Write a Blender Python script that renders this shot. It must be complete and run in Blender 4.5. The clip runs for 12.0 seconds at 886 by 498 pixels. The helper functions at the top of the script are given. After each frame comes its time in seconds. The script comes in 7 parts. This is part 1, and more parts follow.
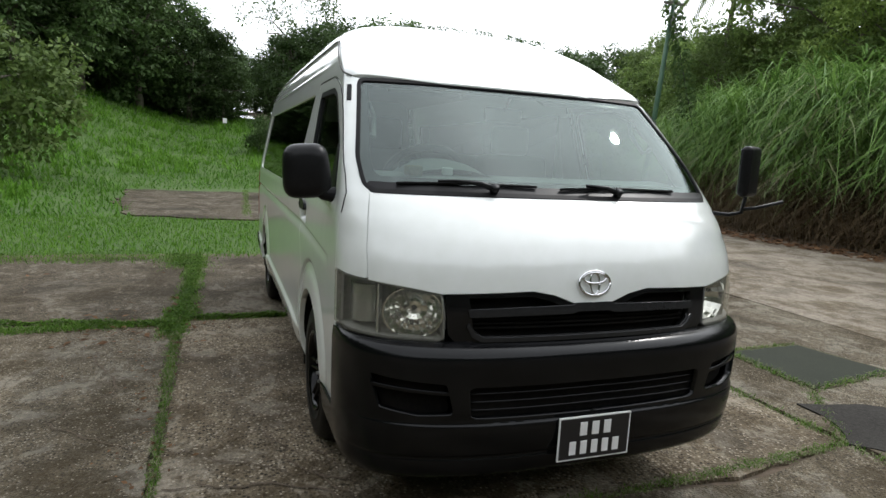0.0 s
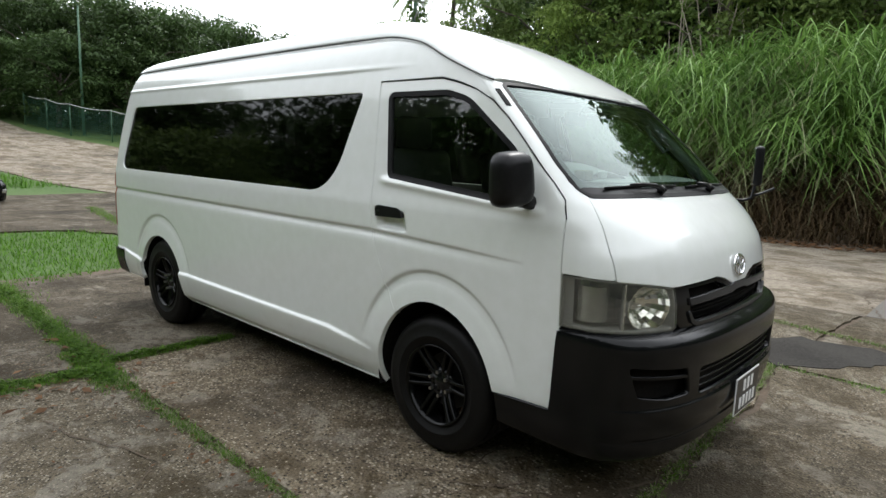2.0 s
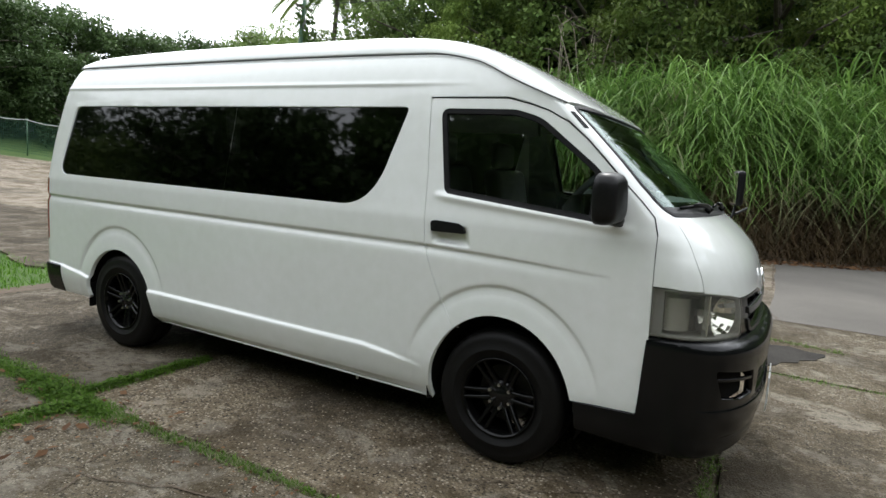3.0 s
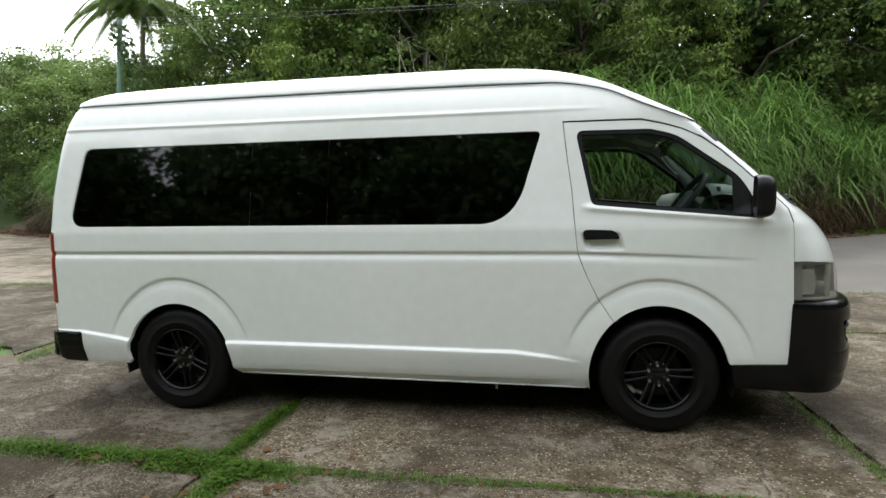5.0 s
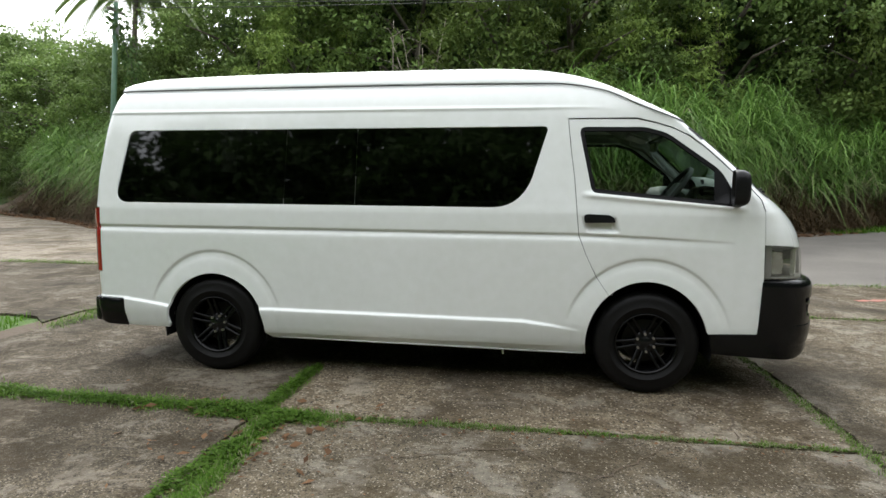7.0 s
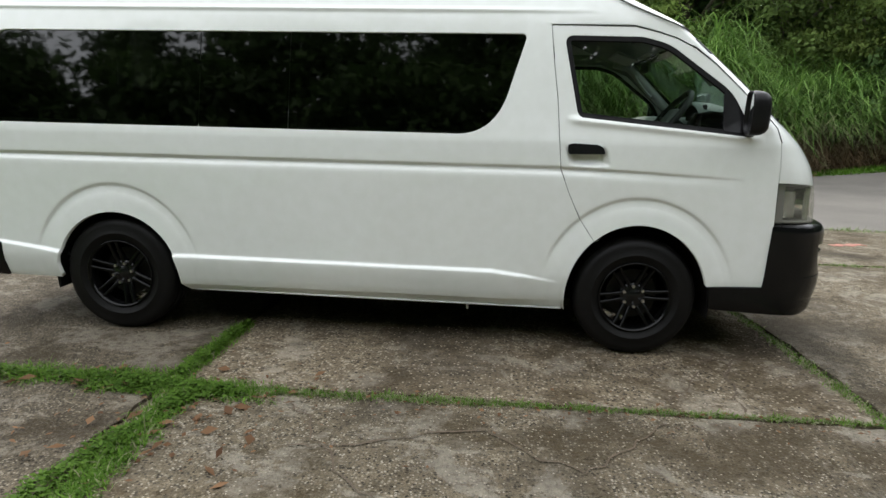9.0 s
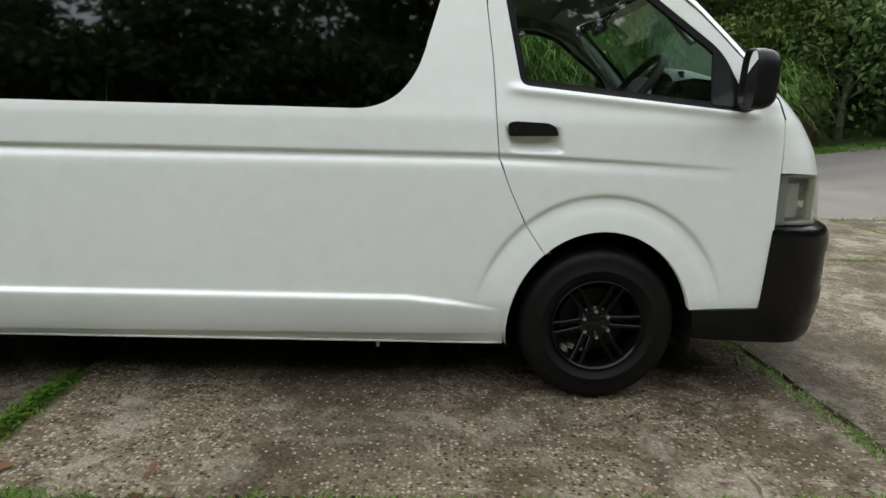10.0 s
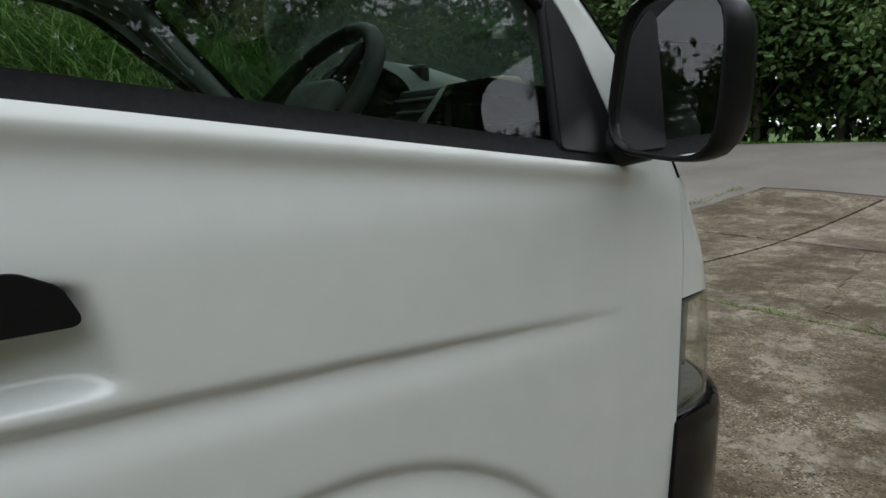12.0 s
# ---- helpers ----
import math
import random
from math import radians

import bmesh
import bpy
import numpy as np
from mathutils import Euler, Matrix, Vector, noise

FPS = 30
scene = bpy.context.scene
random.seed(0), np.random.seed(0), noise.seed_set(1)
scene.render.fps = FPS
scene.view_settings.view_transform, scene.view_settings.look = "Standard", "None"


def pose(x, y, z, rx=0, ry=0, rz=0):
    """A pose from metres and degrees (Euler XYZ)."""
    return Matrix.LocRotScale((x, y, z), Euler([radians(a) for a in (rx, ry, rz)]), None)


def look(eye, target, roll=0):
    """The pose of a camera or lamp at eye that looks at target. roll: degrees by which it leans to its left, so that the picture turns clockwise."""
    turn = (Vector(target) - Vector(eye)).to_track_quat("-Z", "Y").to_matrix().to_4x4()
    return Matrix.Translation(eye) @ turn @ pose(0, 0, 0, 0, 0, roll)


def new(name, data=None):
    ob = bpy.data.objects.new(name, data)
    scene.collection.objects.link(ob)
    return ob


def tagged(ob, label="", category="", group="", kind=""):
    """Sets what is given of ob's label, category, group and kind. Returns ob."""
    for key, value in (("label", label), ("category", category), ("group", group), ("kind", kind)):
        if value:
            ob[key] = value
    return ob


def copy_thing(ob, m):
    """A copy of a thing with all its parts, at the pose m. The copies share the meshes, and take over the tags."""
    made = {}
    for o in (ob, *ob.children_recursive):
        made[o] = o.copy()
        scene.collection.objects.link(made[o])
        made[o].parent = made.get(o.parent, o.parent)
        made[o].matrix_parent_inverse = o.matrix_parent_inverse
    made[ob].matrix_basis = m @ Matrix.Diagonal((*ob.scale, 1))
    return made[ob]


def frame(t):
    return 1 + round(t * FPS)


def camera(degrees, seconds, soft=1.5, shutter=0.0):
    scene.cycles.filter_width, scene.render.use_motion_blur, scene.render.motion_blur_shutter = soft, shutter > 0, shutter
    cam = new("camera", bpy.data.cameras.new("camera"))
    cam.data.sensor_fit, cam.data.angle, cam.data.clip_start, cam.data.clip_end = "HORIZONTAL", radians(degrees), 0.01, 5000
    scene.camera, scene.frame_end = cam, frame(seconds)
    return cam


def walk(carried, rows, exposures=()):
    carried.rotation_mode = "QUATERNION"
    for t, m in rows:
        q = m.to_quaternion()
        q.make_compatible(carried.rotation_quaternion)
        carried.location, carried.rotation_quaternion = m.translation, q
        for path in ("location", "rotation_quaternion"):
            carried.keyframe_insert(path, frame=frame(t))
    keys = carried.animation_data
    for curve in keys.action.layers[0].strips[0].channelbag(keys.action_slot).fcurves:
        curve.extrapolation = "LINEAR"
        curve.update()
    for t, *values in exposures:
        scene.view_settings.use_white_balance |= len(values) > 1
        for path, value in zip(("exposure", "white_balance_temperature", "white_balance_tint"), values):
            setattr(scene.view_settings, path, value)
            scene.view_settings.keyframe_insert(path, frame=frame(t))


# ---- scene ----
cam = camera(71.9, 12.0)
PATH = [
    (0, (4.491, -1.378, 1.478), (2.639, -0.686, 1.177), 3.0),
    (0.5, (4.286, -1.818, 1.478), (2.537, -0.905, 1.149), 2.3),
    (1, (4.008, -2.244, 1.465), (2.396, -1.112, 1.121), 1.5),
    (1.5, (3.761, -2.681, 1.481), (2.298, -1.356, 1.162), 1.9),
    (2, (3.393, -3.032, 1.474), (2.059, -1.573, 1.171), 2.1),
    (2.5, (3.024, -3.376, 1.459), (1.868, -1.763, 1.212), 2.9),
    (4.5, (1.231, -4.287, 1.435), (0.712, -2.372, 1.178), 1.7),
    (5, (0.888, -4.568, 1.433), (0.5, -2.614, 1.254), -1.2),
    (5.5, (0.79, -4.866, 1.404), (0.496, -2.892, 1.275), 0.0),
    (6, (0.76, -5.063, 1.445), (0.396, -3.105, 1.265), 0.7),
    (6.5, (0.75, -5.083, 1.406), (0.415, -3.122, 1.203), 0.2),
    (8.5, (0.7, -4.788, 1.362), (0.406, -2.82, 1.157), 1.2),
    (9, (0.636, -4.38, 1.288), (0.459, -2.427, 0.893), 1.3),
    (9.5, (0.665, -3.898, 1.262), (0.583, -1.946, 0.833), 1.2),
    (10, (0.684, -3.414, 1.232), (0.736, -1.462, 0.801), 1.3),
    (10.5, (0.74, -2.854, 1.201), (0.981, -0.919, 0.759), -1.8),
    (11, (0.829, -2.325, 1.226), (1.343, -0.439, 0.808), 0.1),
    (11.5, (0.978, -1.850, 1.277), (1.691, -0.021, 0.893), -0.8),
    (12, (1.138, -1.520, 1.300), (2.345, 0.039, 0.966), -0.7),
]
EXPOSURES = [(0, 1.43, 6320, 10), (1, 1.58, 6320, 10), (2.5, 1.80, 6320, 10), (4.5, 1.98, 6360, 10), (8.5, 2.09, 6420, 10), (10.5, 2.10, 6380, 10), (11.5, 1.86, 6320, 10), (12, 1.43, 6280, 10)]
walk(cam, [(t, look(eye, target, roll)) for t, eye, target, roll in PATH], EXPOSURES)
from mathutils.geometry import delaunay_2d_cdt


SUN_ELEVATION, SUN_AZIMUTH = 49.0, 108.0   # degrees; azimuth counted from +x towards +y
world = bpy.data.worlds.new("overcast_sky")
scene.world = world
world.use_nodes = True
wn, wl = world.node_tree.nodes, world.node_tree.links
sky = wn.new("ShaderNodeTexSky")
sky.sky_type = "NISHITA"
sky.sun_disc = False
sky.sun_elevation = radians(SUN_ELEVATION)
sky.sun_rotation = radians(90 - SUN_AZIMUTH)
sky.air_density, sky.dust_density, sky.ozone_density = 1.0, 2.0, 1.0
grey = wn.new("ShaderNodeHueSaturation")
grey.inputs["Saturation"].default_value = 0.16
cloud_noise = wn.new("ShaderNodeTexNoise")
cloud_noise.inputs["Scale"].default_value = 2.2
cloud_noise.inputs["Detail"].default_value = 5
cloud_map = wn.new("ShaderNodeMapRange")
cloud_map.inputs["From Min"].default_value, cloud_map.inputs["From Max"].default_value = 0.3, 0.7
cloud_map.inputs["To Min"].default_value, cloud_map.inputs["To Max"].default_value = 0.78, 1.15
cloud_mix = wn.new("ShaderNodeVectorMath")
cloud_mix.operation = "SCALE"
coord = wn.new("ShaderNodeTexCoord")
wl.new(coord.outputs["Generated"], cloud_noise.inputs["Vector"])
wl.new(cloud_noise.outputs["Fac"], cloud_map.inputs["Value"])
wl.new(sky.outputs["Color"], grey.inputs["Color"])
veil = wn.new("ShaderNodeVectorMath")     # thick cloud evens out the sky's glow
veil.operation = "MINIMUM"
veil.inputs[1].default_value = (7.6, 7.7, 7.8)
haze = wn.new("ShaderNodeMix")
haze.data_type = "RGBA"
haze.inputs["Factor"].default_value = 0.35
haze.inputs["B"].default_value = (7.0, 7.2, 7.3, 1)
wl.new(grey.outputs["Color"], veil.inputs[0])
wl.new(veil.outputs["Vector"], haze.inputs["A"])
wl.new(haze.outputs["Result"], cloud_mix.inputs[0])
wl.new(cloud_map.outputs["Result"], cloud_mix.inputs["Scale"])
wl.new(cloud_mix.outputs["Vector"], wn["Background"].inputs["Color"])
wn["Background"].inputs["Strength"].default_value = 0.15

sun_data = bpy.data.lights.new("sun", "SUN")
sun_data.energy, sun_data.angle, sun_data.color = 0.45, radians(1.2), (1.0, 0.96, 0.9)
sun = new("sun", sun_data)
el, az = radians(SUN_ELEVATION), radians(SUN_AZIMUTH)
sun.matrix_world = look((20 * math.cos(el) * math.cos(az), 20 * math.cos(el) * math.sin(az), 20 * math.sin(el)), (0, 0, 0))

# ---- materials ----
def material(name, base, rough, metal=0.0, second=None, scale=4.0, fine=60.0, amount=0.5, bump=0.0, bump_scale=40.0, coat=0.0, spec=0.5, coords="Object", island=0.0):
    """A surface that varies between two colours at two scales, with a fine relief."""
    m = bpy.data.materials.new(name)
    m.use_nodes = True
    nodes, links = m.node_tree.nodes, m.node_tree.links
    b = nodes["Principled BSDF"]
    b.inputs["Roughness"].default_value, b.inputs["Metallic"].default_value = rough, metal
    b.inputs["Specular IOR Level"].default_value = spec
    if coat:
        b.inputs["Coat Weight"].default_value, b.inputs["Coat Roughness"].default_value = coat, 0.04
    b.inputs["Base Color"].default_value = (*base, 1)
    tc = nodes.new("ShaderNodeTexCoord")
    if second:
        big, small = nodes.new("ShaderNodeTexNoise"), nodes.new("ShaderNodeTexNoise")
        big.inputs["Scale"].default_value, small.inputs["Scale"].default_value = scale, fine
        big.inputs["Detail"].default_value, small.inputs["Detail"].default_value = 6, 4
        add = nodes.new("ShaderNodeMath")
        add.operation = "ADD"
        links.new(tc.outputs[coords], big.inputs["Vector"])
        links.new(tc.outputs[coords], small.inputs["Vector"])
        links.new(big.outputs["Fac"], add.inputs[0])
        links.new(small.outputs["Fac"], add.inputs[1])
        ramp = nodes.new("ShaderNodeMapRange")
        ramp.inputs["From Min"].default_value, ramp.inputs["From Max"].default_value = 1 - amount * 0.5, 1 + amount * 0.5
        links.new(add.outputs[0], ramp.inputs["Value"])
        fac = ramp.outputs["Result"]
        if island:
            geo, mix_i = nodes.new("ShaderNodeNewGeometry"), nodes.new("ShaderNodeMix")
            mix_i.inputs["Factor"].default_value = island
            links.new(fac, mix_i.inputs["A"])
            links.new(geo.outputs["Random Per Island"], mix_i.inputs["B"])
            fac = mix_i.outputs["Result"]
        mix = nodes.new("ShaderNodeMix")
        mix.data_type = "RGBA"
        mix.inputs["A"].default_value, mix.inputs["B"].default_value = (*base, 1), (*second, 1)
        links.new(fac, mix.inputs["Factor"])
        links.new(mix.outputs["Result"], b.inputs["Base Color"])
    if bump:
        rn, bn = nodes.new("ShaderNodeTexNoise"), nodes.new("ShaderNodeBump")
        rn.inputs["Scale"].default_value, rn.inputs["Detail"].default_value = bump_scale, 8
        bn.inputs["Strength"].default_value, bn.inputs["Distance"].default_value = 1.0, bump
        links.new(tc.outputs[coords], rn.inputs["Vector"])
        links.new(rn.outputs["Fac"], bn.inputs["Height"])
        links.new(bn.outputs["Normal"], b.inputs["Normal"])
    return m


def glass(name, tint, rough=0.0, gloss=(1.0, 1.0, 1.0), head_on=0.045):
    """A thin pane: it lets tinted light through and mirrors more towards grazing angles, alike from both sides."""
    m = bpy.data.materials.new(name)
    m.use_nodes = True
    nodes, links = m.node_tree.nodes, m.node_tree.links
    nodes.remove(nodes["Principled BSDF"])
    clear, shine, mix = nodes.new("ShaderNodeBsdfTransparent"), nodes.new("ShaderNodeBsdfGlossy"), nodes.new("ShaderNodeMixShader")
    clear.inputs["Color"].default_value = (*tint, 1)
    shine.inputs["Roughness"].default_value = rough
    shine.inputs["Color"].default_value = (*gloss, 1)
    facing, power, scale = nodes.new("ShaderNodeLayerWeight"), nodes.new("ShaderNodeMath"), nodes.new("ShaderNodeMath")
    facing.inputs["Blend"].default_value = 0.5
    power.operation, scale.operation = "POWER", "MULTIPLY_ADD"
    power.inputs[1].default_value = 5.0
    scale.inputs[1].default_value, scale.inputs[2].default_value = 0.7, head_on
    links.new(facing.outputs["Facing"], power.inputs[0])
    links.new(power.outputs[0], scale.inputs[0])
    links.new(scale.outputs[0], mix.inputs[0])
    links.new(clear.outputs[0], mix.inputs[1])
    links.new(shine.outputs[0], mix.inputs[2])
    links.new(mix.outputs[0], nodes["Material Output"].inputs["Surface"])
    return m


def foliage(name, dark, light, rough=0.55, island=0.6, spec=0.16):
    m = material(name, dark, rough, second=light, scale=0.7, fine=6.0, amount=0.75, spec=spec, coords="Object", island=island)
    nodes, links = m.node_tree.nodes, m.node_tree.links
    b = nodes["Principled BSDF"]
    b.inputs["Subsurface Weight"].default_value = 0.0
    leafy = nodes.new("ShaderNodeBsdfTranslucent")
    mix = nodes.new("ShaderNodeMixShader")
    mix.inputs[0].default_value = 0.35
    colour = b.inputs["Base Color"].links[0].from_socket
    each, spread, tone = nodes.new("ShaderNodeObjectInfo"), nodes.new("ShaderNodeMapRange"), nodes.new("ShaderNodeHueSaturation")
    spread.inputs["To Min"].default_value, spread.inputs["To Max"].default_value = 0.72, 1.38
    links.new(each.outputs["Random"], spread.inputs["Value"])
    links.new(spread.outputs["Result"], tone.inputs["Value"])
    links.new(colour, tone.inputs["Color"])
    colour = tone.outputs["Color"]
    links.new(colour, b.inputs["Base Color"])
    links.new(colour, leafy.inputs["Color"])
    links.new(b.outputs[0], mix.inputs[1])
    links.new(leafy.outputs[0], mix.inputs[2])
    links.new(mix.outputs[0], nodes["Material Output"].inputs["Surface"])
    return m


PAINT = material("white_paint", (0.80, 0.82, 0.80), 0.3, second=(0.70, 0.725, 0.68), scale=1.1, fine=14, amount=1.1, coat=1.0)
# dark grey that stands in for the shadow under the roof lip
GUTTER_SHADE = material("gutter_shade", (0.055, 0.055, 0.052), 0.7, second=(0.085, 0.082, 0.075), scale=8, fine=60)
SEAM = material("seam_sealer", (0.16, 0.16, 0.155), 0.8)
BLACK_PLASTIC = material("black_plastic", (0.0030, 0.0032, 0.0036), 0.19, second=(0.0056, 0.0058, 0.0063), scale=5, fine=60, bump=0.0001, bump_scale=400, spec=0.25)
TRIM_BLACK = material("trim_black", (0.0055, 0.0055, 0.006), 0.36, second=(0.009, 0.009, 0.0095), scale=8, fine=70, bump=0.0002, bump_scale=600, spec=0.2)
GLOSS_BLACK = material("gloss_black", (0.004, 0.004, 0.0043), 0.15, second=(0.008, 0.008, 0.008), spec=0.3)
RIM_BLACK = material("rim_black", (0.0024, 0.0024, 0.0026), 0.12, second=(0.004, 0.004, 0.004), spec=0.2)
DISC = material("brake_disc", (0.020, 0.019, 0.018), 0.6, metal=0.3, second=(0.028, 0.026, 0.024))
NUT = material("lug_nut_steel", (0.5, 0.5, 0.5), 0.3, metal=1.0)
GREY_BLACK = material("grille_grey", (0.012, 0.0125, 0.014), 0.25, second=(0.018, 0.019, 0.020), spec=0.4)
RUBBER = material("rubber", (0.005, 0.005, 0.0055), 0.5, spec=0.12, second=(0.011, 0.011, 0.011), scale=12, fine=120)
TYRE = material("tyre_rubber", (0.004, 0.004, 0.0042), 0.5, second=(0.009, 0.0085, 0.008), spec=0.16, scale=6, fine=50, amount=1.2, bump=0.001, bump_scale=90)
CHROME = material("chrome", (0.75, 0.75, 0.76), 0.12, metal=1.0)
STEEL = material("steel", (0.35, 0.35, 0.35), 0.4, metal=1.0, second=(0.2, 0.2, 0.2))
MIRROR = material("mirror_glass", (0.85, 0.86, 0.86), 0.01, metal=1.0)
PRIVACY_GLASS = glass("privacy_glass", (0.018, 0.02, 0.019), rough=0.03, head_on=0.042)
DOOR_GLASS = glass("door_glass", (0.64, 0.70, 0.65), head_on=0.05)
SCREEN_GLASS = glass("screen_glass", (0.34, 0.43, 0.39), rough=0.012, gloss=(0.88, 1.0, 0.97), head_on=0.09)
RED_LENS = material("red_lens", (0.28, 0.012, 0.012), 0.12, second=(0.2, 0.008, 0.008), coat=0.5)
REFLECTOR = material("lamp_reflector", (0.88, 0.88, 0.86), 0.10, metal=1.0, second=(0.72, 0.72, 0.70), scale=20, fine=80)
CABIN_DARK = material("cabin_dark", (0.03, 0.032, 0.033), 0.6, second=(0.045, 0.046, 0.047), bump=0.0004, bump_scale=300)
CABIN_GREY = material("cabin_grey", (0.20, 0.22, 0.21), 0.6, second=(0.25, 0.265, 0.255), bump=0.0004, bump_scale=300)
CABIN_CLOTH = material("cabin_cloth", (0.10, 0.105, 0.10), 0.9, second=(0.15, 0.155, 0.15), scale=8, fine=220, bump=0.001, bump_scale=400)
CARD = material("pale_card", (0.30, 0.27, 0.18), 0.8, second=(0.22, 0.20, 0.14), scale=20, fine=90)
PLATE_BLACK = material("plate_black", (0.012, 0.012, 0.013), 0.35)
PLATE_WHITE = material("plate_white", (0.75, 0.75, 0.74), 0.4)
UNDERBODY = material("underbody", (0.006, 0.006, 0.006), 0.95, second=(0.014, 0.012, 0.010), spec=0.1)

LAMP_RIM = material("lamp_rim", (0.10, 0.10, 0.095), 0.5, second=(0.15, 0.15, 0.14), scale=15, fine=60)
LAMP_BODY = material("lamp_body", (0.60, 0.60, 0.57), 0.26, metal=0.8, second=(0.46, 0.46, 0.43), scale=15, fine=60)


def hazed_glass(name, tint, haze):
    """A lens that age has clouded a little."""
    m = glass(name, tint, 0.03)
    nodes, links = m.node_tree.nodes, m.node_tree.links
    out = nodes["Material Output"]
    clear = out.inputs["Surface"].links[0].from_socket
    cloud, mix = nodes.new("ShaderNodeBsdfDiffuse"), nodes.new("ShaderNodeMixShader")
    cloud.inputs["Color"].default_value = (0.42, 0.42, 0.36, 1)
    spots = nodes.new("ShaderNodeTexNoise")
    spots.inputs["Scale"].default_value = 9
    amount = nodes.new("ShaderNodeMath")
    amount.operation = "MULTIPLY"
    amount.inputs[1].default_value = haze * 2
    links.new(spots.outputs["Fac"], amount.inputs[0])
    links.new(amount.outputs[0], mix.inputs[0])
    links.new(clear, mix.inputs[1])
    links.new(cloud.outputs[0], mix.inputs[2])
    links.new(mix.outputs[0], out.inputs["Surface"])
    return m


LENS_HAZED = hazed_glass("hazed_lens", (0.92, 0.92, 0.87), 0.09)


# ---- tools ----
def part(name, bm, mat, parent=None, label="", smooth=False):
    """Links a bmesh (or a ready mesh) as one mesh object under a thing or a part."""
    if isinstance(bm, bpy.types.Mesh):
        me = bm
    else:
        me = bpy.data.meshes.new(name)
        bm.to_mesh(me)
        bm.free()
        if smooth:
            me.polygons.foreach_set("use_smooth", [True] * len(me.polygons))
    if mat and not me.materials:
        me.materials.append(mat)
    ob = new(name, me)
    if parent:
        ob.parent = parent
        ob.matrix_parent_inverse = parent_world(parent).inverted()
    return tagged(ob, label)


def parent_world(ob):
    m = ob.matrix_basis.copy()
    while ob.parent:
        m = ob.parent.matrix_basis @ m
        ob = ob.parent
    return m


def thing(name, place, label, category, group=""):
    ob = new(name)
    ob.empty_display_size = 0.2
    ob.matrix_basis = Matrix.Translation(place)
    return tagged(ob, label, category, group)


def mesh_of(name, verts, faces, mat=None, smooth=False):
    me = bpy.data.meshes.new(name)
    me.from_pydata([tuple(v) for v in verts], [], [tuple(f) for f in faces])
    if smooth:
        me.polygons.foreach_set("use_smooth", [True] * len(me.polygons))
    if mat:
        me.materials.append(mat)
    return me


def box_bm(size, at=(0, 0, 0), bevel=0.0, segments=2, turn=None, bm=None):
    bm = bm or bmesh.new()
    made = bmesh.ops.create_cube(bm, size=1.0)
    vs = made["verts"]
    bmesh.ops.scale(bm, vec=size, verts=vs)
    if bevel:
        es = list({e for v in vs for e in v.link_edges})
        res = bmesh.ops.bevel(bm, geom=es, offset=bevel, segments=segments, profile=0.5, affect="EDGES")
        vs = list({v for f in res["faces"] for v in f.verts} | {v for v in vs if v.is_valid})
    if turn:
        bmesh.ops.transform(bm, matrix=turn, verts=vs)
    bmesh.ops.translate(bm, vec=at, verts=vs)
    return bm


def tube_bm(points, radius, sides=8, bm=None, taper=None):
    """A round bar along points; taper gives the radius at each point."""
    bm = bm or bmesh.new()
    rings = []
    pts = [Vector(p) for p in points]
    up = Vector((0, 0, 1))
    for i, p in enumerate(pts):
        d = (pts[min(i + 1, len(pts) - 1)] - pts[max(i - 1, 0)]).normalized()
        side = d.cross(up)
        if side.length < 1e-3:
            side = d.cross(Vector((1, 0, 0)))
        side.normalize()
        lift = side.cross(d)
        r = taper[i] if taper else radius
        rings.append([bm.verts.new(p + r * (math.cos(a) * side + math.sin(a) * lift)) for a in (2 * math.pi * k / sides for k in range(sides))])
    for a, b in zip(rings, rings[1:]):
        for k in range(sides):
            bm.faces.new((a[k], a[(k + 1) % sides], b[(k + 1) % sides], b[k]))
    bm.faces.new(rings[0][::-1])
    bm.faces.new(rings[-1])
    return bm


def lathe_bm(profile, axis="y", steps=48, bm=None):
    """Turns (radius, along) pairs round an axis; the profile is closed where it meets radius 0."""
    bm = bm or bmesh.new()
    rings = []
    for r, a in profile:
        ring = []
        for k in range(steps):
            t = 2 * math.pi * k / steps
            c, s = r * math.cos(t), r * math.sin(t)
            ring.append(bm.verts.new((c, a, s) if axis == "y" else ((c, s, a) if axis == "z" else (a, c, s))))
        rings.append(ring)
    for p, q in zip(rings, rings[1:]):
        for k in range(steps):
            bm.faces.new((p[k], p[(k + 1) % steps], q[(k + 1) % steps], q[k]))
    bmesh.ops.recalc_face_normals(bm, faces=bm.faces)
    return bm


def curve(xs, ys):
    """A smooth monotone curve through points, for arrays."""
    xs, ys = np.array(xs, float), np.array(ys, float)
    h, d = np.diff(xs), np.diff(ys) / np.diff(xs)
    m = np.zeros_like(xs)
    m[0], m[-1] = d[0], d[-1]
    for i in range(1, len(xs) - 1):
        if d[i - 1] * d[i] > 0:
            w1, w2 = 2 * h[i] + h[i - 1], h[i] + 2 * h[i - 1]
            m[i] = (w1 + w2) / (w1 / d[i - 1] + w2 / d[i])

    def f(x):
        x = np.clip(np.asarray(x, float), xs[0], xs[-1])
        i = np.clip(np.searchsorted(xs, x) - 1, 0, len(h) - 1)
        t = (x - xs[i]) / h[i]
        return ((1 + 2 * t) * (1 - t) ** 2 * ys[i] + t * (1 - t) ** 2 * h[i] * m[i] + t * t * (3 - 2 * t) * ys[i + 1] + t * t * (t - 1) * h[i] * m[i + 1])

    return f


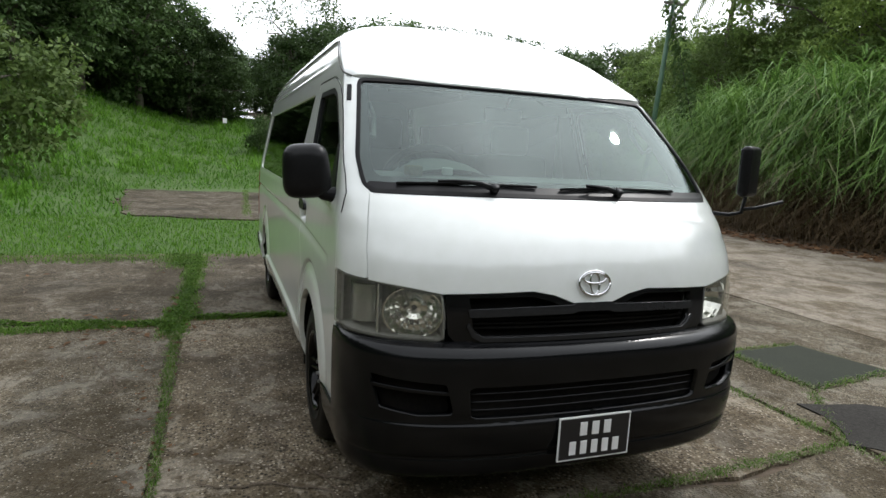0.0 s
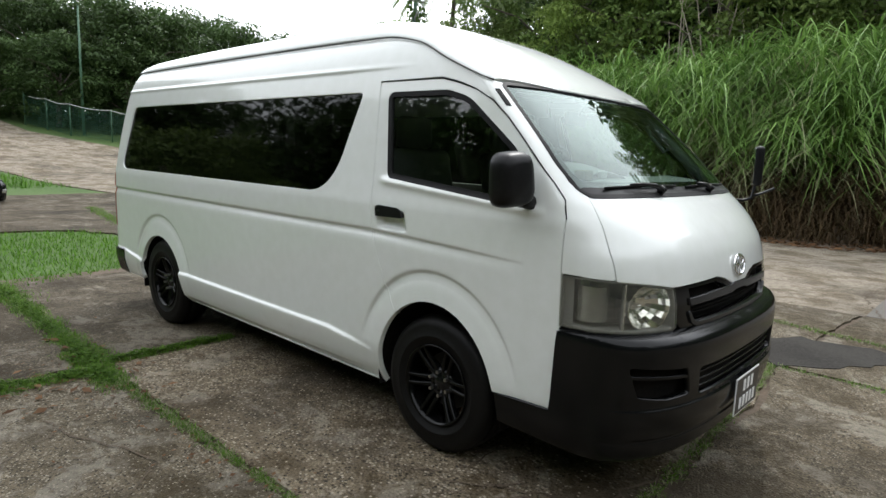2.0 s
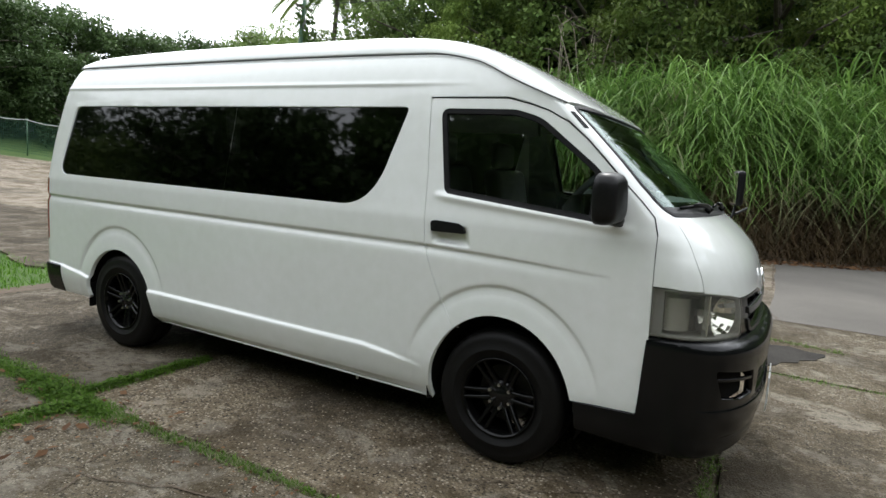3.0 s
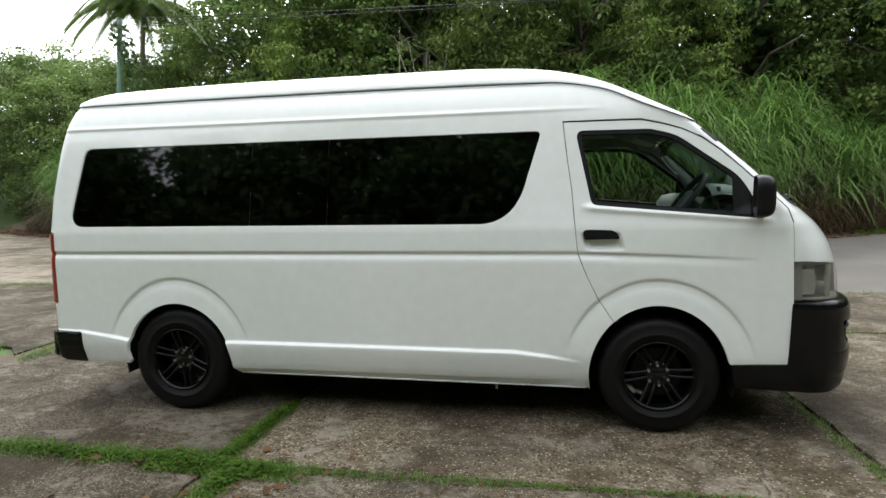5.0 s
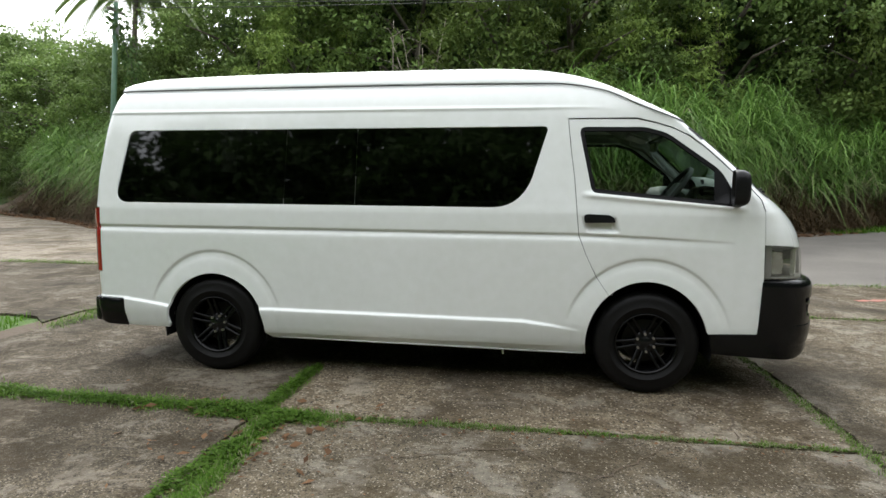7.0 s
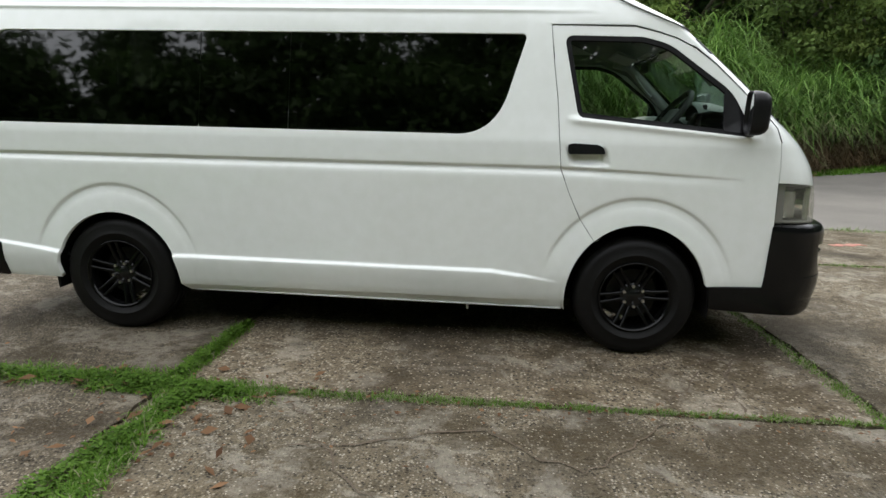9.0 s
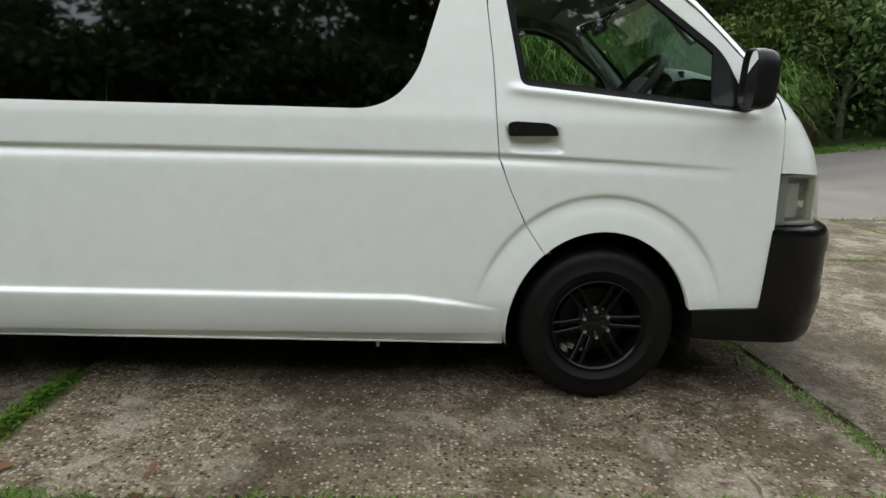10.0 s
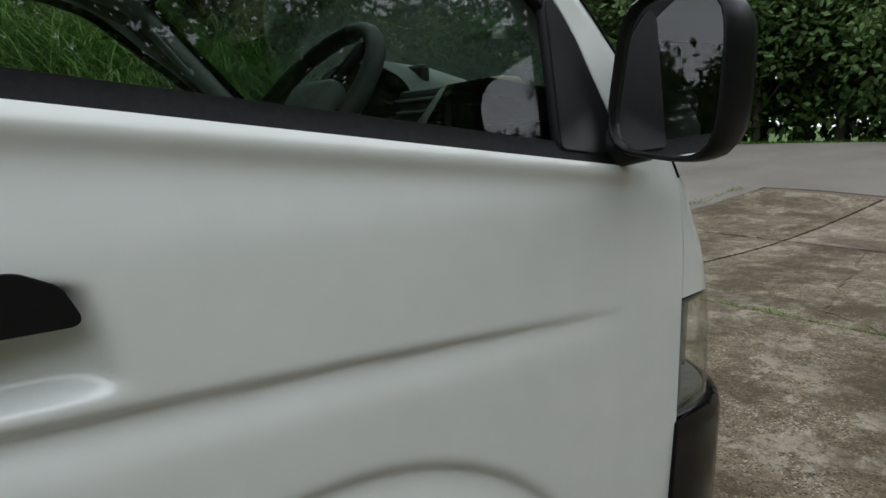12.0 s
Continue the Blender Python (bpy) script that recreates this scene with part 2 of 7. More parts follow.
def dense(points, step, closed=False):
    """A polyline with points no further apart than step."""
    pts = [np.array(p, float) for p in points]
    if closed:
        pts.append(pts[0])
    out = []
    for a, b in zip(pts, pts[1:]):
        n = max(1, int(math.ceil(np.linalg.norm(b - a) / step)))
        out += [a + (b - a) * k / n for k in range(n)]
    if not closed:
        out.append(pts[-1])
    return out


def rounded(corners, step=0.02):
    """A closed outline from (u, v, radius) corners, with rounded corners."""
    n = len(corners)
    out = []
    for i in range(n):
        p = np.array(corners[i][:2], float)
        r = corners[i][2] if len(corners[i]) > 2 else 0
        if r <= 0:
            out.append(p)
            continue
        a, b = np.array(corners[i - 1][:2], float), np.array(corners[(i + 1) % n][:2], float)
        da, db = (a - p) / np.linalg.norm(a - p), (b - p) / np.linalg.norm(b - p)
        half = math.acos(max(-1, min(1, float(da @ db)))) / 2
        if half > 1.55:
            out.append(p)
            continue
        cut = min(r / math.tan(half), 0.48 * np.linalg.norm(a - p), 0.48 * np.linalg.norm(b - p))
        for k in range(9):
            t = k / 8
            out.append((1 - t) ** 2 * (p + da * cut) + 2 * t * (1 - t) * p + t * t * (p + db * cut))
    return dense(out, step, closed=True)


def inside(loops, pts):
    """Which points lie within the loops (even-odd rule)."""
    hit = np.zeros(len(pts), bool)
    x, y = pts[:, 0], pts[:, 1]
    for loop in loops:
        l = np.array(loop)
        for (x0, y0), (x1, y1) in zip(l, np.roll(l, -1, axis=0)):
            if y0 != y1:
                hit ^= ((y0 > y) != (y1 > y)) & (x < (x1 - x0) * (y - y0) / (y1 - y0) + x0)
    return hit


def clear_of(loops, pts, gap, vscale=1.0):
    keep = np.ones(len(pts), bool)
    edge = np.array([p for l in loops for p in l])
    for i in range(0, len(pts), 4000):
        block = pts[i:i + 4000]
        d = (block[:, None, 0] - edge[None, :, 0]) ** 2 + ((block[:, None, 1] - edge[None, :, 1]) * vscale) ** 2
        keep[i:i + 4000] = d.min(axis=1) > gap * gap
    return keep


def clean(loop, gap=0.004):
    out = []
    for p in loop:
        if not out or np.linalg.norm(np.array(p) - out[-1]) > gap:
            out.append(np.array(p, float))
    if np.linalg.norm(out[0] - out[-1]) <= gap:
        out.pop()
    return out


def shrink(loop, by):
    """The outline moved inwards by a distance."""
    l = np.array(loop)
    prev, nxt = np.roll(l, 1, axis=0), np.roll(l, -1, axis=0)
    d = nxt - prev
    n = np.column_stack([-d[:, 1], d[:, 0]])
    n /= np.linalg.norm(n, axis=1)[:, None] + 1e-12
    area = 0.5 * np.sum(l[:, 0] * np.roll(l[:, 1], -1) - np.roll(l[:, 0], -1) * l[:, 1])
    return clean(l + n * by * (1 if area > 0 else -1), 0.002)


def skin(name, loops, surface, mat, parent, step=(0.03, 0.03), flange=0.014, lift=0.0, flip=False, label="", inward=None):
    """A pressed panel: the outline loops (first outer, then holes) filled with a fine net, laid on surface(u, v), its rims turned inwards."""
    su, sv = step
    outer = np.array(loops[0])
    lo, hi = outer.min(axis=0), outer.max(axis=0)
    gu, gv = np.meshgrid(np.arange(lo[0] + su / 2, hi[0], su), np.arange(lo[1] + sv / 2, hi[1], sv))
    net = np.column_stack([gu.ravel(), gv.ravel()])
    net = net[inside(loops, net)]
    if len(net):
        net = net[clear_of(loops, net, 0.45 * min(su, sv) + 0.1 * max(su, sv))]
    flat, edges = [], []
    for l in loops:
        base = len(flat)
        flat += [tuple(p) for p in l]
        edges += [(base + k, base + (k + 1) % len(l)) for k in range(len(l))]
    rim = len(flat)
    flat += [tuple(p) for p in net]
    v2, e2, f2, ov, oe, of = delaunay_2d_cdt([Vector(p) for p in flat], edges, [], 0, 1e-7)
    p2 = np.array([tuple(v) for v in v2])
    tri = np.array([f for f in f2 if len(f) == 3])
    mid = p2[tri].mean(axis=1)
    tri = tri[inside(loops, mid)]

    def place(p):
        return np.column_stack(surface(p[:, 0], p[:, 1]))

    e = 1e-4
    pos = place(p2)
    du = (place(p2 + [e, 0]) - place(p2 - [e, 0]))
    dv = (place(p2 + [0, e]) - place(p2 - [0, e]))
    nor = np.cross(du, dv)
    nor /= np.linalg.norm(nor, axis=1)[:, None] + 1e-12
    centre = np.array(inward if inward is not None else (0.2, 0.0, 1.2))
    if ((pos - centre) * nor).sum() < 0:
        nor = -nor
    pos = pos + nor * lift
    # faces follow the normals
    fn = np.cross(pos[tri[:, 1]] - pos[tri[:, 0]], pos[tri[:, 2]] - pos[tri[:, 0]])
    bad = (fn * nor[tri[:, 0]]).sum(axis=1) < 0
    tri[bad] = tri[bad][:, ::-1]
    faces = [tuple(int(i) for i in t) for t in tri]
    verts, normals = list(pos), list(nor)
    if flange:
        count = {}
        for t in faces:
            for a, b in ((t[0], t[1]), (t[1], t[2]), (t[2], t[0])):
                count[(min(a, b), max(a, b))] = count.get((min(a, b), max(a, b)), []) + [(a, b)]
        lower = {}
        for k, uses in count.items():
            if len(uses) != 1:
                continue
            a, b = uses[0]
            along = pos[b] - pos[a]
            out = np.cross(along, nor[a])
            out /= np.linalg.norm(out) + 1e-12
            ids = []
            for v in (a, b):
                if v not in lower:
                    lower[v] = (len(verts), len(verts) + 1)
                    verts += [pos[v] - nor[v] * 0.003 + out * 0.0012, pos[v] - nor[v] * flange]
                    normals += [0.6 * nor[v] + 0.8 * out, out]
                ids.append(lower[v])
            faces += [(b, a, ids[0][0], ids[1][0]), (ids[1][0], ids[0][0], ids[0][1], ids[1][1])]
    verts, normals = np.array(verts), np.array(normals)
    if flip:
        verts[:, 1] *= -1
        normals[:, 1] *= -1
        faces = [f[::-1] for f in faces]
    me = mesh_of(name, verts, faces, mat, smooth=True)
    normals /= np.linalg.norm(normals, axis=1)[:, None] + 1e-12
    me.normals_split_custom_set_from_vertices([tuple(n) for n in normals])
    return part(name, me, mat, parent, label)


# ---- ground ----
def smooth01(t):
    t = np.clip(t, 0, 1)
    return t * t * (3 - 2 * t)


def bank_edge(x):
    """Where the foot of the bank runs."""
    return np.interp(x, [-30, -24, -18, -12, -6, 1, 3, 7.5, 9.5, 13, 20], [19.5, 18.6, 17.0, 12.5, 10.9, 11.4, 12.6, 14.9, 15.9, 16.8, 17.4])


def height(x, y):
    """The lie of the land: a flat yard, a hill to the west, a bank along the road to the north."""
    x, y = np.asarray(x, float), np.asarray(y, float)
    west = 4.6 * smooth01((-x - 17) / 42) + 2.5 * smooth01((-y - 2.5) / 10) * smooth01((-x - 11) / 20)
    bank = (1.7 * smooth01((y - bank_edge(x) - 0.1) / 1.7) + 0.10 * np.clip(y - bank_edge(x) - 1.5, 0, 6)) * smooth01((x + 25) / 4) * (1 - 0.5 * smooth01((x - 7) / 5)) + 0.06 * np.clip(y - 20, 0, 40)
    # unseen southern rise, added so the panes mirror dark ground between the trees
    south = 6.0 * smooth01((-y - 14) / 13)
    east = 1.25 * smooth01((x - 8) / 13) * smooth01((y + 4) / 8) + 3.0 * smooth01((x - 18) / 12) * smooth01((2.0 - y) / 6)
    return west + bank + south + east


def concrete(name, light, mid, dark, grit, cover=0.5):
    """Weathered concrete: broad stains, blotches, worn-out stones and fine grit."""
    m = bpy.data.materials.new(name)
    m.use_nodes = True
    nodes, links = m.node_tree.nodes, m.node_tree.links
    b = nodes["Principled BSDF"]
    b.inputs["Roughness"].default_value = 0.85
    b.inputs["Specular IOR Level"].default_value = 0.18
    tc = nodes.new("ShaderNodeTexCoord")

    def noise_tex(scale, detail=6.0, rough=0.6, warp=0.0):
        n = nodes.new("ShaderNodeTexNoise")
        n.inputs["Scale"].default_value, n.inputs["Detail"].default_value, n.inputs["Roughness"].default_value, n.inputs["Distortion"].default_value = scale, detail, rough, warp
        links.new(tc.outputs["Object"], n.inputs["Vector"])
        return n.outputs["Fac"]

    def ramp(value, lo, hi):
        r = nodes.new("ShaderNodeMapRange")
        r.inputs["From Min"].default_value, r.inputs["From Max"].default_value = lo, hi
        links.new(value, r.inputs["Value"])
        return r.outputs["Result"]

    def blend(fac, a, c):
        x = nodes.new("ShaderNodeMix")
        x.data_type = "RGBA"
        links.new(fac, x.inputs["Factor"])
        for socket, v in (("A", a), ("B", c)):
            if isinstance(v, tuple):
                x.inputs[socket].default_value = (*v, 1)
            else:
                links.new(v, x.inputs[socket])
        return x.outputs["Result"]

    stains, blotch, worn = noise_tex(0.55, 8, 0.66, 0.2), noise_tex(3.2, 9, 0.72, 0.3), noise_tex(16, 8, 0.75)
    moss, skin_left, sand = noise_tex(1.3, 8, 0.7, 0.2), noise_tex(2.3, 12, 0.74, 0.5), noise_tex(grit * 1.3, 4, 0.8)
    # streaks drawn out along the pour
    drawn = nodes.new("ShaderNodeMapping")
    drawn.inputs["Scale"].default_value = (1.0, 2.8, 1.0)
    drawn.inputs["Rotation"].default_value = (0, 0, 0.35)
    links.new(tc.outputs["Object"], drawn.inputs["Vector"])
    streak = nodes.new("ShaderNodeTexNoise")
    for socket, value in (("Scale", 2.0), ("Detail", 10), ("Roughness", 0.7), ("Distortion", 0.3)):
        streak.inputs[socket].default_value = value
    links.new(drawn.outputs["Vector"], streak.inputs["Vector"])
    streak = streak.outputs["Fac"]

    def both(p, q):
        x = nodes.new("ShaderNodeMath")
        x.operation = "MULTIPLY"
        links.new(p, x.inputs[0])
        links.new(q, x.inputs[1])
        return x.outputs[0]

    def part_of(p, share):
        x = nodes.new("ShaderNodeMath")
        x.operation = "MULTIPLY"
        x.inputs[1].default_value = share
        links.new(p, x.inputs[0])
        return x.outputs[0]

    # stones laid bare: pale specks and dark pits in brown mortar, thick in some places, thin in others
    stones = nodes.new("ShaderNodeTexVoronoi")
    stones.inputs["Scale"].default_value = grit
    links.new(tc.outputs["Object"], stones.inputs["Vector"])
    tone = nodes.new("ShaderNodeSeparateColor")
    links.new(stones.outputs["Color"], tone.inputs[0])
    speck = both(ramp(stones.outputs["Distance"], 0.55, 0.34), ramp(tone.outputs[0], 0.50, 0.78))
    pit = both(ramp(stones.outputs["Distance"], 0.60, 0.40), ramp(tone.outputs[1], 0.70, 0.82))
    mortar = blend(ramp(worn, 0.34, 0.62), tuple(0.66 * c for c in mid), tuple(1.70 * c for c in mid))
    mortar = blend(part_of(ramp(sand, 0.54, 0.38), 0.75), mortar, dark)
    bare = blend(part_of(both(speck, ramp(blotch, 0.34, 0.56)), 0.9), mortar, tuple(1.5 * c for c in light))
    bare = blend(part_of(pit, 0.92), bare, tuple(0.5 * c for c in dark))
    # the smooth grey top that is left, in patches and streaks with worn-through edges
    top = blend(ramp(worn, 0.36, 0.62), tuple(0.72 * c for c in light), tuple(1.12 * c for c in light))
    top = blend(part_of(ramp(sand, 0.46, 0.30), 0.8), top, mid)
    colour = blend(part_of(both(ramp(skin_left, cover + 0.025, cover + 0.060), ramp(worn, 0.36, 0.46)), 0.80), bare, top)
    colour = blend(part_of(both(ramp(streak, 0.585, 0.625), ramp(worn, 0.58, 0.46)), 0.8), colour, tuple(1.2 * c for c in light))
    # moss and damp, browner than the concrete
    colour = blend(part_of(both(ramp(moss, 0.49, 0.57), ramp(worn, 0.34, 0.54)), 0.85), colour, (dark[0] * 1.3, dark[1] * 1.15, dark[2] * 0.8))
    colour = blend(part_of(both(ramp(stains, 0.50, 0.64), ramp(sand, 0.25, 0.52)), 0.75), colour, dark)
    # loose grit
    colour = blend(part_of(both(ramp(stones.outputs["Distance"], 0.40, 0.25), ramp(tone.outputs[2], 0.90, 0.96)), 0.8), colour, tuple(1.45 * c for c in light))
    links.new(colour, b.inputs["Base Color"])
    relief_sum = nodes.new("ShaderNodeMath")
    relief_sum.operation = "ADD"
    links.new(worn, relief_sum.inputs[0])
    links.new(stones.outputs["Distance"], relief_sum.inputs[1])
    bump = nodes.new("ShaderNodeBump")
    bump.inputs["Strength"].default_value, bump.inputs["Distance"].default_value = 1.0, 0.009
    links.new(relief_sum.outputs[0], bump.inputs["Height"])
    links.new(bump.outputs["Normal"], b.inputs["Normal"])
    return m


CONCRETE = concrete("old_concrete", (0.215, 0.192, 0.152), (0.106, 0.087, 0.058), (0.031, 0.025, 0.016), 80, 0.50)
GRAVELLY = concrete("worn_concrete", (0.262, 0.228, 0.176), (0.132, 0.106, 0.070), (0.037, 0.029, 0.019), 58, 0.51)
PALE_CONCRETE = concrete("pale_concrete", (0.273, 0.240, 0.190), (0.165, 0.142, 0.110), (0.057, 0.048, 0.036), 140, 0.43)
APRON = concrete("apron_concrete", (0.309, 0.268, 0.211), (0.196, 0.166, 0.127), (0.072, 0.060, 0.045), 110, 0.44)
TARMAC = material("worn_tarmac", (0.082, 0.075, 0.066), 0.85, second=(0.145, 0.134, 0.118), scale=0.7, fine=70, amount=0.7, bump=0.003, bump_scale=150, spec=0.3)
MOSS = material("joint_moss", (0.040, 0.036, 0.016), 0.95, second=(0.082, 0.074, 0.036), scale=7, fine=60, amount=0.8, bump=0.008, bump_scale=70)
COVER = material("cover_plate", (0.030, 0.034, 0.026), 0.9, second=(0.042, 0.045, 0.034), scale=3, fine=50, amount=0.9, spec=0.1, bump=0.0015, bump_scale=120)
RED_PAINT = material("faded_red_paint", (0.34, 0.11, 0.08), 0.8, second=(0.22, 0.12, 0.09), scale=9, fine=60)
PATCH = material("dark_patch", (0.024, 0.022, 0.020), 0.95, second=(0.048, 0.045, 0.040), scale=2, fine=60, spec=0.1, bump=0.003, bump_scale=90)
SOIL = material("soil", (0.05, 0.04, 0.028), 0.95, second=(0.12, 0.085, 0.055), scale=2.0, fine=25, amount=0.9, bump=0.01, bump_scale=20)
TURF = material("turf", (0.030, 0.066, 0.010), 0.95, second=(0.070, 0.122, 0.022), scale=0.5, fine=9, amount=0.9, bump=0.03, bump_scale=14)
GRASS = foliage("lawn_grass", (0.028, 0.080, 0.006), (0.092, 0.185, 0.020), spec=0.06)
DAMP_CONCRETE = concrete("damp_concrete", (0.176, 0.153, 0.118), (0.076, 0.062, 0.041), (0.025, 0.020, 0.013), 85, 0.50)

# the one sheet of ground, fine near the yard, coarse to the horizon
def axis(fine, far):
    near = np.arange(-26, 26.01, fine)
    out = [26 + (far - 26) * (k / 14) ** 2.2 for k in range(1, 15)]
    return np.concatenate([[-o for o in out[::-1]], near, out])


gx, gy = axis(0.5, 1500), axis(0.5, 1500)
mx, my = np.meshgrid(gx, gy)
mz = height(mx, my) - 0.035
ids = np.arange(mx.size).reshape(mx.shape)
quads = np.stack([ids[:-1, :-1], ids[:-1, 1:], ids[1:, 1:], ids[1:, :-1]], axis=-1).reshape(-1, 4)
ground = part("ground", mesh_of("ground", np.column_stack([mx.ravel(), my.ravel(), mz.ravel()]), quads, TURF, smooth=True), TURF)
tagged(ground, "rough grassland rising to a hill and a bank", "ground", kind="structure")


def sheet(name, loop, mat, z=0.0, step=0.5, thick=0.05, label="", follow=True):
    """A flat-lying piece of pavement that follows the ground."""
    l = clean(dense(loop, step, closed=True), 0.01)
    lo, hi = np.min(l, axis=0), np.max(l, axis=0)
    gu, gv = np.meshgrid(np.arange(lo[0] + step / 2, hi[0], step), np.arange(lo[1] + step / 2, hi[1], step))
    net = np.column_stack([gu.ravel(), gv.ravel()])
    net = net[inside([l], net)]
    if len(net):
        net = net[clear_of([l], net, 0.4 * step)]
    flat = [tuple(p) for p in l] + [tuple(p) for p in net]
    n = len(l)
    v2, e2, f2, *_ = delaunay_2d_cdt([Vector(p) for p in flat], [(k, (k + 1) % n) for k in range(n)], [], 0, 1e-7)
    p2 = np.array([tuple(v) for v in v2])
    tri = np.array([f for f in f2])
    tri = tri[inside([l], p2[tri].mean(axis=1))]
    hz = height(p2[:, 0], p2[:, 1]) if follow else 0 * p2[:, 0]
    top = np.column_stack([p2, hz + z])
    faces = [tuple(int(i) for i in t) for t in tri]
    a, b, c = top[faces[0][0]], top[faces[0][1]], top[faces[0][2]]
    if np.cross(b - a, c - a)[2] < 0:
        faces = [f[::-1] for f in faces]
    m = len(top)
    verts = np.vstack([top, top[:n] - [0, 0, thick]])
    for k in range(n):
        faces.append((k, m + k, m + (k + 1) % n, (k + 1) % n))
    return part(name, mesh_of(name, verts, faces, mat), mat, None, label)


def ragged(loop, amount, step, seed):
    rnd = random.Random(seed)
    return [(p[0] + rnd.uniform(-amount, amount), p[1] + rnd.uniform(-amount, amount)) for p in dense(loop, step, closed=True)]


road = sheet("road", ragged([(2.5, 4.42), (5.2, 4.42), (13.2, 4.0), (13.4, -34), (21, -34), (21.4, 0), (20.8, 5.5), (19.2, 9.5), (16.6, 13.0), (13.0, 15.4), (9.6, 15.2), (7.5, 14.4), (3.0, 12.1), (2.42, 11.6), (2.50, 8.0)], 0.03, 1.0, 3), TARMAC, 0.003, 1.0, 0.05)
tagged(road, "smooth worn grey asphalt road", "road", kind="structure")
apron = sheet("road_apron", ragged([(-25, 2.4), (-13, 4.5), (-3, 4.5), (2.60, 4.42), (2.60, 8.0), (2.55, 11.8), (1, 11.0), (-6, 10.6), (-12, 12.6), (-18, 16.6), (-25, 16.5), (-31, 9.8), (-36, 6.4), (-46, 5.2), (-64, 2.8), (-64, -0.4), (-42, 2.0)], 0.05, 1.0, 4), APRON, -0.002, 1.0, 0.05)
tagged(apron, "pale stained concrete roadway with worn patches", "road", kind="structure")

bed = sheet("yard_bed", [(-4.4, -12.5), (13.3, -12.5), (13.3, 4.6), (-4.4, 4.6)], SOIL, -0.022, 1.0, 0.02)
tagged(bed, "dark soil in the joints of the concrete yard", "soil", kind="structure")
edge_x = [x / 2 for x in range(-48, 23)]
verge = sheet("verge", ragged([(x, float(bank_edge(x)) - 0.95) for x in edge_x] + [(x, float(bank_edge(x)) + 7.0) for x in edge_x[::-1]], 0.14, 0.5, 9), SOIL, 0.012, 0.6, 0.06)
tagged(verge, "brown earth verge and bank with fallen leaves", "verge", kind="structure")

pavement = new("pavement")
pavement.matrix_basis = Matrix.Translation((0, 0, 0))
tagged(pavement, "old stained concrete yard in large slabs", "pavement", kind="structure")
XJ = [-4.1, -0.96, 2.45, 5.9, 9.4, 13.0]
YJ = [-12.2, -8.7, -5.2, -1.66, 1.95, 4.43]
for i in range(len(XJ) - 1):
    for j in range(len(YJ) - 1):
        g = 0.026
        # the joint in front of the van runs crookedly
        crooked = [(2.44, -0.6), (2.36, 0.4), (2.42, 1.0)] if j == 3 else []
        end = 2.26 if j == 3 else XJ[2]
        start = 2.26 if j == 4 else XJ[2]
        if i == 1:
            loop = [(XJ[i] + g, YJ[j] + g), (start - g, YJ[j] + g)] + [(x - g, y) for x, y in crooked] + [(end - g, YJ[j + 1] - g), (XJ[i] + g, YJ[j + 1] - g)]
        elif i == 2:
            loop = [(start + g, YJ[j] + g), (XJ[i + 1] - g, YJ[j] + g), (XJ[i + 1] - g, YJ[j + 1] - g), (end + g, YJ[j + 1] - g)] + [(x + g, y) for x, y in crooked[::-1]]
        else:
            loop = [(XJ[i] + g, YJ[j] + g), (XJ[i + 1] - g, YJ[j] + g), (XJ[i + 1] - g, YJ[j + 1] - g), (XJ[i] + g, YJ[j + 1] - g)]
        loop = ragged(loop, 0.014, 0.11, 10 * i + j)
        slab = sheet("slab", loop, GRAVELLY if (i, j) == (1, 3) else DAMP_CONCRETE if (i, j) in ((0, 1), (0, 2), (0, 3)) else (PALE_CONCRETE if (i, j) in ((0, 4), (3, 2), (4, 3)) else CONCRETE), 0.0 + 0.004 * ((i * 7 + j * 3) % 3 - 1), 0.5, 0.06)
        slab.parent = pavement
old = sheet("slab", ragged([(-16.0, -4.0), (-12.0, -3.7), (-9.1, -3.2), (-8.2, 0.6), (-4.3, 0.4), (-4.3, 4.5), (-16.5, 4.5)], 0.16, 0.4, 77), DAMP_CONCRETE, -0.004, 0.8, 0.05)
old.parent = pavement

patch = sheet("road_patch", ragged([(1.80, 2.18), (1.90, 2.58), (2.22, 2.95), (2.75, 3.02), (3.02, 2.95), (2.93, 2.62), (2.62, 2.24), (2.30, 1.93)], 0.04, 0.15, 31), PATCH, 0.010, 0.4, 0.03)
tagged(patch, "dark tar patch in the concrete", "patch", kind="structure")
red = sheet("paint_mark", ragged([(4.55, 3.16), (4.95, 3.28), (5.0, 3.20), (4.62, 3.06)], 0.03, 0.06, 33), RED_PAINT, 0.009, 0.2, 0.004)
tagged(red, "faded red paint mark on the concrete", "mark", kind="structure")

cover = thing("drain_cover", (1.15, 3.0, 0), "dark greenish drain cover plate set in the concrete", "drain cover")
cover_loop = ragged([(0.78, 2.57), (0.74, 3.36), (1.44, 3.50), (1.58, 2.54)], 0.012, 0.08, 35)
plate_ob = sheet("cover_plate", cover_loop, COVER, 0.009, 0.3, 0.03)
rim_ob = sheet("cover_rim", ragged([(0.75, 2.545), (0.71, 3.38), (1.46, 3.53), (1.61, 2.515)], 0.02, 0.08, 36), MOSS, 0.0055, 0.3, 0.02)
for ob in (plate_ob, rim_ob):
    ob.parent = cover
    ob.matrix_parent_inverse = Matrix.Translation((-1.15, -3.0, 0))


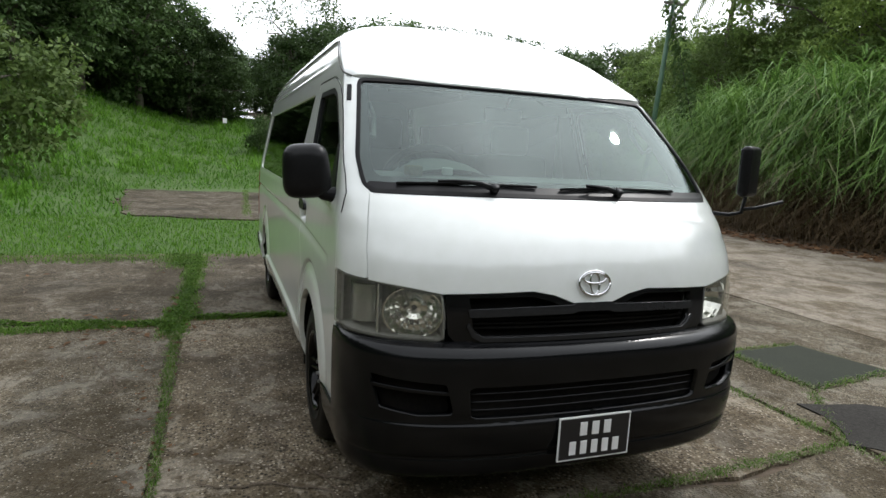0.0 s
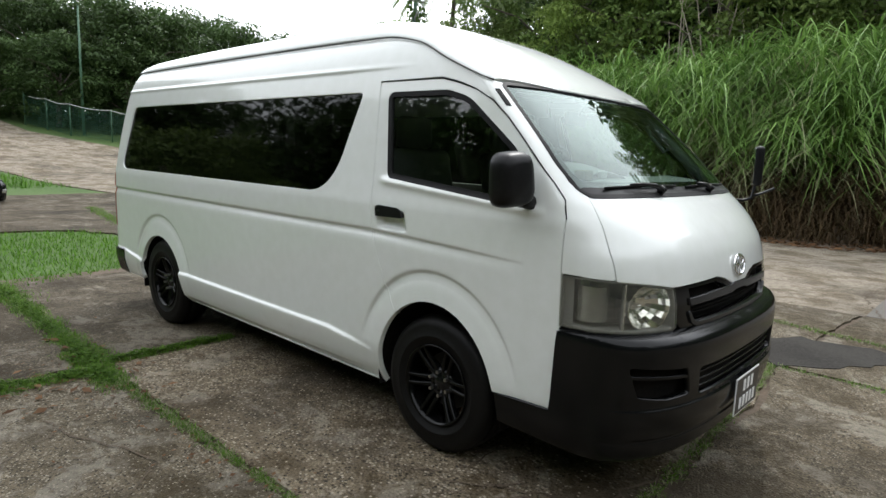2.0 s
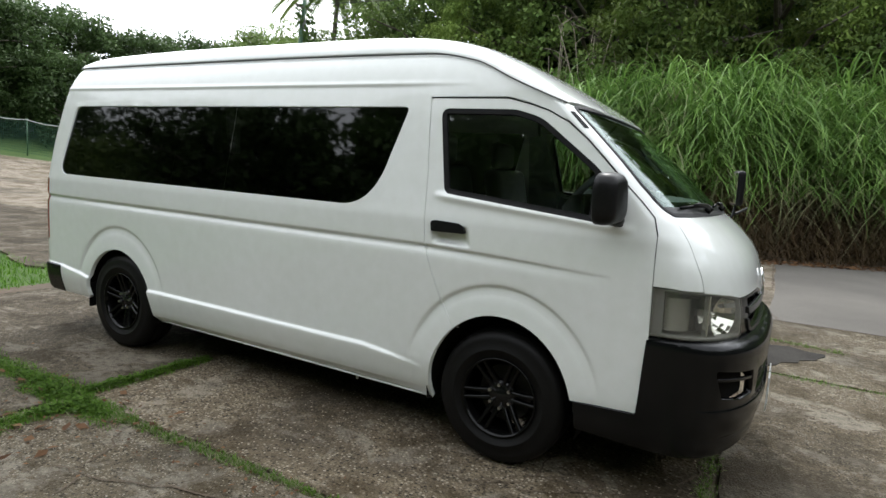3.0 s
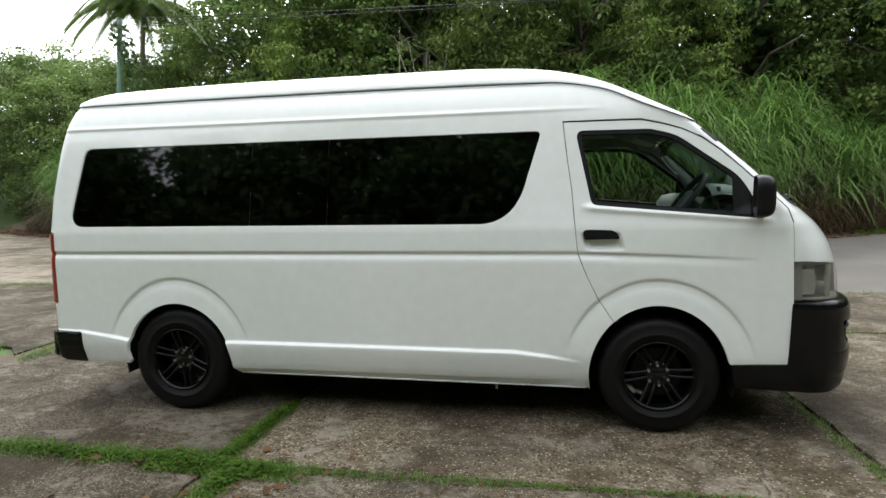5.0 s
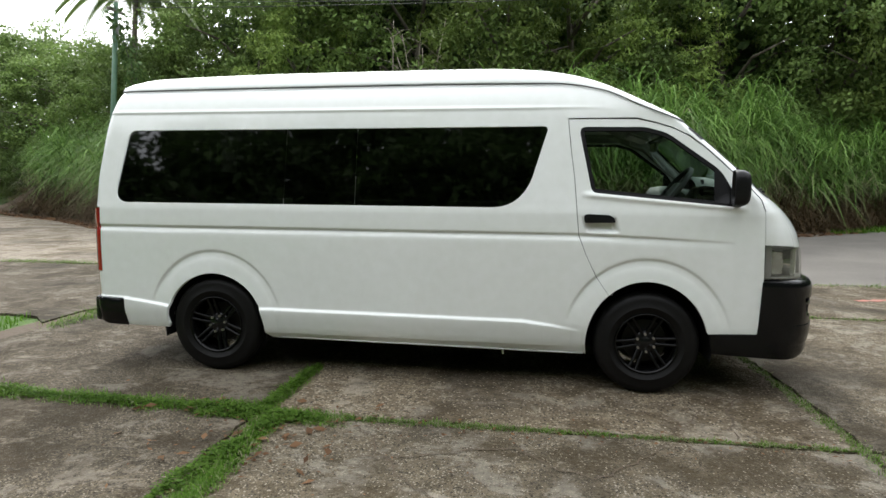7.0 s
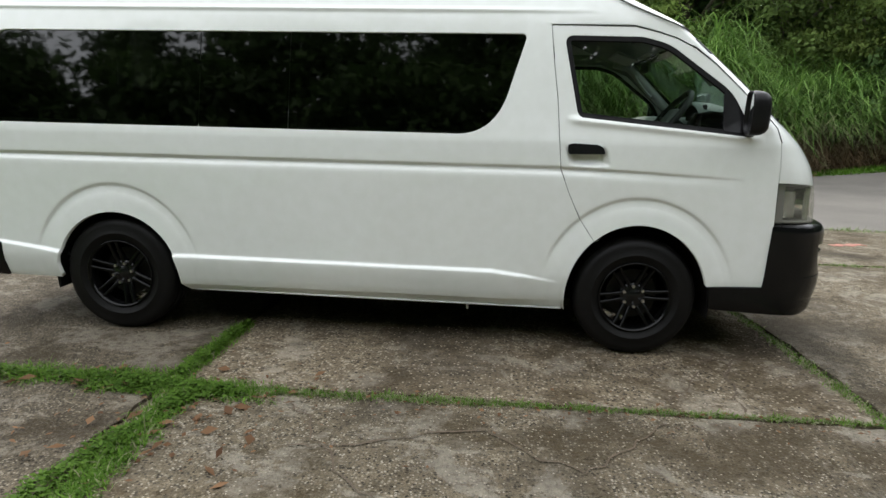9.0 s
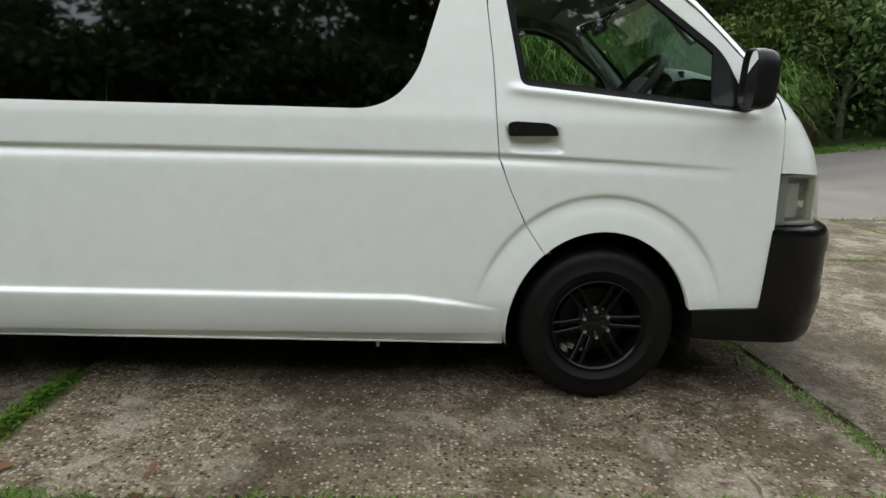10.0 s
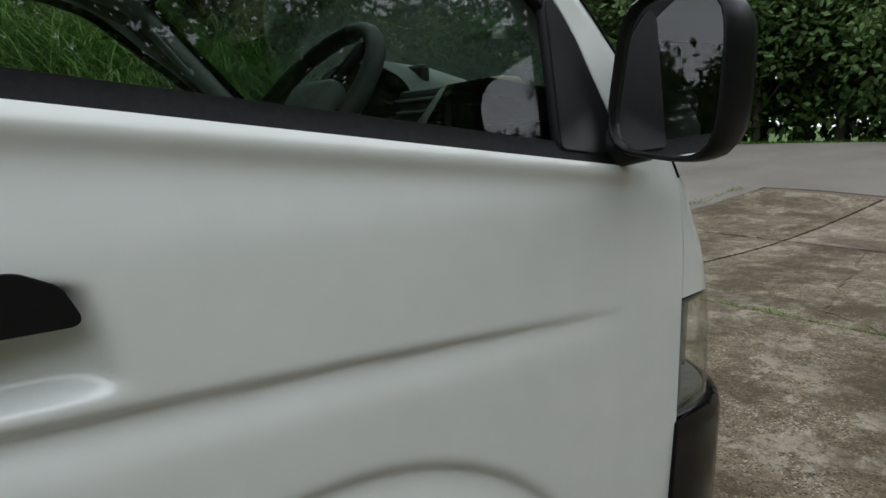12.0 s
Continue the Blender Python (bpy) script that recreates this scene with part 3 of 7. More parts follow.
def crack(points, width, seed, name="crack", mat=SOIL, lift=0.0065, sway=0.03):
    """A jagged ribbon with ragged sides: an open crack, or moss that fills a joint."""
    r = random.Random(seed)
    pts = [np.array((p[0] + r.uniform(-sway, sway), p[1] + r.uniform(-sway, sway))) for p in dense(points, 0.07)]
    verts, faces = [], []
    for i, p in enumerate(pts):
        d = pts[min(i + 1, len(pts) - 1)] - pts[max(i - 1, 0)]
        n = np.array((-d[1], d[0])) / (np.linalg.norm(d) + 1e-9)
        w = width * r.uniform(0.35, 1.1) * (0.4 if i in (0, len(pts) - 1) else 1)
        for s in (-0.5, 0.5):
            q = p + n * s * w
            verts.append((q[0], q[1], float(height(q[0], q[1])) + lift))
    for i in range(len(pts) - 1):
        faces.append((2 * i, 2 * i + 1, 2 * i + 3, 2 * i + 2))
    ob = part(name, mesh_of(name, verts, faces, mat), mat)
    ob.parent = pavement
    return ob


crack([(2.36, -0.30), (2.25, -0.72), (2.02, -0.92), (1.90, -1.15), (1.84, -1.40), (1.80, -1.62)], 0.016, 1)
crack([(2.25, -0.72), (1.7, -1.05), (1.3, -1.15)], 0.009, 2)
crack([(2.36, 13.5), (2.42, 9.5), (2.48, 7.2), (2.30, 5.6), (2.50, 4.9), (2.80, 3.8), (3.2, 3.2)], 0.018, 3)
crack([(-0.3, -1.75), (0.1, -2.4), (0.9, -2.9), (1.2, -3.6)], 0.008, 4)
crack([(1.6, -1.75), (1.9, -2.3), (2.45, -2.7)], 0.008, 5)
crack([(-3.9, -2.9), (-2.6, -3.2), (-1.1, -2.8)], 0.010, 6)
crack([(-9.0, 5.6), (-6.0, 6.4), (-3.0, 6.0), (0.5, 6.9)], 0.02, 7)
crack([(4.2, 3.6), (6.2, 4.0), (9.5, 3.8), (13, 4.2)], 0.02, 8)
crack([(5.0, -1.7), (6.3, 0.3), (9.2, 1.0)], 0.02, 9)
crack([(1.45, -1.62), (1.75, -1.2), (1.95, -0.75)], 0.010, 12)
crack([(-0.2, -2.2), (0.6, -1.95), (1.0, -2.25), (1.45, -1.75)], 0.010, 13)
crack([(1.35, -1.35), (1.65, -0.95), (1.7, -0.45), (2.05, -0.2)], 0.010, 14)
crack([(1.62, 2.45), (1.85, 2.2), (2.24, 1.95)], 0.022, 29)
crack([(1.60, 3.52), (2.3, 3.05), (3.2, 3.08), (4.2, 3.30)], 0.022, 33)


# ---- the van ----
# Nose towards +x, wheels on z = 0. Side shape S(z), nose F(z), depth of the rounded nose corner D(z).
AXLE_FRONT, AXLE_REAR, HUB_Z, ARCH_Z = 1.43, -1.68, 0.347, 0.335
side_half = curve([0.22, 0.28, 0.36, 0.48, 0.75, 1.00, 1.20, 1.28, 1.40, 1.60, 1.80, 1.93, 2.02, 2.10, 2.16],
                  [0.850, 0.884, 0.914, 0.936, 0.941, 0.943, 0.938, 0.9245, 0.9035, 0.867, 0.829, 0.799, 0.765, 0.712, 0.640])
nose = curve([0.20, 0.60, 0.80, 0.90, 1.00, 1.08, 1.16, 1.23, 1.29, 1.335, 1.50, 1.65, 1.815, 2.0],
             [2.50, 2.53, 2.525, 2.520, 2.505, 2.485, 2.445, 2.385, 2.315, 2.252, 2.070, 1.895, 1.700, 1.48])
corner = curve([0.2, 1.15, 1.25, 1.34, 1.45, 1.81, 2.1], [0.38, 0.38, 0.32, 0.235, 0.19, 0.125, 0.10])
tail = curve([0.2, 0.7, 1.4, 1.8, 2.1, 2.2], [-2.645, -2.66, -2.66, -2.615, -2.54, -2.50])
POWER = 2.5


def bell(d, width):
    return np.exp(-(d / width) ** 2)


def relief(x, z):
    """How far the pressings stand out of the plain side: belt groove, wheel-arch lips, sill ledge, roof-side swage."""
    out = np.zeros_like(x)
    belt = np.interp(x, [-2.7, 0.97, 1.45, 1.93], [1.076, 1.069, 1.052, 1.030])
    fade = np.clip((1.95 - x) / 0.9, 0, 1) ** 0.7
    d = z - belt
    out -= 0.014 * fade * np.where(d > 0, bell(d, 0.0095), bell(d, 0.028))
    for ax, top, rx, ry in ((AXLE_FRONT - 0.01, 0.335, 0.530, 0.572), (AXLE_REAR + 0.01, 0.335, 0.520, 0.560)):
        q = np.sqrt(((x - ax) / rx) ** 2 + ((z - top) / ry) ** 2)
        r = (q - 1) * 0.55
        strength = np.clip((z - 0.46) / 0.22, 0, 1)
        out -= 0.010 * strength * np.where(r > 0, bell(r, 0.013), bell(r, 0.040))
        out += 0.012 * np.clip(1 - (q - 0.72) / 0.22, 0, 1) * (q < 1)
    ledge = np.interp(x, [-2.7, -2.40, -2.02, -1.28, 0.60, 0.80, 0.98], [0.538, 0.534, 0.484, 0.490, 0.478, 0.455, 0.424])
    span = np.clip((1.0 - x) / 0.25, 0, 1)
    d = z - ledge
    out += 0.020 * span * 0.5 * (1 - np.tanh(d / 0.007)) * np.clip((z - 0.26) / 0.05, 0, 1)
    swage = z - (1.926 - 0.003 * x)
    out += 0.007 * np.clip((1.15 - x) / 0.6, 0, 1) * bell(swage, 0.012)
    # hollow behind the door handle
    out -= 0.030 * np.exp(-(((x - 1.113 + 0.25 * (z - 1.127)) / 0.098) ** 8)) * np.exp(-(((z - 1.140) / 0.046) ** 8))
    # rolled shoulder under the door window
    low = np.interp(x, [1.0, 1.95], [1.338, 1.258])
    out += 0.012 * bell(z - low, 0.020) * np.clip((x - 0.98) / 0.08, 0, 1) * np.clip((2.03 - x) / 0.08, 0, 1)
    return out


def van_side(x, z):
    """The flank as a field over (x, z), with the corners towards nose and tail."""
    x, z = np.asarray(x, float), np.asarray(z, float)
    s = side_half(z)
    b = np.clip((x - (nose(z) - corner(z))) / corner(z), 0, 0.985)
    y = s * (1 - b ** POWER) ** (1 / POWER)
    t = np.clip(((tail(z) + 0.09) - x) / 0.09, 0, 0.97)
    y = y - 0.11 * (1 - (1 - t ** 2.6) ** (1 / 2.6))
    return x, -(y + relief(x, z)), z


def van_plain(x, z):
    """The flank without its pressings."""
    x, z = np.asarray(x, float), np.asarray(z, float)
    return x, -(side_half(z) + 0 * x), z


def van_glass(x, z):
    """The even curve of the side glass."""
    x, z = np.asarray(x, float), np.asarray(z, float)
    s = 0.9285 - 0.183 * (z - 1.26) - 0.012 * (z - 1.26) ** 2
    b = np.clip((x - (nose(z) - corner(z))) / corner(z), 0, 0.985)
    return x, -(s * (1 - b ** POWER) ** (1 / POWER)), z


def van_nose(y, z):
    """The nose as a field over (y, z)."""
    y, z = np.asarray(y, float), np.asarray(z, float)
    a = np.clip(np.abs(y) / side_half(z), 0, 0.997)
    return nose(z) - corner(z) * (1 - (1 - a ** POWER) ** (1 / POWER)), y, z


def van_wrap(u, z):
    """Flank and nose in one: u below 0 runs back along the flank, above 0 it is the angle round the corner."""
    u, z = np.asarray(u, float), np.asarray(z, float)
    s, d = side_half(z), corner(z)
    xc = nose(z) - d
    phi = np.clip(u, 0, math.pi / 2)
    c, sn = np.cos(phi), np.sin(phi)
    r = (c ** POWER + sn ** POWER) ** (-1 / POWER)
    return np.where(u < 0, xc + u * 0.38, xc + d * sn * r), -s * c * r, z


def wrap_x(x, z):
    xc, d = float(nose(z) - corner(z)), float(corner(z))
    if x <= xc:
        return ((x - xc) / 0.38, z)
    b = min(0.999, (x - xc) / d)
    return (math.atan2(b, (1 - b ** POWER) ** (1 / POWER)), z)


def wrap_y(y, z):
    a = min(0.9999, abs(y) / float(side_half(z)))
    return (math.atan2((1 - a ** POWER) ** (1 / POWER), a), z)


def arch(ax, rx, ry, a0, a1, n=28):
    return [(ax + rx * math.cos(radians(a0 + (a1 - a0) * k / n)), ARCH_Z + ry * math.sin(radians(a0 + (a1 - a0) * k / n))) for k in range(n + 1)]


van = thing("van", (0, 0, 0), "white high-roof passenger van with black bumpers, parked on concrete", "van")

# outlines in (x, z)
gap_line = [(0.886, 1.842), (0.905, 1.66), (0.935, 1.44), (0.955, 1.20), (0.968, 1.07), (1.016, 0.945), (1.085, 0.80), (1.172, 0.672)]
sweep = [((1 - t) ** 2 * 0.676 + 2 * t * (1 - t) * 0.612 + t * t * 0.385, (1 - t) ** 2 * 1.520 + 2 * t * (1 - t) * 1.250 + t * t * 1.247, 0.002) for t in np.linspace(0, 1, 16)]
side_window = rounded([(-2.470, 1.258, 0.10), (-2.378, 1.797, 0.07), (0.760, 1.797, 0.03)] + sweep)
door_window = rounded([(0.955, 1.790, 0.045), (1.047, 1.352, 0.05), (1.985, 1.262, 0.02), (1.855, 1.500, 0.3), (1.520, 1.748, 0.30), (1.38, 1.785, 0.2)])
gutter = curve([-2.58, -2.45, -0.8, 0.8, 1.10, 1.35, 1.62, 1.66], [2.088, 2.098, 2.102, 2.088, 2.038, 1.928, 1.818, 1.803])
arch_rear = arch(AXLE_REAR + 0.01, 0.392, 0.405, -4, 171)
arch_front = arch(AXLE_FRONT - 0.006, 0.396, 0.437, 14, 192)

side_outline = dense([(-2.405, 0.322)] + [(-2.045, 0.318)] + arch_rear[::-1] + [(-1.245, 0.272), (1.030, 0.258)]
                     + [p for p in arch_front[::-1] if p[0] < 1.162] + [gap_line[-1]], 0.025)
side_outline += dense([(x - 0.0032, z) for x, z in gap_line[::-1]], 0.025)
side_outline += dense([(0.881, 1.850), (1.33, 1.850), (1.45, 1.82), (1.55, 1.785), (1.640, 1.738)], 0.02)
side_outline += dense([(x, float(gutter(x))) for x in np.linspace(1.655, -2.50, 120)], 0.03)
side_outline += dense([(-2.52, 2.085), (-2.575, 1.80), (-2.612, 1.45), (-2.612, 1.225), (-2.585, 1.218), (-2.585, 0.728), (-2.612, 0.72), (-2.605, 0.54), (-2.41, 0.534)], 0.03)
door_outline = dense([(x + 0.0032, z) for x, z in gap_line], 0.025)
door_outline += dense([p for p in arch_front[::-1] if p[0] > 1.185 and p[1] > 0.43] + [(1.812, 0.437), (2.112, 0.448), (2.128, 0.80), (2.122, 1.02), (2.118, 1.24), (2.095, 1.315), (2.035, 1.380),
                       (1.957, 1.450), (1.857, 1.549), (1.757, 1.644), (1.656, 1.722), (1.552, 1.775), (1.448, 1.808), (1.33, 1.836), (0.93, 1.840)], 0.02)


side_outline, door_outline = clean(side_outline), clean(door_outline)


for flip in (False, True):
    net = (0.012, 0.009) if not flip else (0.08, 0.05)
    flank = skin("side_panel", [side_outline, side_window], van_side, PAINT, van, step=net, flip=flip, flange=0.03, label="white side panel with pressed belt line")
    door = skin("front_door", [door_outline, door_window], van_side, PAINT, van, step=net if flip else (0.011, 0.0065), flip=flip, flange=0.03, label="white front door")
    # tinted panes in a dark band
    xs = [-2.55, -1.118, -0.585, 0.9]
    for x0, x1 in zip(xs, xs[1:]):
        l = np.array(shrink(side_window, 0.002))
        cut = [p for p in dense([tuple(q) for q in l], 0.02, closed=True)]
        lo, hi = x0 + 0.003, x1 - 0.003
        cell = clean([np.array((min(max(p[0], lo), hi), p[1])) for p in cut], 0.003)
        skin("window_pane", [cell], van_glass, PRIVACY_GLASS, flank, step=(0.12, 0.08), flip=flip, flange=0.004, lift=-0.009, label="dark tinted window pane").visible_shadow = False
    skin("weatherstrip", [shrink(door_window, 0.001), shrink(door_window, 0.026)], van_side, RUBBER, door, step=(0.03, 0.03), flip=flip, flange=0.02, lift=-0.002, label="black rubber window seal")
    pane = [p for p in shrink(door_window, 0.022)]
    skin("door_glass", [pane], van_glass, DOOR_GLASS, door, step=(0.1, 0.08), flip=flip, flange=0.0, lift=-0.014, label="clear door window").visible_shadow = False
    tri = rounded([(1.815, 1.292, 0.01), (1.962, 1.279, 0.01), (1.872, 1.452, 0.02), (1.815, 1.525, 0.02)])
    skin("mirror_triangle", [tri], van_side, TRIM_BLACK, door, step=(0.05, 0.05), flip=flip, flange=0.02, lift=0.004)

# dark lining behind the gaps
for flip in (False, True):
    strip = [(x - 0.03, z) for x, z in gap_line] + [(x + 0.03, z) for x, z in gap_line[::-1]]
    skin("seam_lining", [clean(dense(strip, 0.05, closed=True))], van_side, SEAM, van, step=(0.05, 0.1), flip=flip, flange=0, lift=-0.014)
    strip = [(0.86, 1.80), (1.40, 1.80), (1.62, 1.71), (1.95, 1.42), (2.08, 1.28), (2.09, 0.84), (2.095, 0.46), (2.16, 0.46), (2.18, 0.84), (2.17, 1.26), (2.04, 1.44), (1.70, 1.77), (1.45, 1.87), (0.86, 1.88)]
    skin("seam_lining", [clean(dense(strip, 0.05, closed=True))], van_side, SEAM, van, step=(0.05, 0.05), flip=flip, flange=0, lift=-0.024)

# shut lines of the door along pillar and roof
shut = dense([(2.1225, 1.24), (2.0995, 1.316), (2.039, 1.381), (1.9615, 1.454), (1.8615, 1.553), (1.7615, 1.648), (1.660, 1.726), (1.555, 1.780), (1.45, 1.8125), (1.33, 1.843), (0.93, 1.846), (0.888, 1.843)], 0.03)
for s in (-1, 1):
    sx, sy, sz = van_side(np.array([p[0] for p in shut]), np.array([p[1] for p in shut]))
    part("door_seal", tube_bm([(float(x), -s * float(y) + s * 0.0015, float(z)) for x, y, z in zip(sx, sy, sz)], 0.0022, 5), RUBBER, van, smooth=True)

# corner panel with the windscreen pillar, lamp, bonnet
lamp_top = curve([-0.95, -0.86, -0.75, -0.61], [1.022, 1.014, 1.002, 0.978])
for flip in (False, True):
    edge = [wrap_x(x + 0.006, z) for x, z in dense([(2.122, 1.026), (2.118, 1.24), (2.095, 1.315), (2.035, 1.380), (1.960, 1.455), (1.860, 1.555), (1.760, 1.650), (1.660, 1.728), (1.632, 1.748)], 0.02)]
    screen_side = [wrap_y(y, z) for y, z in dense([(-0.776, 1.808), (-0.812, 1.63), (-0.846, 1.46), (-0.852, 1.385), (-0.838, 1.345), (-0.822, 1.328)], 0.02)]
    seam = [wrap_y(y, z) for y, z in dense([(-0.828, 1.315), (-0.846, 1.24), (-0.862, 1.12), (-0.862, 1.022)], 0.02)]
    bottom = [wrap_y(y, z) for y, z in dense([(-0.870, 1.018), (-0.895, 1.020), (-0.925, 1.023)], 0.02)]
    skin("corner_panel", [clean(edge + [wrap_x(1.612, 1.80)] + screen_side + seam + bottom)], van_wrap, PAINT, van, step=(0.03, 0.02), flip=flip, flange=0.02, label="white pillar and wing corner")
    # air slot on the pillar
    slot = [wrap_y(y, z) for y, z in ((-0.806, 1.775), (-0.822, 1.775), (-0.838, 1.70), (-0.822, 1.70))]
    skin("pillar_slot", [clean(dense(slot, 0.02, closed=True))], van_wrap, RUBBER, van, step=(0.05, 0.05), flip=flip, flange=0.01, lift=0.004)

bonnet = dense([(-0.822, 1.325), (0.822, 1.325), (0.841, 1.24), (0.857, 1.12), (0.857, 1.013), (0.72, 0.998), (0.61, 0.980), (0.45, 0.985), (0.26, 0.992), (0.17, 0.975), (0.09, 0.945), (0.0, 0.938),
                (-0.09, 0.945), (-0.17, 0.975), (-0.26, 0.992), (-0.45, 0.985), (-0.61, 0.980), (-0.72, 0.998), (-0.857, 1.013), (-0.857, 1.12), (-0.841, 1.24)], 0.02, closed=True)
skin("bonnet", [clean(bonnet)], van_nose, PAINT, van, step=(0.025, 0.015), flange=0.02, label="white sloping bonnet")

screen = rounded([(-0.838, 1.348, 0.05), (-0.846, 1.46, 0.2), (-0.770, 1.806, 0.04), (-0.40, 1.812, 0.5), (0.40, 1.812, 0.5), (0.770, 1.806, 0.04), (0.846, 1.46, 0.2), (0.838, 1.348, 0.05), (0.80, 1.330, 0.03), (-0.80, 1.330, 0.03)])
clear_part = rounded([(-0.790, 1.395, 0.05), (-0.800, 1.46, 0.1), (-0.735, 1.782, 0.05), (0.735, 1.782, 0.05), (0.800, 1.46, 0.1), (0.790, 1.395, 0.05)])
windscreen = skin("windscreen", [screen], van_nose, SCREEN_GLASS, van, step=(0.022, 0.016), flange=0.006, lift=-0.004, label="large raked windscreen")
windscreen.visible_shadow = False
skin("windscreen_border", [shrink(screen, 0.001), clear_part], van_nose, GLOSS_BLACK, van, step=(0.05, 0.03), flange=0.0, lift=-0.012, label="black windscreen border")
skin("windscreen_seal", [shrink(screen, -0.006), shrink(screen, 0.008)], van_nose, RUBBER, van, step=(0.05, 0.05), flange=0.012, lift=0.003)
cowl = rounded([(-0.82, 1.322, 0.02), (-0.83, 1.365, 0.02), (0.83, 1.365, 0.02), (0.82, 1.322, 0.02)])
skin("cowl", [cowl], van_nose, TRIM_BLACK, van, step=(0.05, 0.02), flange=0.02, lift=0.001, label="black plastic cowl under the windscreen")

# roof cap, over (x, y)
roof_top = curve([-2.62, -2.55, -2.46, -2.30, -1.0, 0.2, 0.6, 0.8, 1.0, 1.2, 1.45, 1.72, 1.80], [2.09, 2.165, 2.224, 2.256, 2.282, 2.280, 2.262, 2.236, 2.186, 2.106, 1.978, 1.814, 1.765])


def roof_half(x):
    z = np.maximum(gutter(x), 1.8)
    b = np.clip((x - (nose(z) - corner(z))) / corner(z), 0, 0.9)
    return side_half(z) * (1 - b ** POWER) ** (1 / POWER) + 0.004


def van_roof(x, y):
    x, y = np.asarray(x, float), np.asarray(y, float)
    a = np.clip(np.abs(y) / roof_half(x), 0, 0.9995)
    edge = gutter(x) + 0.001
    return x, y, edge + np.maximum(roof_top(x) - edge, 0) * (1 - a ** 3.2) ** (1 / 2.0)


roof_edge = [(x, -float(roof_half(x)) * 0.998) for x in np.linspace(-2.50, 1.62, 110)]
front_edge = [(1.716 - 0.092 * abs(y / 0.79) ** 3.0, y) for y in np.linspace(-0.775, 0.775, 50)]
rear_edge = [(-2.60 + 0.10 * abs(y / 0.70) ** 2.5, y) for y in np.linspace(0.69, -0.69, 40)]
roof_outline = clean(roof_edge + front_edge + [(x, -y) for x, y in roof_edge[::-1]] + rear_edge, 0.006)
roof = skin("roof", [roof_outline], van_roof, PAINT, van, step=(0.04, 0.03), flange=0.02, label="white raised roof cap", inward=(0, 0, 1.0))
# a thin dark tube draws the shadow line along the white gutter step
for s in (-1, 1):
    pts = [(x, s * (float(roof_half(x)) + 0.006), float(gutter(x)) + 0.004) for x in np.linspace(-2.50, 1.625, 90)]
    part("gutter_shade_line", tube_bm(pts, 0.0040, 6), GUTTER_SHADE, roof, "thin dark strip standing in for the shadow along the roof gutter", smooth=True)

for s in (-1, 1):
    part("sill_flange", tube_bm([(x, s * 0.882, 0.262 - 0.006 * x) for x in (-1.24, 0, 1.02)], 0.0055, 6), PAINT, van, smooth=True)

# tail: closed rear face, lamps and bumper ends
def van_tail(y, z):
    y, z = np.asarray(y, float), np.asarray(z, float)
    a = np.clip(np.abs(y) / side_half(z), 0, 1.0)
    return tail(z) + 0.05 * a ** 3 - 0.002, y, z


tailgate = rounded([(-0.93, 0.50, 0.02), (-0.70, 2.09, 0.05), (0.70, 2.09, 0.05), (0.93, 0.50, 0.02)], 0.05)
rear_hole = rounded([(-0.72, 1.28, 0.06), (-0.64, 1.80, 0.06), (0.64, 1.80, 0.06), (0.72, 1.28, 0.06)], 0.05)
gate = skin("tailgate", [tailgate, rear_hole], van_tail, PAINT, van, step=(0.08, 0.08), flange=0.03, label="white tailgate")
skin("window_pane", [shrink(rear_hole, 0.002)], van_tail, PRIVACY_GLASS, gate, step=(0.1, 0.1), flange=0.004, lift=-0.008).visible_shadow = False
for flip in (False, True):
    lamp = rounded([(-2.640, 0.735, 0.01), (-2.640, 1.212, 0.01), (-2.588, 1.212, 0.01), (-2.588, 0.735, 0.01)], 0.02)
    skin("tail_lamp", [lamp], van_side, RED_LENS, van, step=(0.02, 0.04), flip=flip, flange=0.03, lift=0.004, label="upright red tail lamp")
    cap = rounded([(-2.640, 0.365, 0.05), (-2.645, 0.528, 0.02), (-2.412, 0.528, 0.005), (-2.392, 0.318, 0.01), (-2.56, 0.325, 0.04)], 0.02)
    skin("rear_bumper_end", [cap], van_side, BLACK_PLASTIC, van, step=(0.03, 0.03), flip=flip, flange=0.03, lift=0.006, label="black rear bumper corner")
part("rear_bumper", box_bm((0.10, 1.78, 0.20), (-2.66, 0, 0.43), 0.03), BLACK_PLASTIC, van)


# ---- front bumper, grille, lamps ----
bumper_nose = curve([0.255, 0.275, 0.31, 0.36, 0.372, 0.384, 0.490, 0.506, 0.516, 0.56, 0.72, 0.756, 0.774, 0.788, 0.797, 0.810], [2.47, 2.525, 2.556, 2.566, 2.561, 2.573, 2.590, 2.589, 2.579, 2.582, 2.587, 2.583, 2.573, 2.556, 2.534, 2.44])
bumper_half = curve([0.255, 0.28, 0.33, 0.45, 0.75, 0.79, 0.810], [0.895, 0.918, 0.935, 0.945, 0.949, 0.944, 0.915])


def bumper_wrap(u, z):
    u, z = np.asarray(u, float), np.asarray(z, float)
    s, d = bumper_half(z), 0.45
    xc = 2.588 - d + 0 * z
    phi = np.clip(u, 0, math.pi / 2)
    c, sn = np.cos(phi), np.sin(phi)
    p = 2.9
    r = (c ** p + sn ** p) ** (-1 / p)
    return np.where(u < 0, xc + u * 0.38, xc + (bumper_nose(z) - xc) * sn * r), -s * c * r, z


def on_bumper(y, z):
    a = min(0.9999, abs(y) / float(bumper_half(z)))
    return (math.atan2((1 - a ** 2.9) ** (1 / 2.9), a), z)


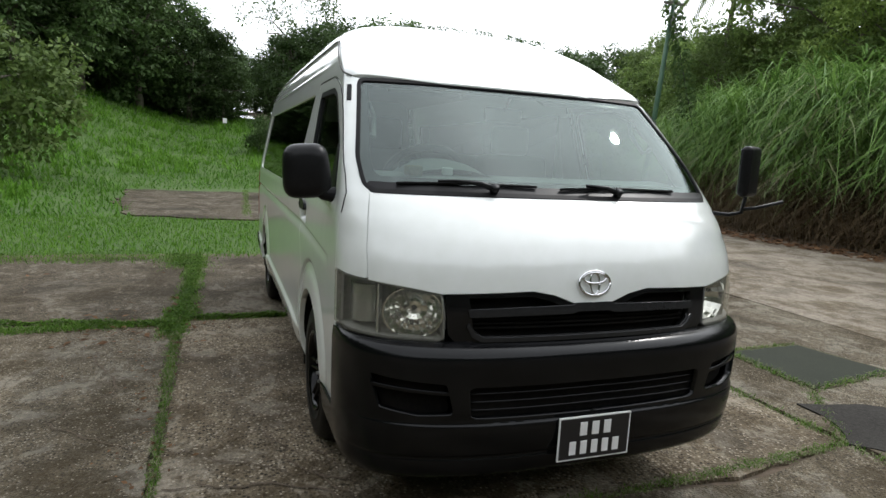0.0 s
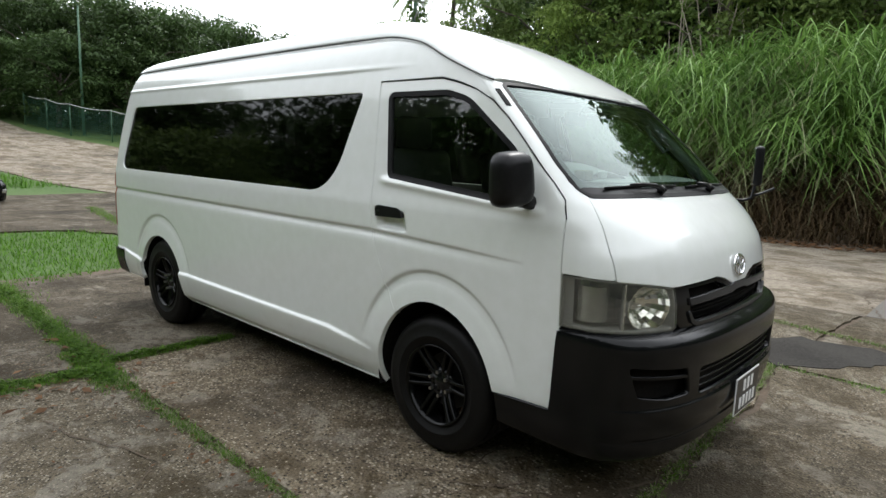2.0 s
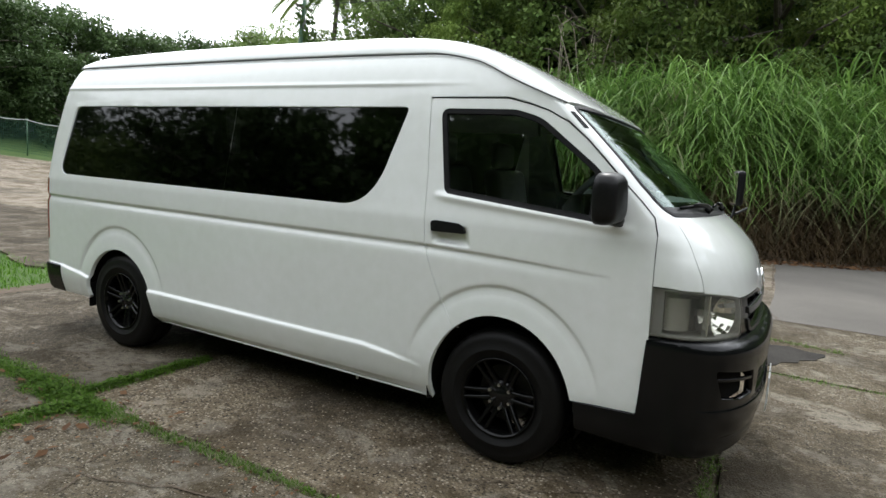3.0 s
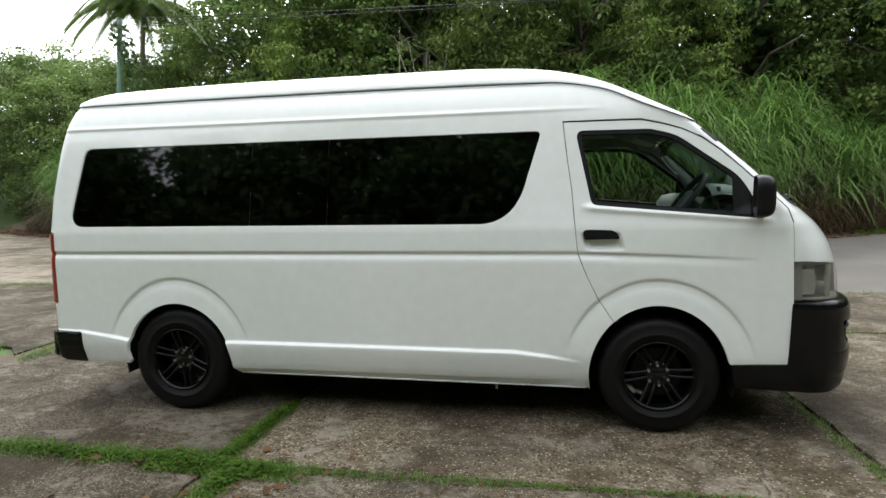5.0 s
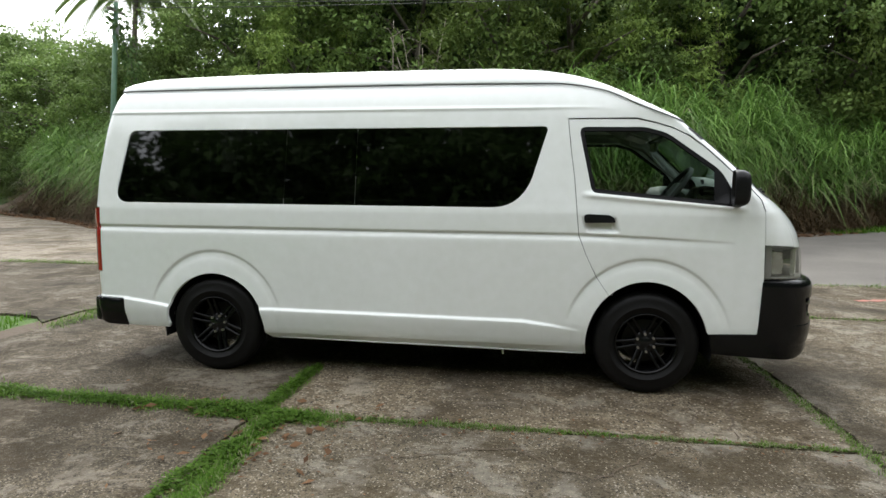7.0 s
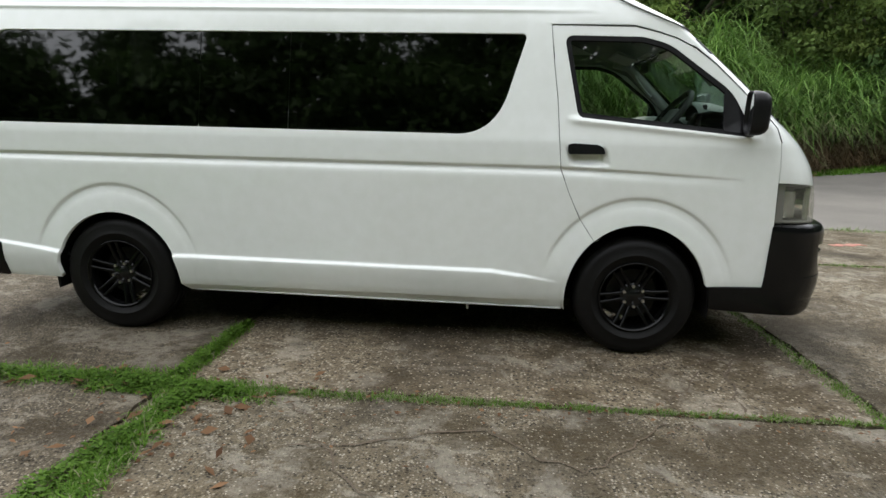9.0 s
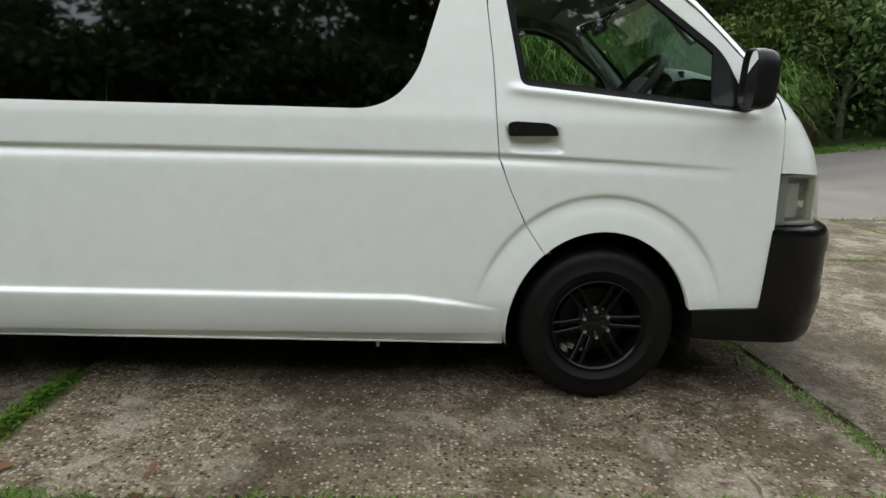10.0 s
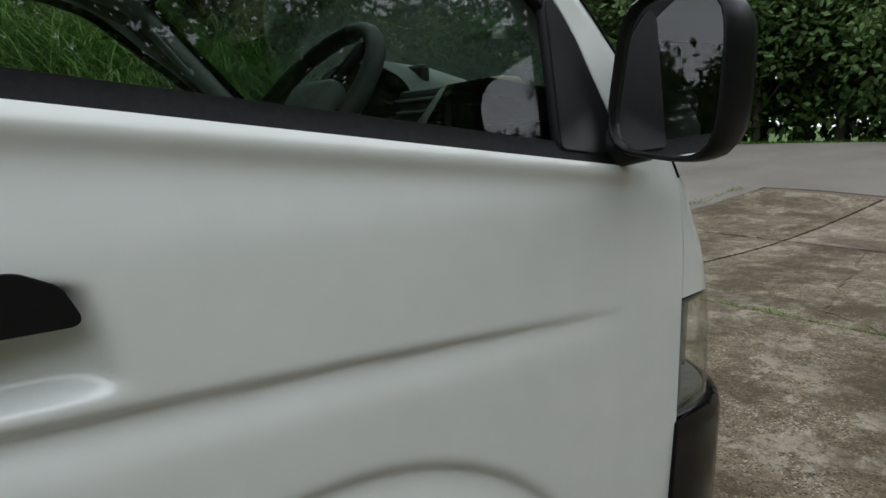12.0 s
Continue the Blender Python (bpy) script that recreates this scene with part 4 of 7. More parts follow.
def bumper_x(x, z):
    return ((x - 2.138) / 0.38, z)


fog = [(-0.870, 0.690), (-0.605, 0.664), (-0.572, 0.545), (-0.700, 0.540), (-0.830, 0.562)]
half = dense([bumper_x(1.822, 0.434), bumper_x(2.106, 0.444)], 0.05) + dense([bumper_x(2.112, 0.50), bumper_x(2.124, 0.790)], 0.05)
half += [on_bumper(y, 0.796) for y in np.linspace(-0.930, -0.0, 60)]
half += [on_bumper(0.0, z) for z in np.linspace(0.78, 0.66, 8)]
half += [on_bumper(*p) for p in dense([(0.0, 0.652), (-0.505, 0.652), (-0.522, 0.640), (-0.510, 0.538), (-0.492, 0.528), (0.0, 0.524)], 0.02)]
half += [on_bumper(0.0, z) for z in np.linspace(0.515, 0.29, 15)]
half += [on_bumper(y, 0.280) for y in np.linspace(0.0, -0.89, 60)] + dense([bumper_x(2.10, 0.290), bumper_x(1.90, 0.300), bumper_x(1.838, 0.306)], 0.05)
fog_loop = rounded([(*on_bumper(y, z), 0.02) for y, z in fog], 0.02)
bumper = new("front_bumper")
bumper.parent = van
tagged(bumper, "black plastic front bumper with air slots")
for flip in (False, True):
    skin("bumper_cover", [clean(half, 0.003), fog_loop], bumper_wrap, BLACK_PLASTIC, bumper, step=(0.03, 0.008), flip=flip, flange=0.03)
    back = rounded([(*on_bumper(y * 1.02, 0.63 + (z - 0.63) * 1.1), 0.02) for y, z in fog], 0.03)
    skin("slot_back", [back], bumper_wrap, UNDERBODY, bumper, step=(0.05, 0.03), flip=flip, flange=0, lift=-0.05)
    bar = [on_bumper(y, z) for y, z in dense([(-0.862, 0.650), (-0.588, 0.630), (-0.588, 0.620), (-0.862, 0.640)], 0.02, closed=True)]
    skin("slot_bar", [clean(bar, 0.001)], bumper_wrap, BLACK_PLASTIC, bumper, step=(0.05, 0.02), flip=flip, flange=0.02, lift=-0.004)
# the flat shelf on top of the bumper
shelf = bmesh.new()
last = None
us = list(np.linspace(bumper_x(2.122, 0.796)[0], 0, 5))[:-1] + list(np.linspace(0, math.pi / 2, 36))
rim_line = [[float(c) for c in np.array(bumper_wrap(np.array([u]), np.array([0.796]))).ravel()] for u in us]
rim_line += [[x, -y, z] for x, y, z in rim_line[:-1][::-1]]
for x, y, z in rim_line:
    w = min(1.0, max(0.0, (x - 2.10) / 0.40))
    row = [shelf.verts.new((x - 0.17 * w * k, y * (1 - 0.10 * k), z + d)) for k, d in ((0, 0), (0.06, 0.005), (0.16, 0.0075), (0.45, 0.010), (1.0, 0.0135))]
    if last:
        for i in range(4):
            shelf.faces.new((last[i], row[i], row[i + 1], last[i + 1]))
    last = row
bmesh.ops.recalc_face_normals(shelf, faces=shelf.faces)
part("bumper_shelf", shelf, BLACK_PLASTIC, bumper, smooth=True)
for z in (0.622, 0.590, 0.558):
    pts = [tuple(float(c) for c in np.array(bumper_wrap(*on_bumper(y, z))).ravel()) for y in np.linspace(-0.515, -0.001, 14)]
    pts = [(x - 0.018, y, zz) for x, y, zz in pts]
    pts = pts + [(x, -y, zz) for x, y, zz in pts[::-1]]
    part("grille_bar", tube_bm(pts, 0.0042, 6), BLACK_PLASTIC, bumper, smooth=True)
part("grille_back", box_bm((0.02, 1.06, 0.17), (2.515, 0, 0.58)), UNDERBODY, bumper)
# added near-black plate that stops light coming through the bumper slots
part("slot_backing", box_bm((0.02, 1.66, 0.44), (2.36, 0, 0.54)), UNDERBODY, bumper)

grille = new("grille")
grille.parent = van
tagged(grille, "black upper grille with grey bars between the headlamps")
frame_loop = clean(dense([(-0.598, 0.975), (-0.45, 0.980), (-0.26, 0.987), (-0.17, 0.970), (-0.09, 0.940), (0, 0.933), (0.09, 0.940), (0.17, 0.970), (0.26, 0.987), (0.45, 0.980), (0.598, 0.975),
                          (0.585, 0.83), (0.55, 0.79), (-0.55, 0.79), (-0.585, 0.83)], 0.03, closed=True))
hole = clean(dense([(-0.510, 0.966), (-0.26, 0.972), (-0.19, 0.955), (-0.10, 0.915), (0.10, 0.915), (0.19, 0.955), (0.26, 0.972), (0.510, 0.966), (0.495, 0.850), (0.460, 0.822), (-0.460, 0.822), (-0.495, 0.850)], 0.03, closed=True))
skin("grille_frame", [frame_loop, hole], van_nose, GLOSS_BLACK, grille, step=(0.03, 0.02), flange=0.03, lift=-0.004)
skin("grille_back", [shrink(hole, -0.01)], van_nose, UNDERBODY, grille, step=(0.06, 0.04), flange=0, lift=-0.06)
for s in (-1, 1):
    upper = [(s * y, z) for y, z in ((0.515, 0.924), (0.30, 0.932), (0.095, 0.936), (0.075, 0.944), (0.0, 0.944), (0.0, 0.912), (0.07, 0.912), (0.095, 0.904), (0.30, 0.902), (0.508, 0.896))]
    skin("grille_bar", [clean(dense(upper, 0.02, closed=True), 0.002)], van_nose, GREY_BLACK, grille, step=(0.04, 0.01), flange=0.025, lift=0.006)
for z in (0.883, 0.866, 0.849):
    skin("grille_slat", [clean(dense([(-0.49, z + 0.003), (0.49, z + 0.003), (0.49, z - 0.003), (-0.49, z - 0.003)], 0.03, closed=True), 0.001)], van_nose, UNDERBODY, grille, step=(0.05, 0.01), flange=0.02, lift=-0.03)
low = [(-0.509, 0.872), (-0.488, 0.838), (-0.456, 0.820), (0.456, 0.820), (0.488, 0.838), (0.509, 0.872), (0.520, 0.862), (0.497, 0.822), (0.462, 0.804), (-0.462, 0.804), (-0.497, 0.822), (-0.520, 0.862)]
skin("grille_lip", [clean(dense(low, 0.02, closed=True), 0.002)], van_nose, GREY_BLACK, grille, step=(0.04, 0.01), flange=0.02, lift=0.006)

emblem = new("emblem")
emblem.parent = van
cx, cz = 2.506, 1.018
tagged(emblem, "oval chrome badge")
tilt = Matrix.Translation((cx, 0, cz)) @ Matrix.Rotation(radians(-10), 4, "Y")


def oval(ry, rz):
    return [tilt @ Vector((0.004, ry * math.cos(2 * math.pi * k / 36), rz * math.sin(2 * math.pi * k / 36))) for k in range(37)]


part("badge_ring", tube_bm(oval(0.070, 0.047), 0.0055, 8), CHROME, emblem, smooth=True)
part("badge_oval", tube_bm(oval(0.021, 0.044), 0.0050, 8), CHROME, emblem, smooth=True)
part("badge_oval", tube_bm([p + tilt.to_3x3() @ Vector((0.001, 0, 0.020)) for p in oval(0.052, 0.021)], 0.0050, 8), CHROME, emblem, smooth=True)

for flip in (False, True):
    s = 1 if flip else -1
    lamp = new("headlamp")
    lamp.parent = van
    tagged(lamp, "clear headlamp with a slightly hazed lens")
    outline = [wrap_x(2.131, z) for z in np.linspace(0.812, 1.018, 10)]
    outline += [wrap_y(y, float(lamp_top(y))) for y in np.linspace(-0.93, -0.612, 24)]
    outline += [wrap_y(y, z) for y, z in dense([(-0.606, 0.965), (-0.598, 0.90), (-0.600, 0.815)], 0.02)]
    outline += [wrap_y(y, z) for y, z in dense([(-0.62, 0.805), (-0.80, 0.806), (-0.925, 0.811)], 0.02)]
    outline = clean(outline, 0.004)
    skin("lens", [outline], van_wrap, LENS_HAZED, lamp, step=(0.04, 0.02), flip=flip, flange=0.006, lift=0.002, label="hazed clear lens").visible_shadow = False
    skin("lamp_body", [shrink(outline, 0.004)], van_wrap, LAMP_BODY, lamp, step=(0.05, 0.03), flip=flip, flange=0.0, lift=-0.16)
    skin("lamp_rim", [shrink(outline, 0.001), shrink(outline, 0.007)], van_wrap, LAMP_RIM, lamp, step=(0.04, 0.03), flip=flip, flange=0.14, lift=-0.006)
    # a deep faceted bowl, wider than high, with a stepped ring
    bowl = lathe_bm([(0.012, -0.082), (0.030, -0.080), (0.052, -0.071), (0.072, -0.056), (0.090, -0.036), (0.104, -0.010), (0.110, 0.006), (0.114, 0.006), (0.114, -0.07)], "x", 20)
    bowl.transform(Matrix.Translation((2.392, s * 0.700, 0.898)) @ Matrix.Rotation(radians(s * 21), 4, "Z") @ Matrix.Diagonal((1.0, 1.0, 0.86, 1.0)))
    part("reflector", bowl, REFLECTOR, lamp, "bright reflector bowl", smooth=False)
    part("bulb", tube_bm([(2.312, s * 0.698, 0.898), (2.352, s * 0.703, 0.898), (2.362, s * 0.704, 0.898)], 0.011, 10, taper=[0.013, 0.012, 0.006]), CHROME, lamp, smooth=True)
    # ribbed indicator in its own chamber
    ribs = bmesh.new()
    last = None
    turn_i = Matrix.Translation((2.248, s * 0.868, 0.905)) @ Matrix.Rotation(radians(s * 46), 4, "Z")
    for k in range(41):
        z = -0.072 + 0.150 * k / 40
        across = [ribs.verts.new(turn_i @ Vector((0.006 * (k % 2) - 9.0 * p * p, p, z))) for p in np.linspace(-0.066, 0.056, 9)]
        for a in range(8 if last else 0):
            ribs.faces.new((last[a], last[a + 1], across[a + 1], across[a]))
        last = across
    part("indicator", ribs, LAMP_BODY, lamp, "ribbed indicator reflector", smooth=False)
    part("lamp_divider", box_bm((0.030, 0.008, 0.19), (2.338, s * 0.815, 0.905), 0.003, turn=Matrix.Rotation(radians(s * 40), 4, "Z")), LAMP_BODY, lamp)

plate = new("number_plate")
plate.parent = van
tagged(plate, "black two-line number plate with white edge")
part("plate_board", box_bm((0.006, 0.325, 0.178), (2.602, -0.003, 0.430), 0.002), PLATE_WHITE, plate)
part("plate_face", box_bm((0.004, 0.311, 0.164), (2.6045, -0.003, 0.430), 0.001), PLATE_BLACK, plate)
for z, n, width in ((0.468, 3, 0.044), (0.392, 5, 0.040)):
    for k in range(n):
        part("plate_bar", box_bm((0.003, width * 0.72, 0.054), (2.607, -0.003 + (k - (n - 1) / 2) * width * 1.22, z), 0.001), PLATE_WHITE, plate)

# ---- wheels ----
wheel = new("wheel")
wheel.parent = van
tagged(wheel, "black six-spoke alloy wheel with wide tyre")
W2 = 0.115
tyre_profile = [(0.185, -W2 + 0.012), (0.203, -W2 - 0.002), (0.235, -W2 - 0.011), (0.237, -W2 - 0.013), (0.243, -W2 - 0.013), (0.245, -W2 - 0.011), (0.285, -W2 - 0.012), (0.312, -W2 - 0.004), (0.326, -W2 + 0.014), (0.334, -W2 + 0.034), (0.338, -0.05), (0.331, -0.047), (0.331, -0.038), (0.338, -0.035),
                (0.339, 0.0), (0.338, 0.035), (0.331, 0.038), (0.331, 0.047), (0.338, 0.05), (0.334, W2 - 0.034), (0.312, W2 + 0.004), (0.25, W2 + 0.01), (0.185, W2 - 0.01)]
part("tyre", lathe_bm(tyre_profile, "y", 72), TYRE, wheel, "worn black tyre", smooth=True)
rim_profile = [(0.186, -W2 + 0.010), (0.199, -W2 - 0.002), (0.198, -W2 - 0.010), (0.191, -W2 - 0.009), (0.182, -W2 + 0.012), (0.178, -0.06), (0.172, 0.02), (0.175, W2), (0.185, W2 + 0.004)]
part("rim", lathe_bm(rim_profile, "y", 64), RIM_BLACK, wheel, "gloss black rim", smooth=True)
for k in range(6):
    a = radians(60 * k + 5)
    for side in (-1, 1):
        bm = bmesh.new()
        rows = []
        for r, off, y, wd, dp in ((0.045, 0.016, -0.078, 0.015, 0.035), (0.085, 0.0185, -0.092, 0.0125, 0.032), (0.13, 0.0195, -0.103, 0.0095, 0.030), (0.168, 0.0215, -0.110, 0.0090, 0.030), (0.194, 0.0225, -0.116, 0.010, 0.030)):
            row = []
            for w, d in ((-wd, dp), (-wd, 0.006), (-wd * 0.45, 0), (wd * 0.45, 0), (wd, 0.006), (wd, dp)):
                p = Vector((r, side * off + w))
                row.append(bm.verts.new((p.x * math.cos(a) - p.y * math.sin(a), y + d, p.x * math.sin(a) + p.y * math.cos(a))))
            rows.append(row)
        for p, q in zip(rows, rows[1:]):
            for i in range(5):
                bm.faces.new((p[i], p[i + 1], q[i + 1], q[i]))
        bmesh.ops.recalc_face_normals(bm, faces=bm.faces)
        part("spoke", bm, RIM_BLACK, wheel, smooth=True)
    b = a + radians(30)
    part("lug_nut", tube_bm([(0.058 * math.cos(b), -0.075, 0.058 * math.sin(b)), (0.058 * math.cos(b), -0.102, 0.058 * math.sin(b))], 0.0085, 6), NUT, wheel, smooth=False)
part("hub_cap", lathe_bm([(0.0, -0.092), (0.030, -0.091), (0.036, -0.085), (0.055, -0.082), (0.078, -0.078), (0.080, -0.05)], "y", 32), GLOSS_BLACK, wheel, smooth=True)
part("brake_disc", lathe_bm([(0.0, -0.02), (0.140, -0.02), (0.142, 0.0), (0.0, 0.0)], "y", 32), DISC, wheel, smooth=False)
GROW = Matrix.Diagonal((1.03, 1.0, 1.03, 1.0))
wheel.matrix_basis = pose(AXLE_FRONT, -0.79, HUB_Z) @ GROW
for m in (pose(AXLE_REAR, -0.79, HUB_Z, 0, 22, 0), pose(AXLE_FRONT, 0.79, HUB_Z, 0, 0, 180), pose(AXLE_REAR, 0.79, HUB_Z, 0, 20, 180)):
    copy_thing(wheel, m @ GROW)
for ax in (AXLE_FRONT, AXLE_REAR):
    for s in (-1, 1):
        bm = bmesh.new()
        inner, outer = [], []
        for k in range(25):
            a = radians(-12 + 204 * k / 24)
            p = (ax + 0.415 * math.cos(a), ARCH_Z + 0.455 * math.sin(a))
            outer.append(bm.verts.new((p[0], s * 0.912, p[1])))
            inner.append(bm.verts.new((p[0], s * 0.62, p[1])))
        for k in range(24):
            bm.faces.new((outer[k], outer[k + 1], inner[k + 1], inner[k]))
        bm.faces.new(inner)
        bmesh.ops.recalc_face_normals(bm, faces=bm.faces)
        part("wheel_housing", bm, UNDERBODY, van, smooth=False)
for x0, x1, uz in ((-2.56, -2.12, 0.40), (-1.25, 1.02, 0.31)):
    part("underbody", box_bm((x1 - x0, 1.64, 0.10), ((x0 + x1) / 2, 0, uz), 0.02), UNDERBODY, van)
part("underbody", box_bm((0.50, 1.60, 0.10), (2.10, 0, 0.33), 0.02), UNDERBODY, van)
part("axle", tube_bm([(AXLE_REAR, -0.75, HUB_Z), (AXLE_REAR, 0.75, HUB_Z)], 0.05, 10), UNDERBODY, van, smooth=True)
part("bumper_bracket", tube_bm([(-2.10, -0.80, 0.47), (-2.07, -0.82, 0.40), (-2.09, -0.80, 0.33)], 0.012, 8), STEEL, van, smooth=True)
part("mud_flap", box_bm((0.012, 0.24, 0.18), (-2.075, -0.80, 0.34), 0.004), RUBBER, van)
part("drain_pipe", tube_bm([(0.468, -0.80, 0.26), (0.468, -0.80, 0.20)], 0.008, 8), PLATE_WHITE, van)

# ---- door handles, mirrors, wipers ----
for s in (-1, 1):
    h = rounded([(0.998, 1.203, 0.018), (1.030, 1.209, 0.02), (1.160, 1.204, 0.03), (1.188, 1.190, 0.016), (1.203, 1.157, 0.008), (1.006, 1.153, 0.010)], 0.012)
    grip = skin("door_handle", [h], van_plain, TRIM_BLACK, van, step=(0.02, 0.01), flange=0.022, lift=0.012, flip=s > 0, label="black pull handle")
    part("lock", tube_bm([(1.028, s * 0.945, 1.178), (1.028, s * 0.9545, 1.178)], 0.009, 14), GREY_BLACK, grip, smooth=False)

mirror_right = new("door_mirror")
mirror_right.parent = van
tagged(mirror_right, "black plastic door mirror")
shell = bmesh.new()


def mirror_ring(bm, x, scale, half_w=0.097, half_h=0.112, power=4.0):
    ring = []
    for k in range(44):
        a = 2 * math.pi * k / 44
        r = (abs(math.cos(a)) ** power + abs(math.sin(a)) ** power) ** (-1 / power) * scale
        ring.append(bm.verts.new((x, half_w * r * math.cos(a) * (1 - 0.07 * math.sin(a)), half_h * r * math.sin(a))))
    return ring


rings = [mirror_ring(shell, x, k) for x, k in ((-0.024, 0.915), (-0.036, 0.930), (-0.040, 0.955), (-0.036, 0.99), (-0.012, 1.0), (0.014, 0.975), (0.034, 0.90), (0.047, 0.78), (0.054, 0.55))]
for p, q in zip(rings, rings[1:]):
    for k in range(44):
        shell.faces.new((p[k], p[(k + 1) % 44], q[(k + 1) % 44], q[k]))
shell.faces.new(rings[-1])
bmesh.ops.recalc_face_normals(shell, faces=shell.faces)
place_mirror = Matrix.Translation((1.932, -1.036, 1.388)) @ Matrix.Rotation(radians(-9), 4, "Z") @ Matrix.Rotation(radians(5), 4, "X")
shell.transform(place_mirror)
part("mirror_housing", shell, TRIM_BLACK, mirror_right, smooth=True)
face = bmesh.new()
face.faces.new(mirror_ring(face, -0.027, 0.93))
bmesh.ops.recalc_face_normals(face, faces=face.faces)
face.transform(place_mirror)
part("mirror_glass", face, MIRROR, mirror_right, "mirror glass")
foot = tube_bm([(1.935, -0.895, 1.298), (1.945, -0.930, 1.294), (1.950, -0.965, 1.300), (1.945, -1.00, 1.325)], 0.03, 10, taper=[0.036, 0.032, 0.030, 0.030])
part("mirror_arm", foot, TRIM_BLACK, mirror_right, smooth=True)
mirror_left = new("door_mirror")
mirror_left.parent = van
tagged(mirror_left, "black mirror on a tubular steel arm")
shell = box_bm((0.05, 0.14, 0.235), (0, 0, 0), 0.022, 4)
LEFT_MIRROR = (2.27, 0.965, 1.478)
shell.transform(Matrix.Translation(LEFT_MIRROR) @ Matrix.Rotation(radians(23.5), 4, "Z"))
part("mirror_housing", shell, TRIM_BLACK, mirror_left, smooth=True)
face = box_bm((0.005, 0.12, 0.205), (-0.025, 0, 0), 0.002)
face.transform(Matrix.Translation(LEFT_MIRROR) @ Matrix.Rotation(radians(23.5), 4, "Z"))
part("mirror_glass", face, MIRROR, mirror_left)
part("mirror_arm", tube_bm([(2.17, 0.85, 1.275), (2.22, 0.92, 1.27), (2.255, 0.960, 1.285), (2.268, 0.965, 1.37)], 0.009, 8), TRIM_BLACK, mirror_left, smooth=True)
part("mirror_arm", tube_bm([(2.258, 0.962, 1.30), (2.28, 1.02, 1.31), (2.33, 1.13, 1.345)], 0.008, 8), TRIM_BLACK, mirror_left, smooth=True)

def on_screen(y, z, lift):
    x = float(van_nose(np.array([y]), np.array([z]))[0][0])
    return (x + 0.65 * lift, y, z + 0.75 * lift)


for y0, y1, pivot in ((-0.72, -0.13, -0.33), (-0.02, 0.60, 0.26)):
    wiper = new("wiper")
    wiper.parent = van
    tagged(wiper, "black windscreen wiper")
    part("wiper_arm", tube_bm([on_screen(y, z, l) for y, z, l in ((pivot, 1.342, 0.018), (pivot - 0.06, 1.352, 0.032), (pivot - 0.16, 1.360, 0.030), (y0 + 0.16, 1.362, 0.022))], 0.008, 8, taper=[0.013, 0.010, 0.007, 0.005]), TRIM_BLACK, wiper, smooth=True)
    part("wiper_blade", tube_bm([on_screen(y, z, 0.010) for y, z in ((y0, 1.356), ((y0 + y1) / 2, 1.366), (y1, 1.362))], 0.0065, 6), RUBBER, wiper, smooth=True)
    part("wiper_pivot", tube_bm([on_screen(pivot, 1.342, 0.0), on_screen(pivot, 1.342, 0.034)], 0.017, 12), TRIM_BLACK, wiper, smooth=True)

# ---- cabin ----
part("cabin_floor", box_bm((4.45, 1.20, 0.03), (-0.30, 0, 0.55), 0.005), CABIN_DARK, van)
head = bmesh.new()
head_rows = []
for x in np.linspace(-2.45, 1.62, 16):
    zt = float(gutter(x)) - 0.02
    hw = float(roof_half(x)) - 0.03
    head_rows.append([head.verts.new((x, y * hw, min(zt, 2.03) + (0.02 if abs(y) < 0.9 else -0.05))) for y in (-1, -0.85, 0, 0.85, 1)])
for p, q in zip(head_rows, head_rows[1:]):
    for i in range(4):
        head.faces.new((p[i], p[i + 1], q[i + 1], q[i]))
part("headlining", head, CABIN_GREY, van, "grey headlining", smooth=True)
dash = bmesh.new()
prof = [(2.20, 1.35), (2.05, 1.39), (1.92, 1.40), (1.84, 1.385), (1.80, 1.33), (1.80, 1.10), (1.86, 0.95), (1.90, 0.60), (2.25, 0.60)]
rows = [[dash.verts.new((x - 0.55 * max(0, abs(y) - 0.55), y, z)) for x, z in prof] for y in np.linspace(-0.82, 0.82, 12)]
for p, q in zip(rows, rows[1:]):
    for i in range(len(prof) - 1):
        dash.faces.new((p[i], q[i], q[i + 1], p[i + 1]))
bmesh.ops.recalc_face_normals(dash, faces=dash.faces)
dashboard = part("dashboard", dash, CABIN_GREY, van, "grey dashboard", smooth=True)
cowl_bm = bmesh.new()
rows = []
for x, drop in ((1.735, 0.010), (1.76, 0.0), (1.86, 0.006), (2.00, 0.045)):
    rows.append([cowl_bm.verts.new((x + 0.03 * abs(math.cos(a)), -0.43 + 0.20 * math.cos(a), 1.375 + (0.092 - drop) * math.sin(a))) for a in np.linspace(0, math.pi, 20)])
for p, q in zip(rows, rows[1:]):
    for i in range(19):
        cowl_bm.faces.new((p[i], p[i + 1], q[i + 1], q[i]))
part("instrument_hood", cowl_bm, CABIN_GREY, dashboard, smooth=True)
part("instrument_face", box_bm((0.02, 0.36, 0.09), (1.81, -0.43, 1.40), 0.008), CABIN_DARK, dashboard)
side_vent = part("air_vent", box_bm((0.02, 0.13, 0.11), (1.735, -0.705, 1.335), 0.01), CABIN_DARK, dashboard)
for k in range(5):
    part("vent_slat", box_bm((0.012, 0.112, 0.004), (1.722, -0.705, 1.297 + 0.019 * k), 0.001), CABIN_GREY, side_vent)
part("air_vent", box_bm((0.02, 0.18, 0.08), (1.79, 0.0, 1.25), 0.01), CABIN_DARK, dashboard)
steering = new("steering_wheel")
steering.parent = van
tilt_w = Matrix.Translation((1.640, -0.44, 1.362)) @ Matrix.Rotation(radians(-52), 4, "Y")
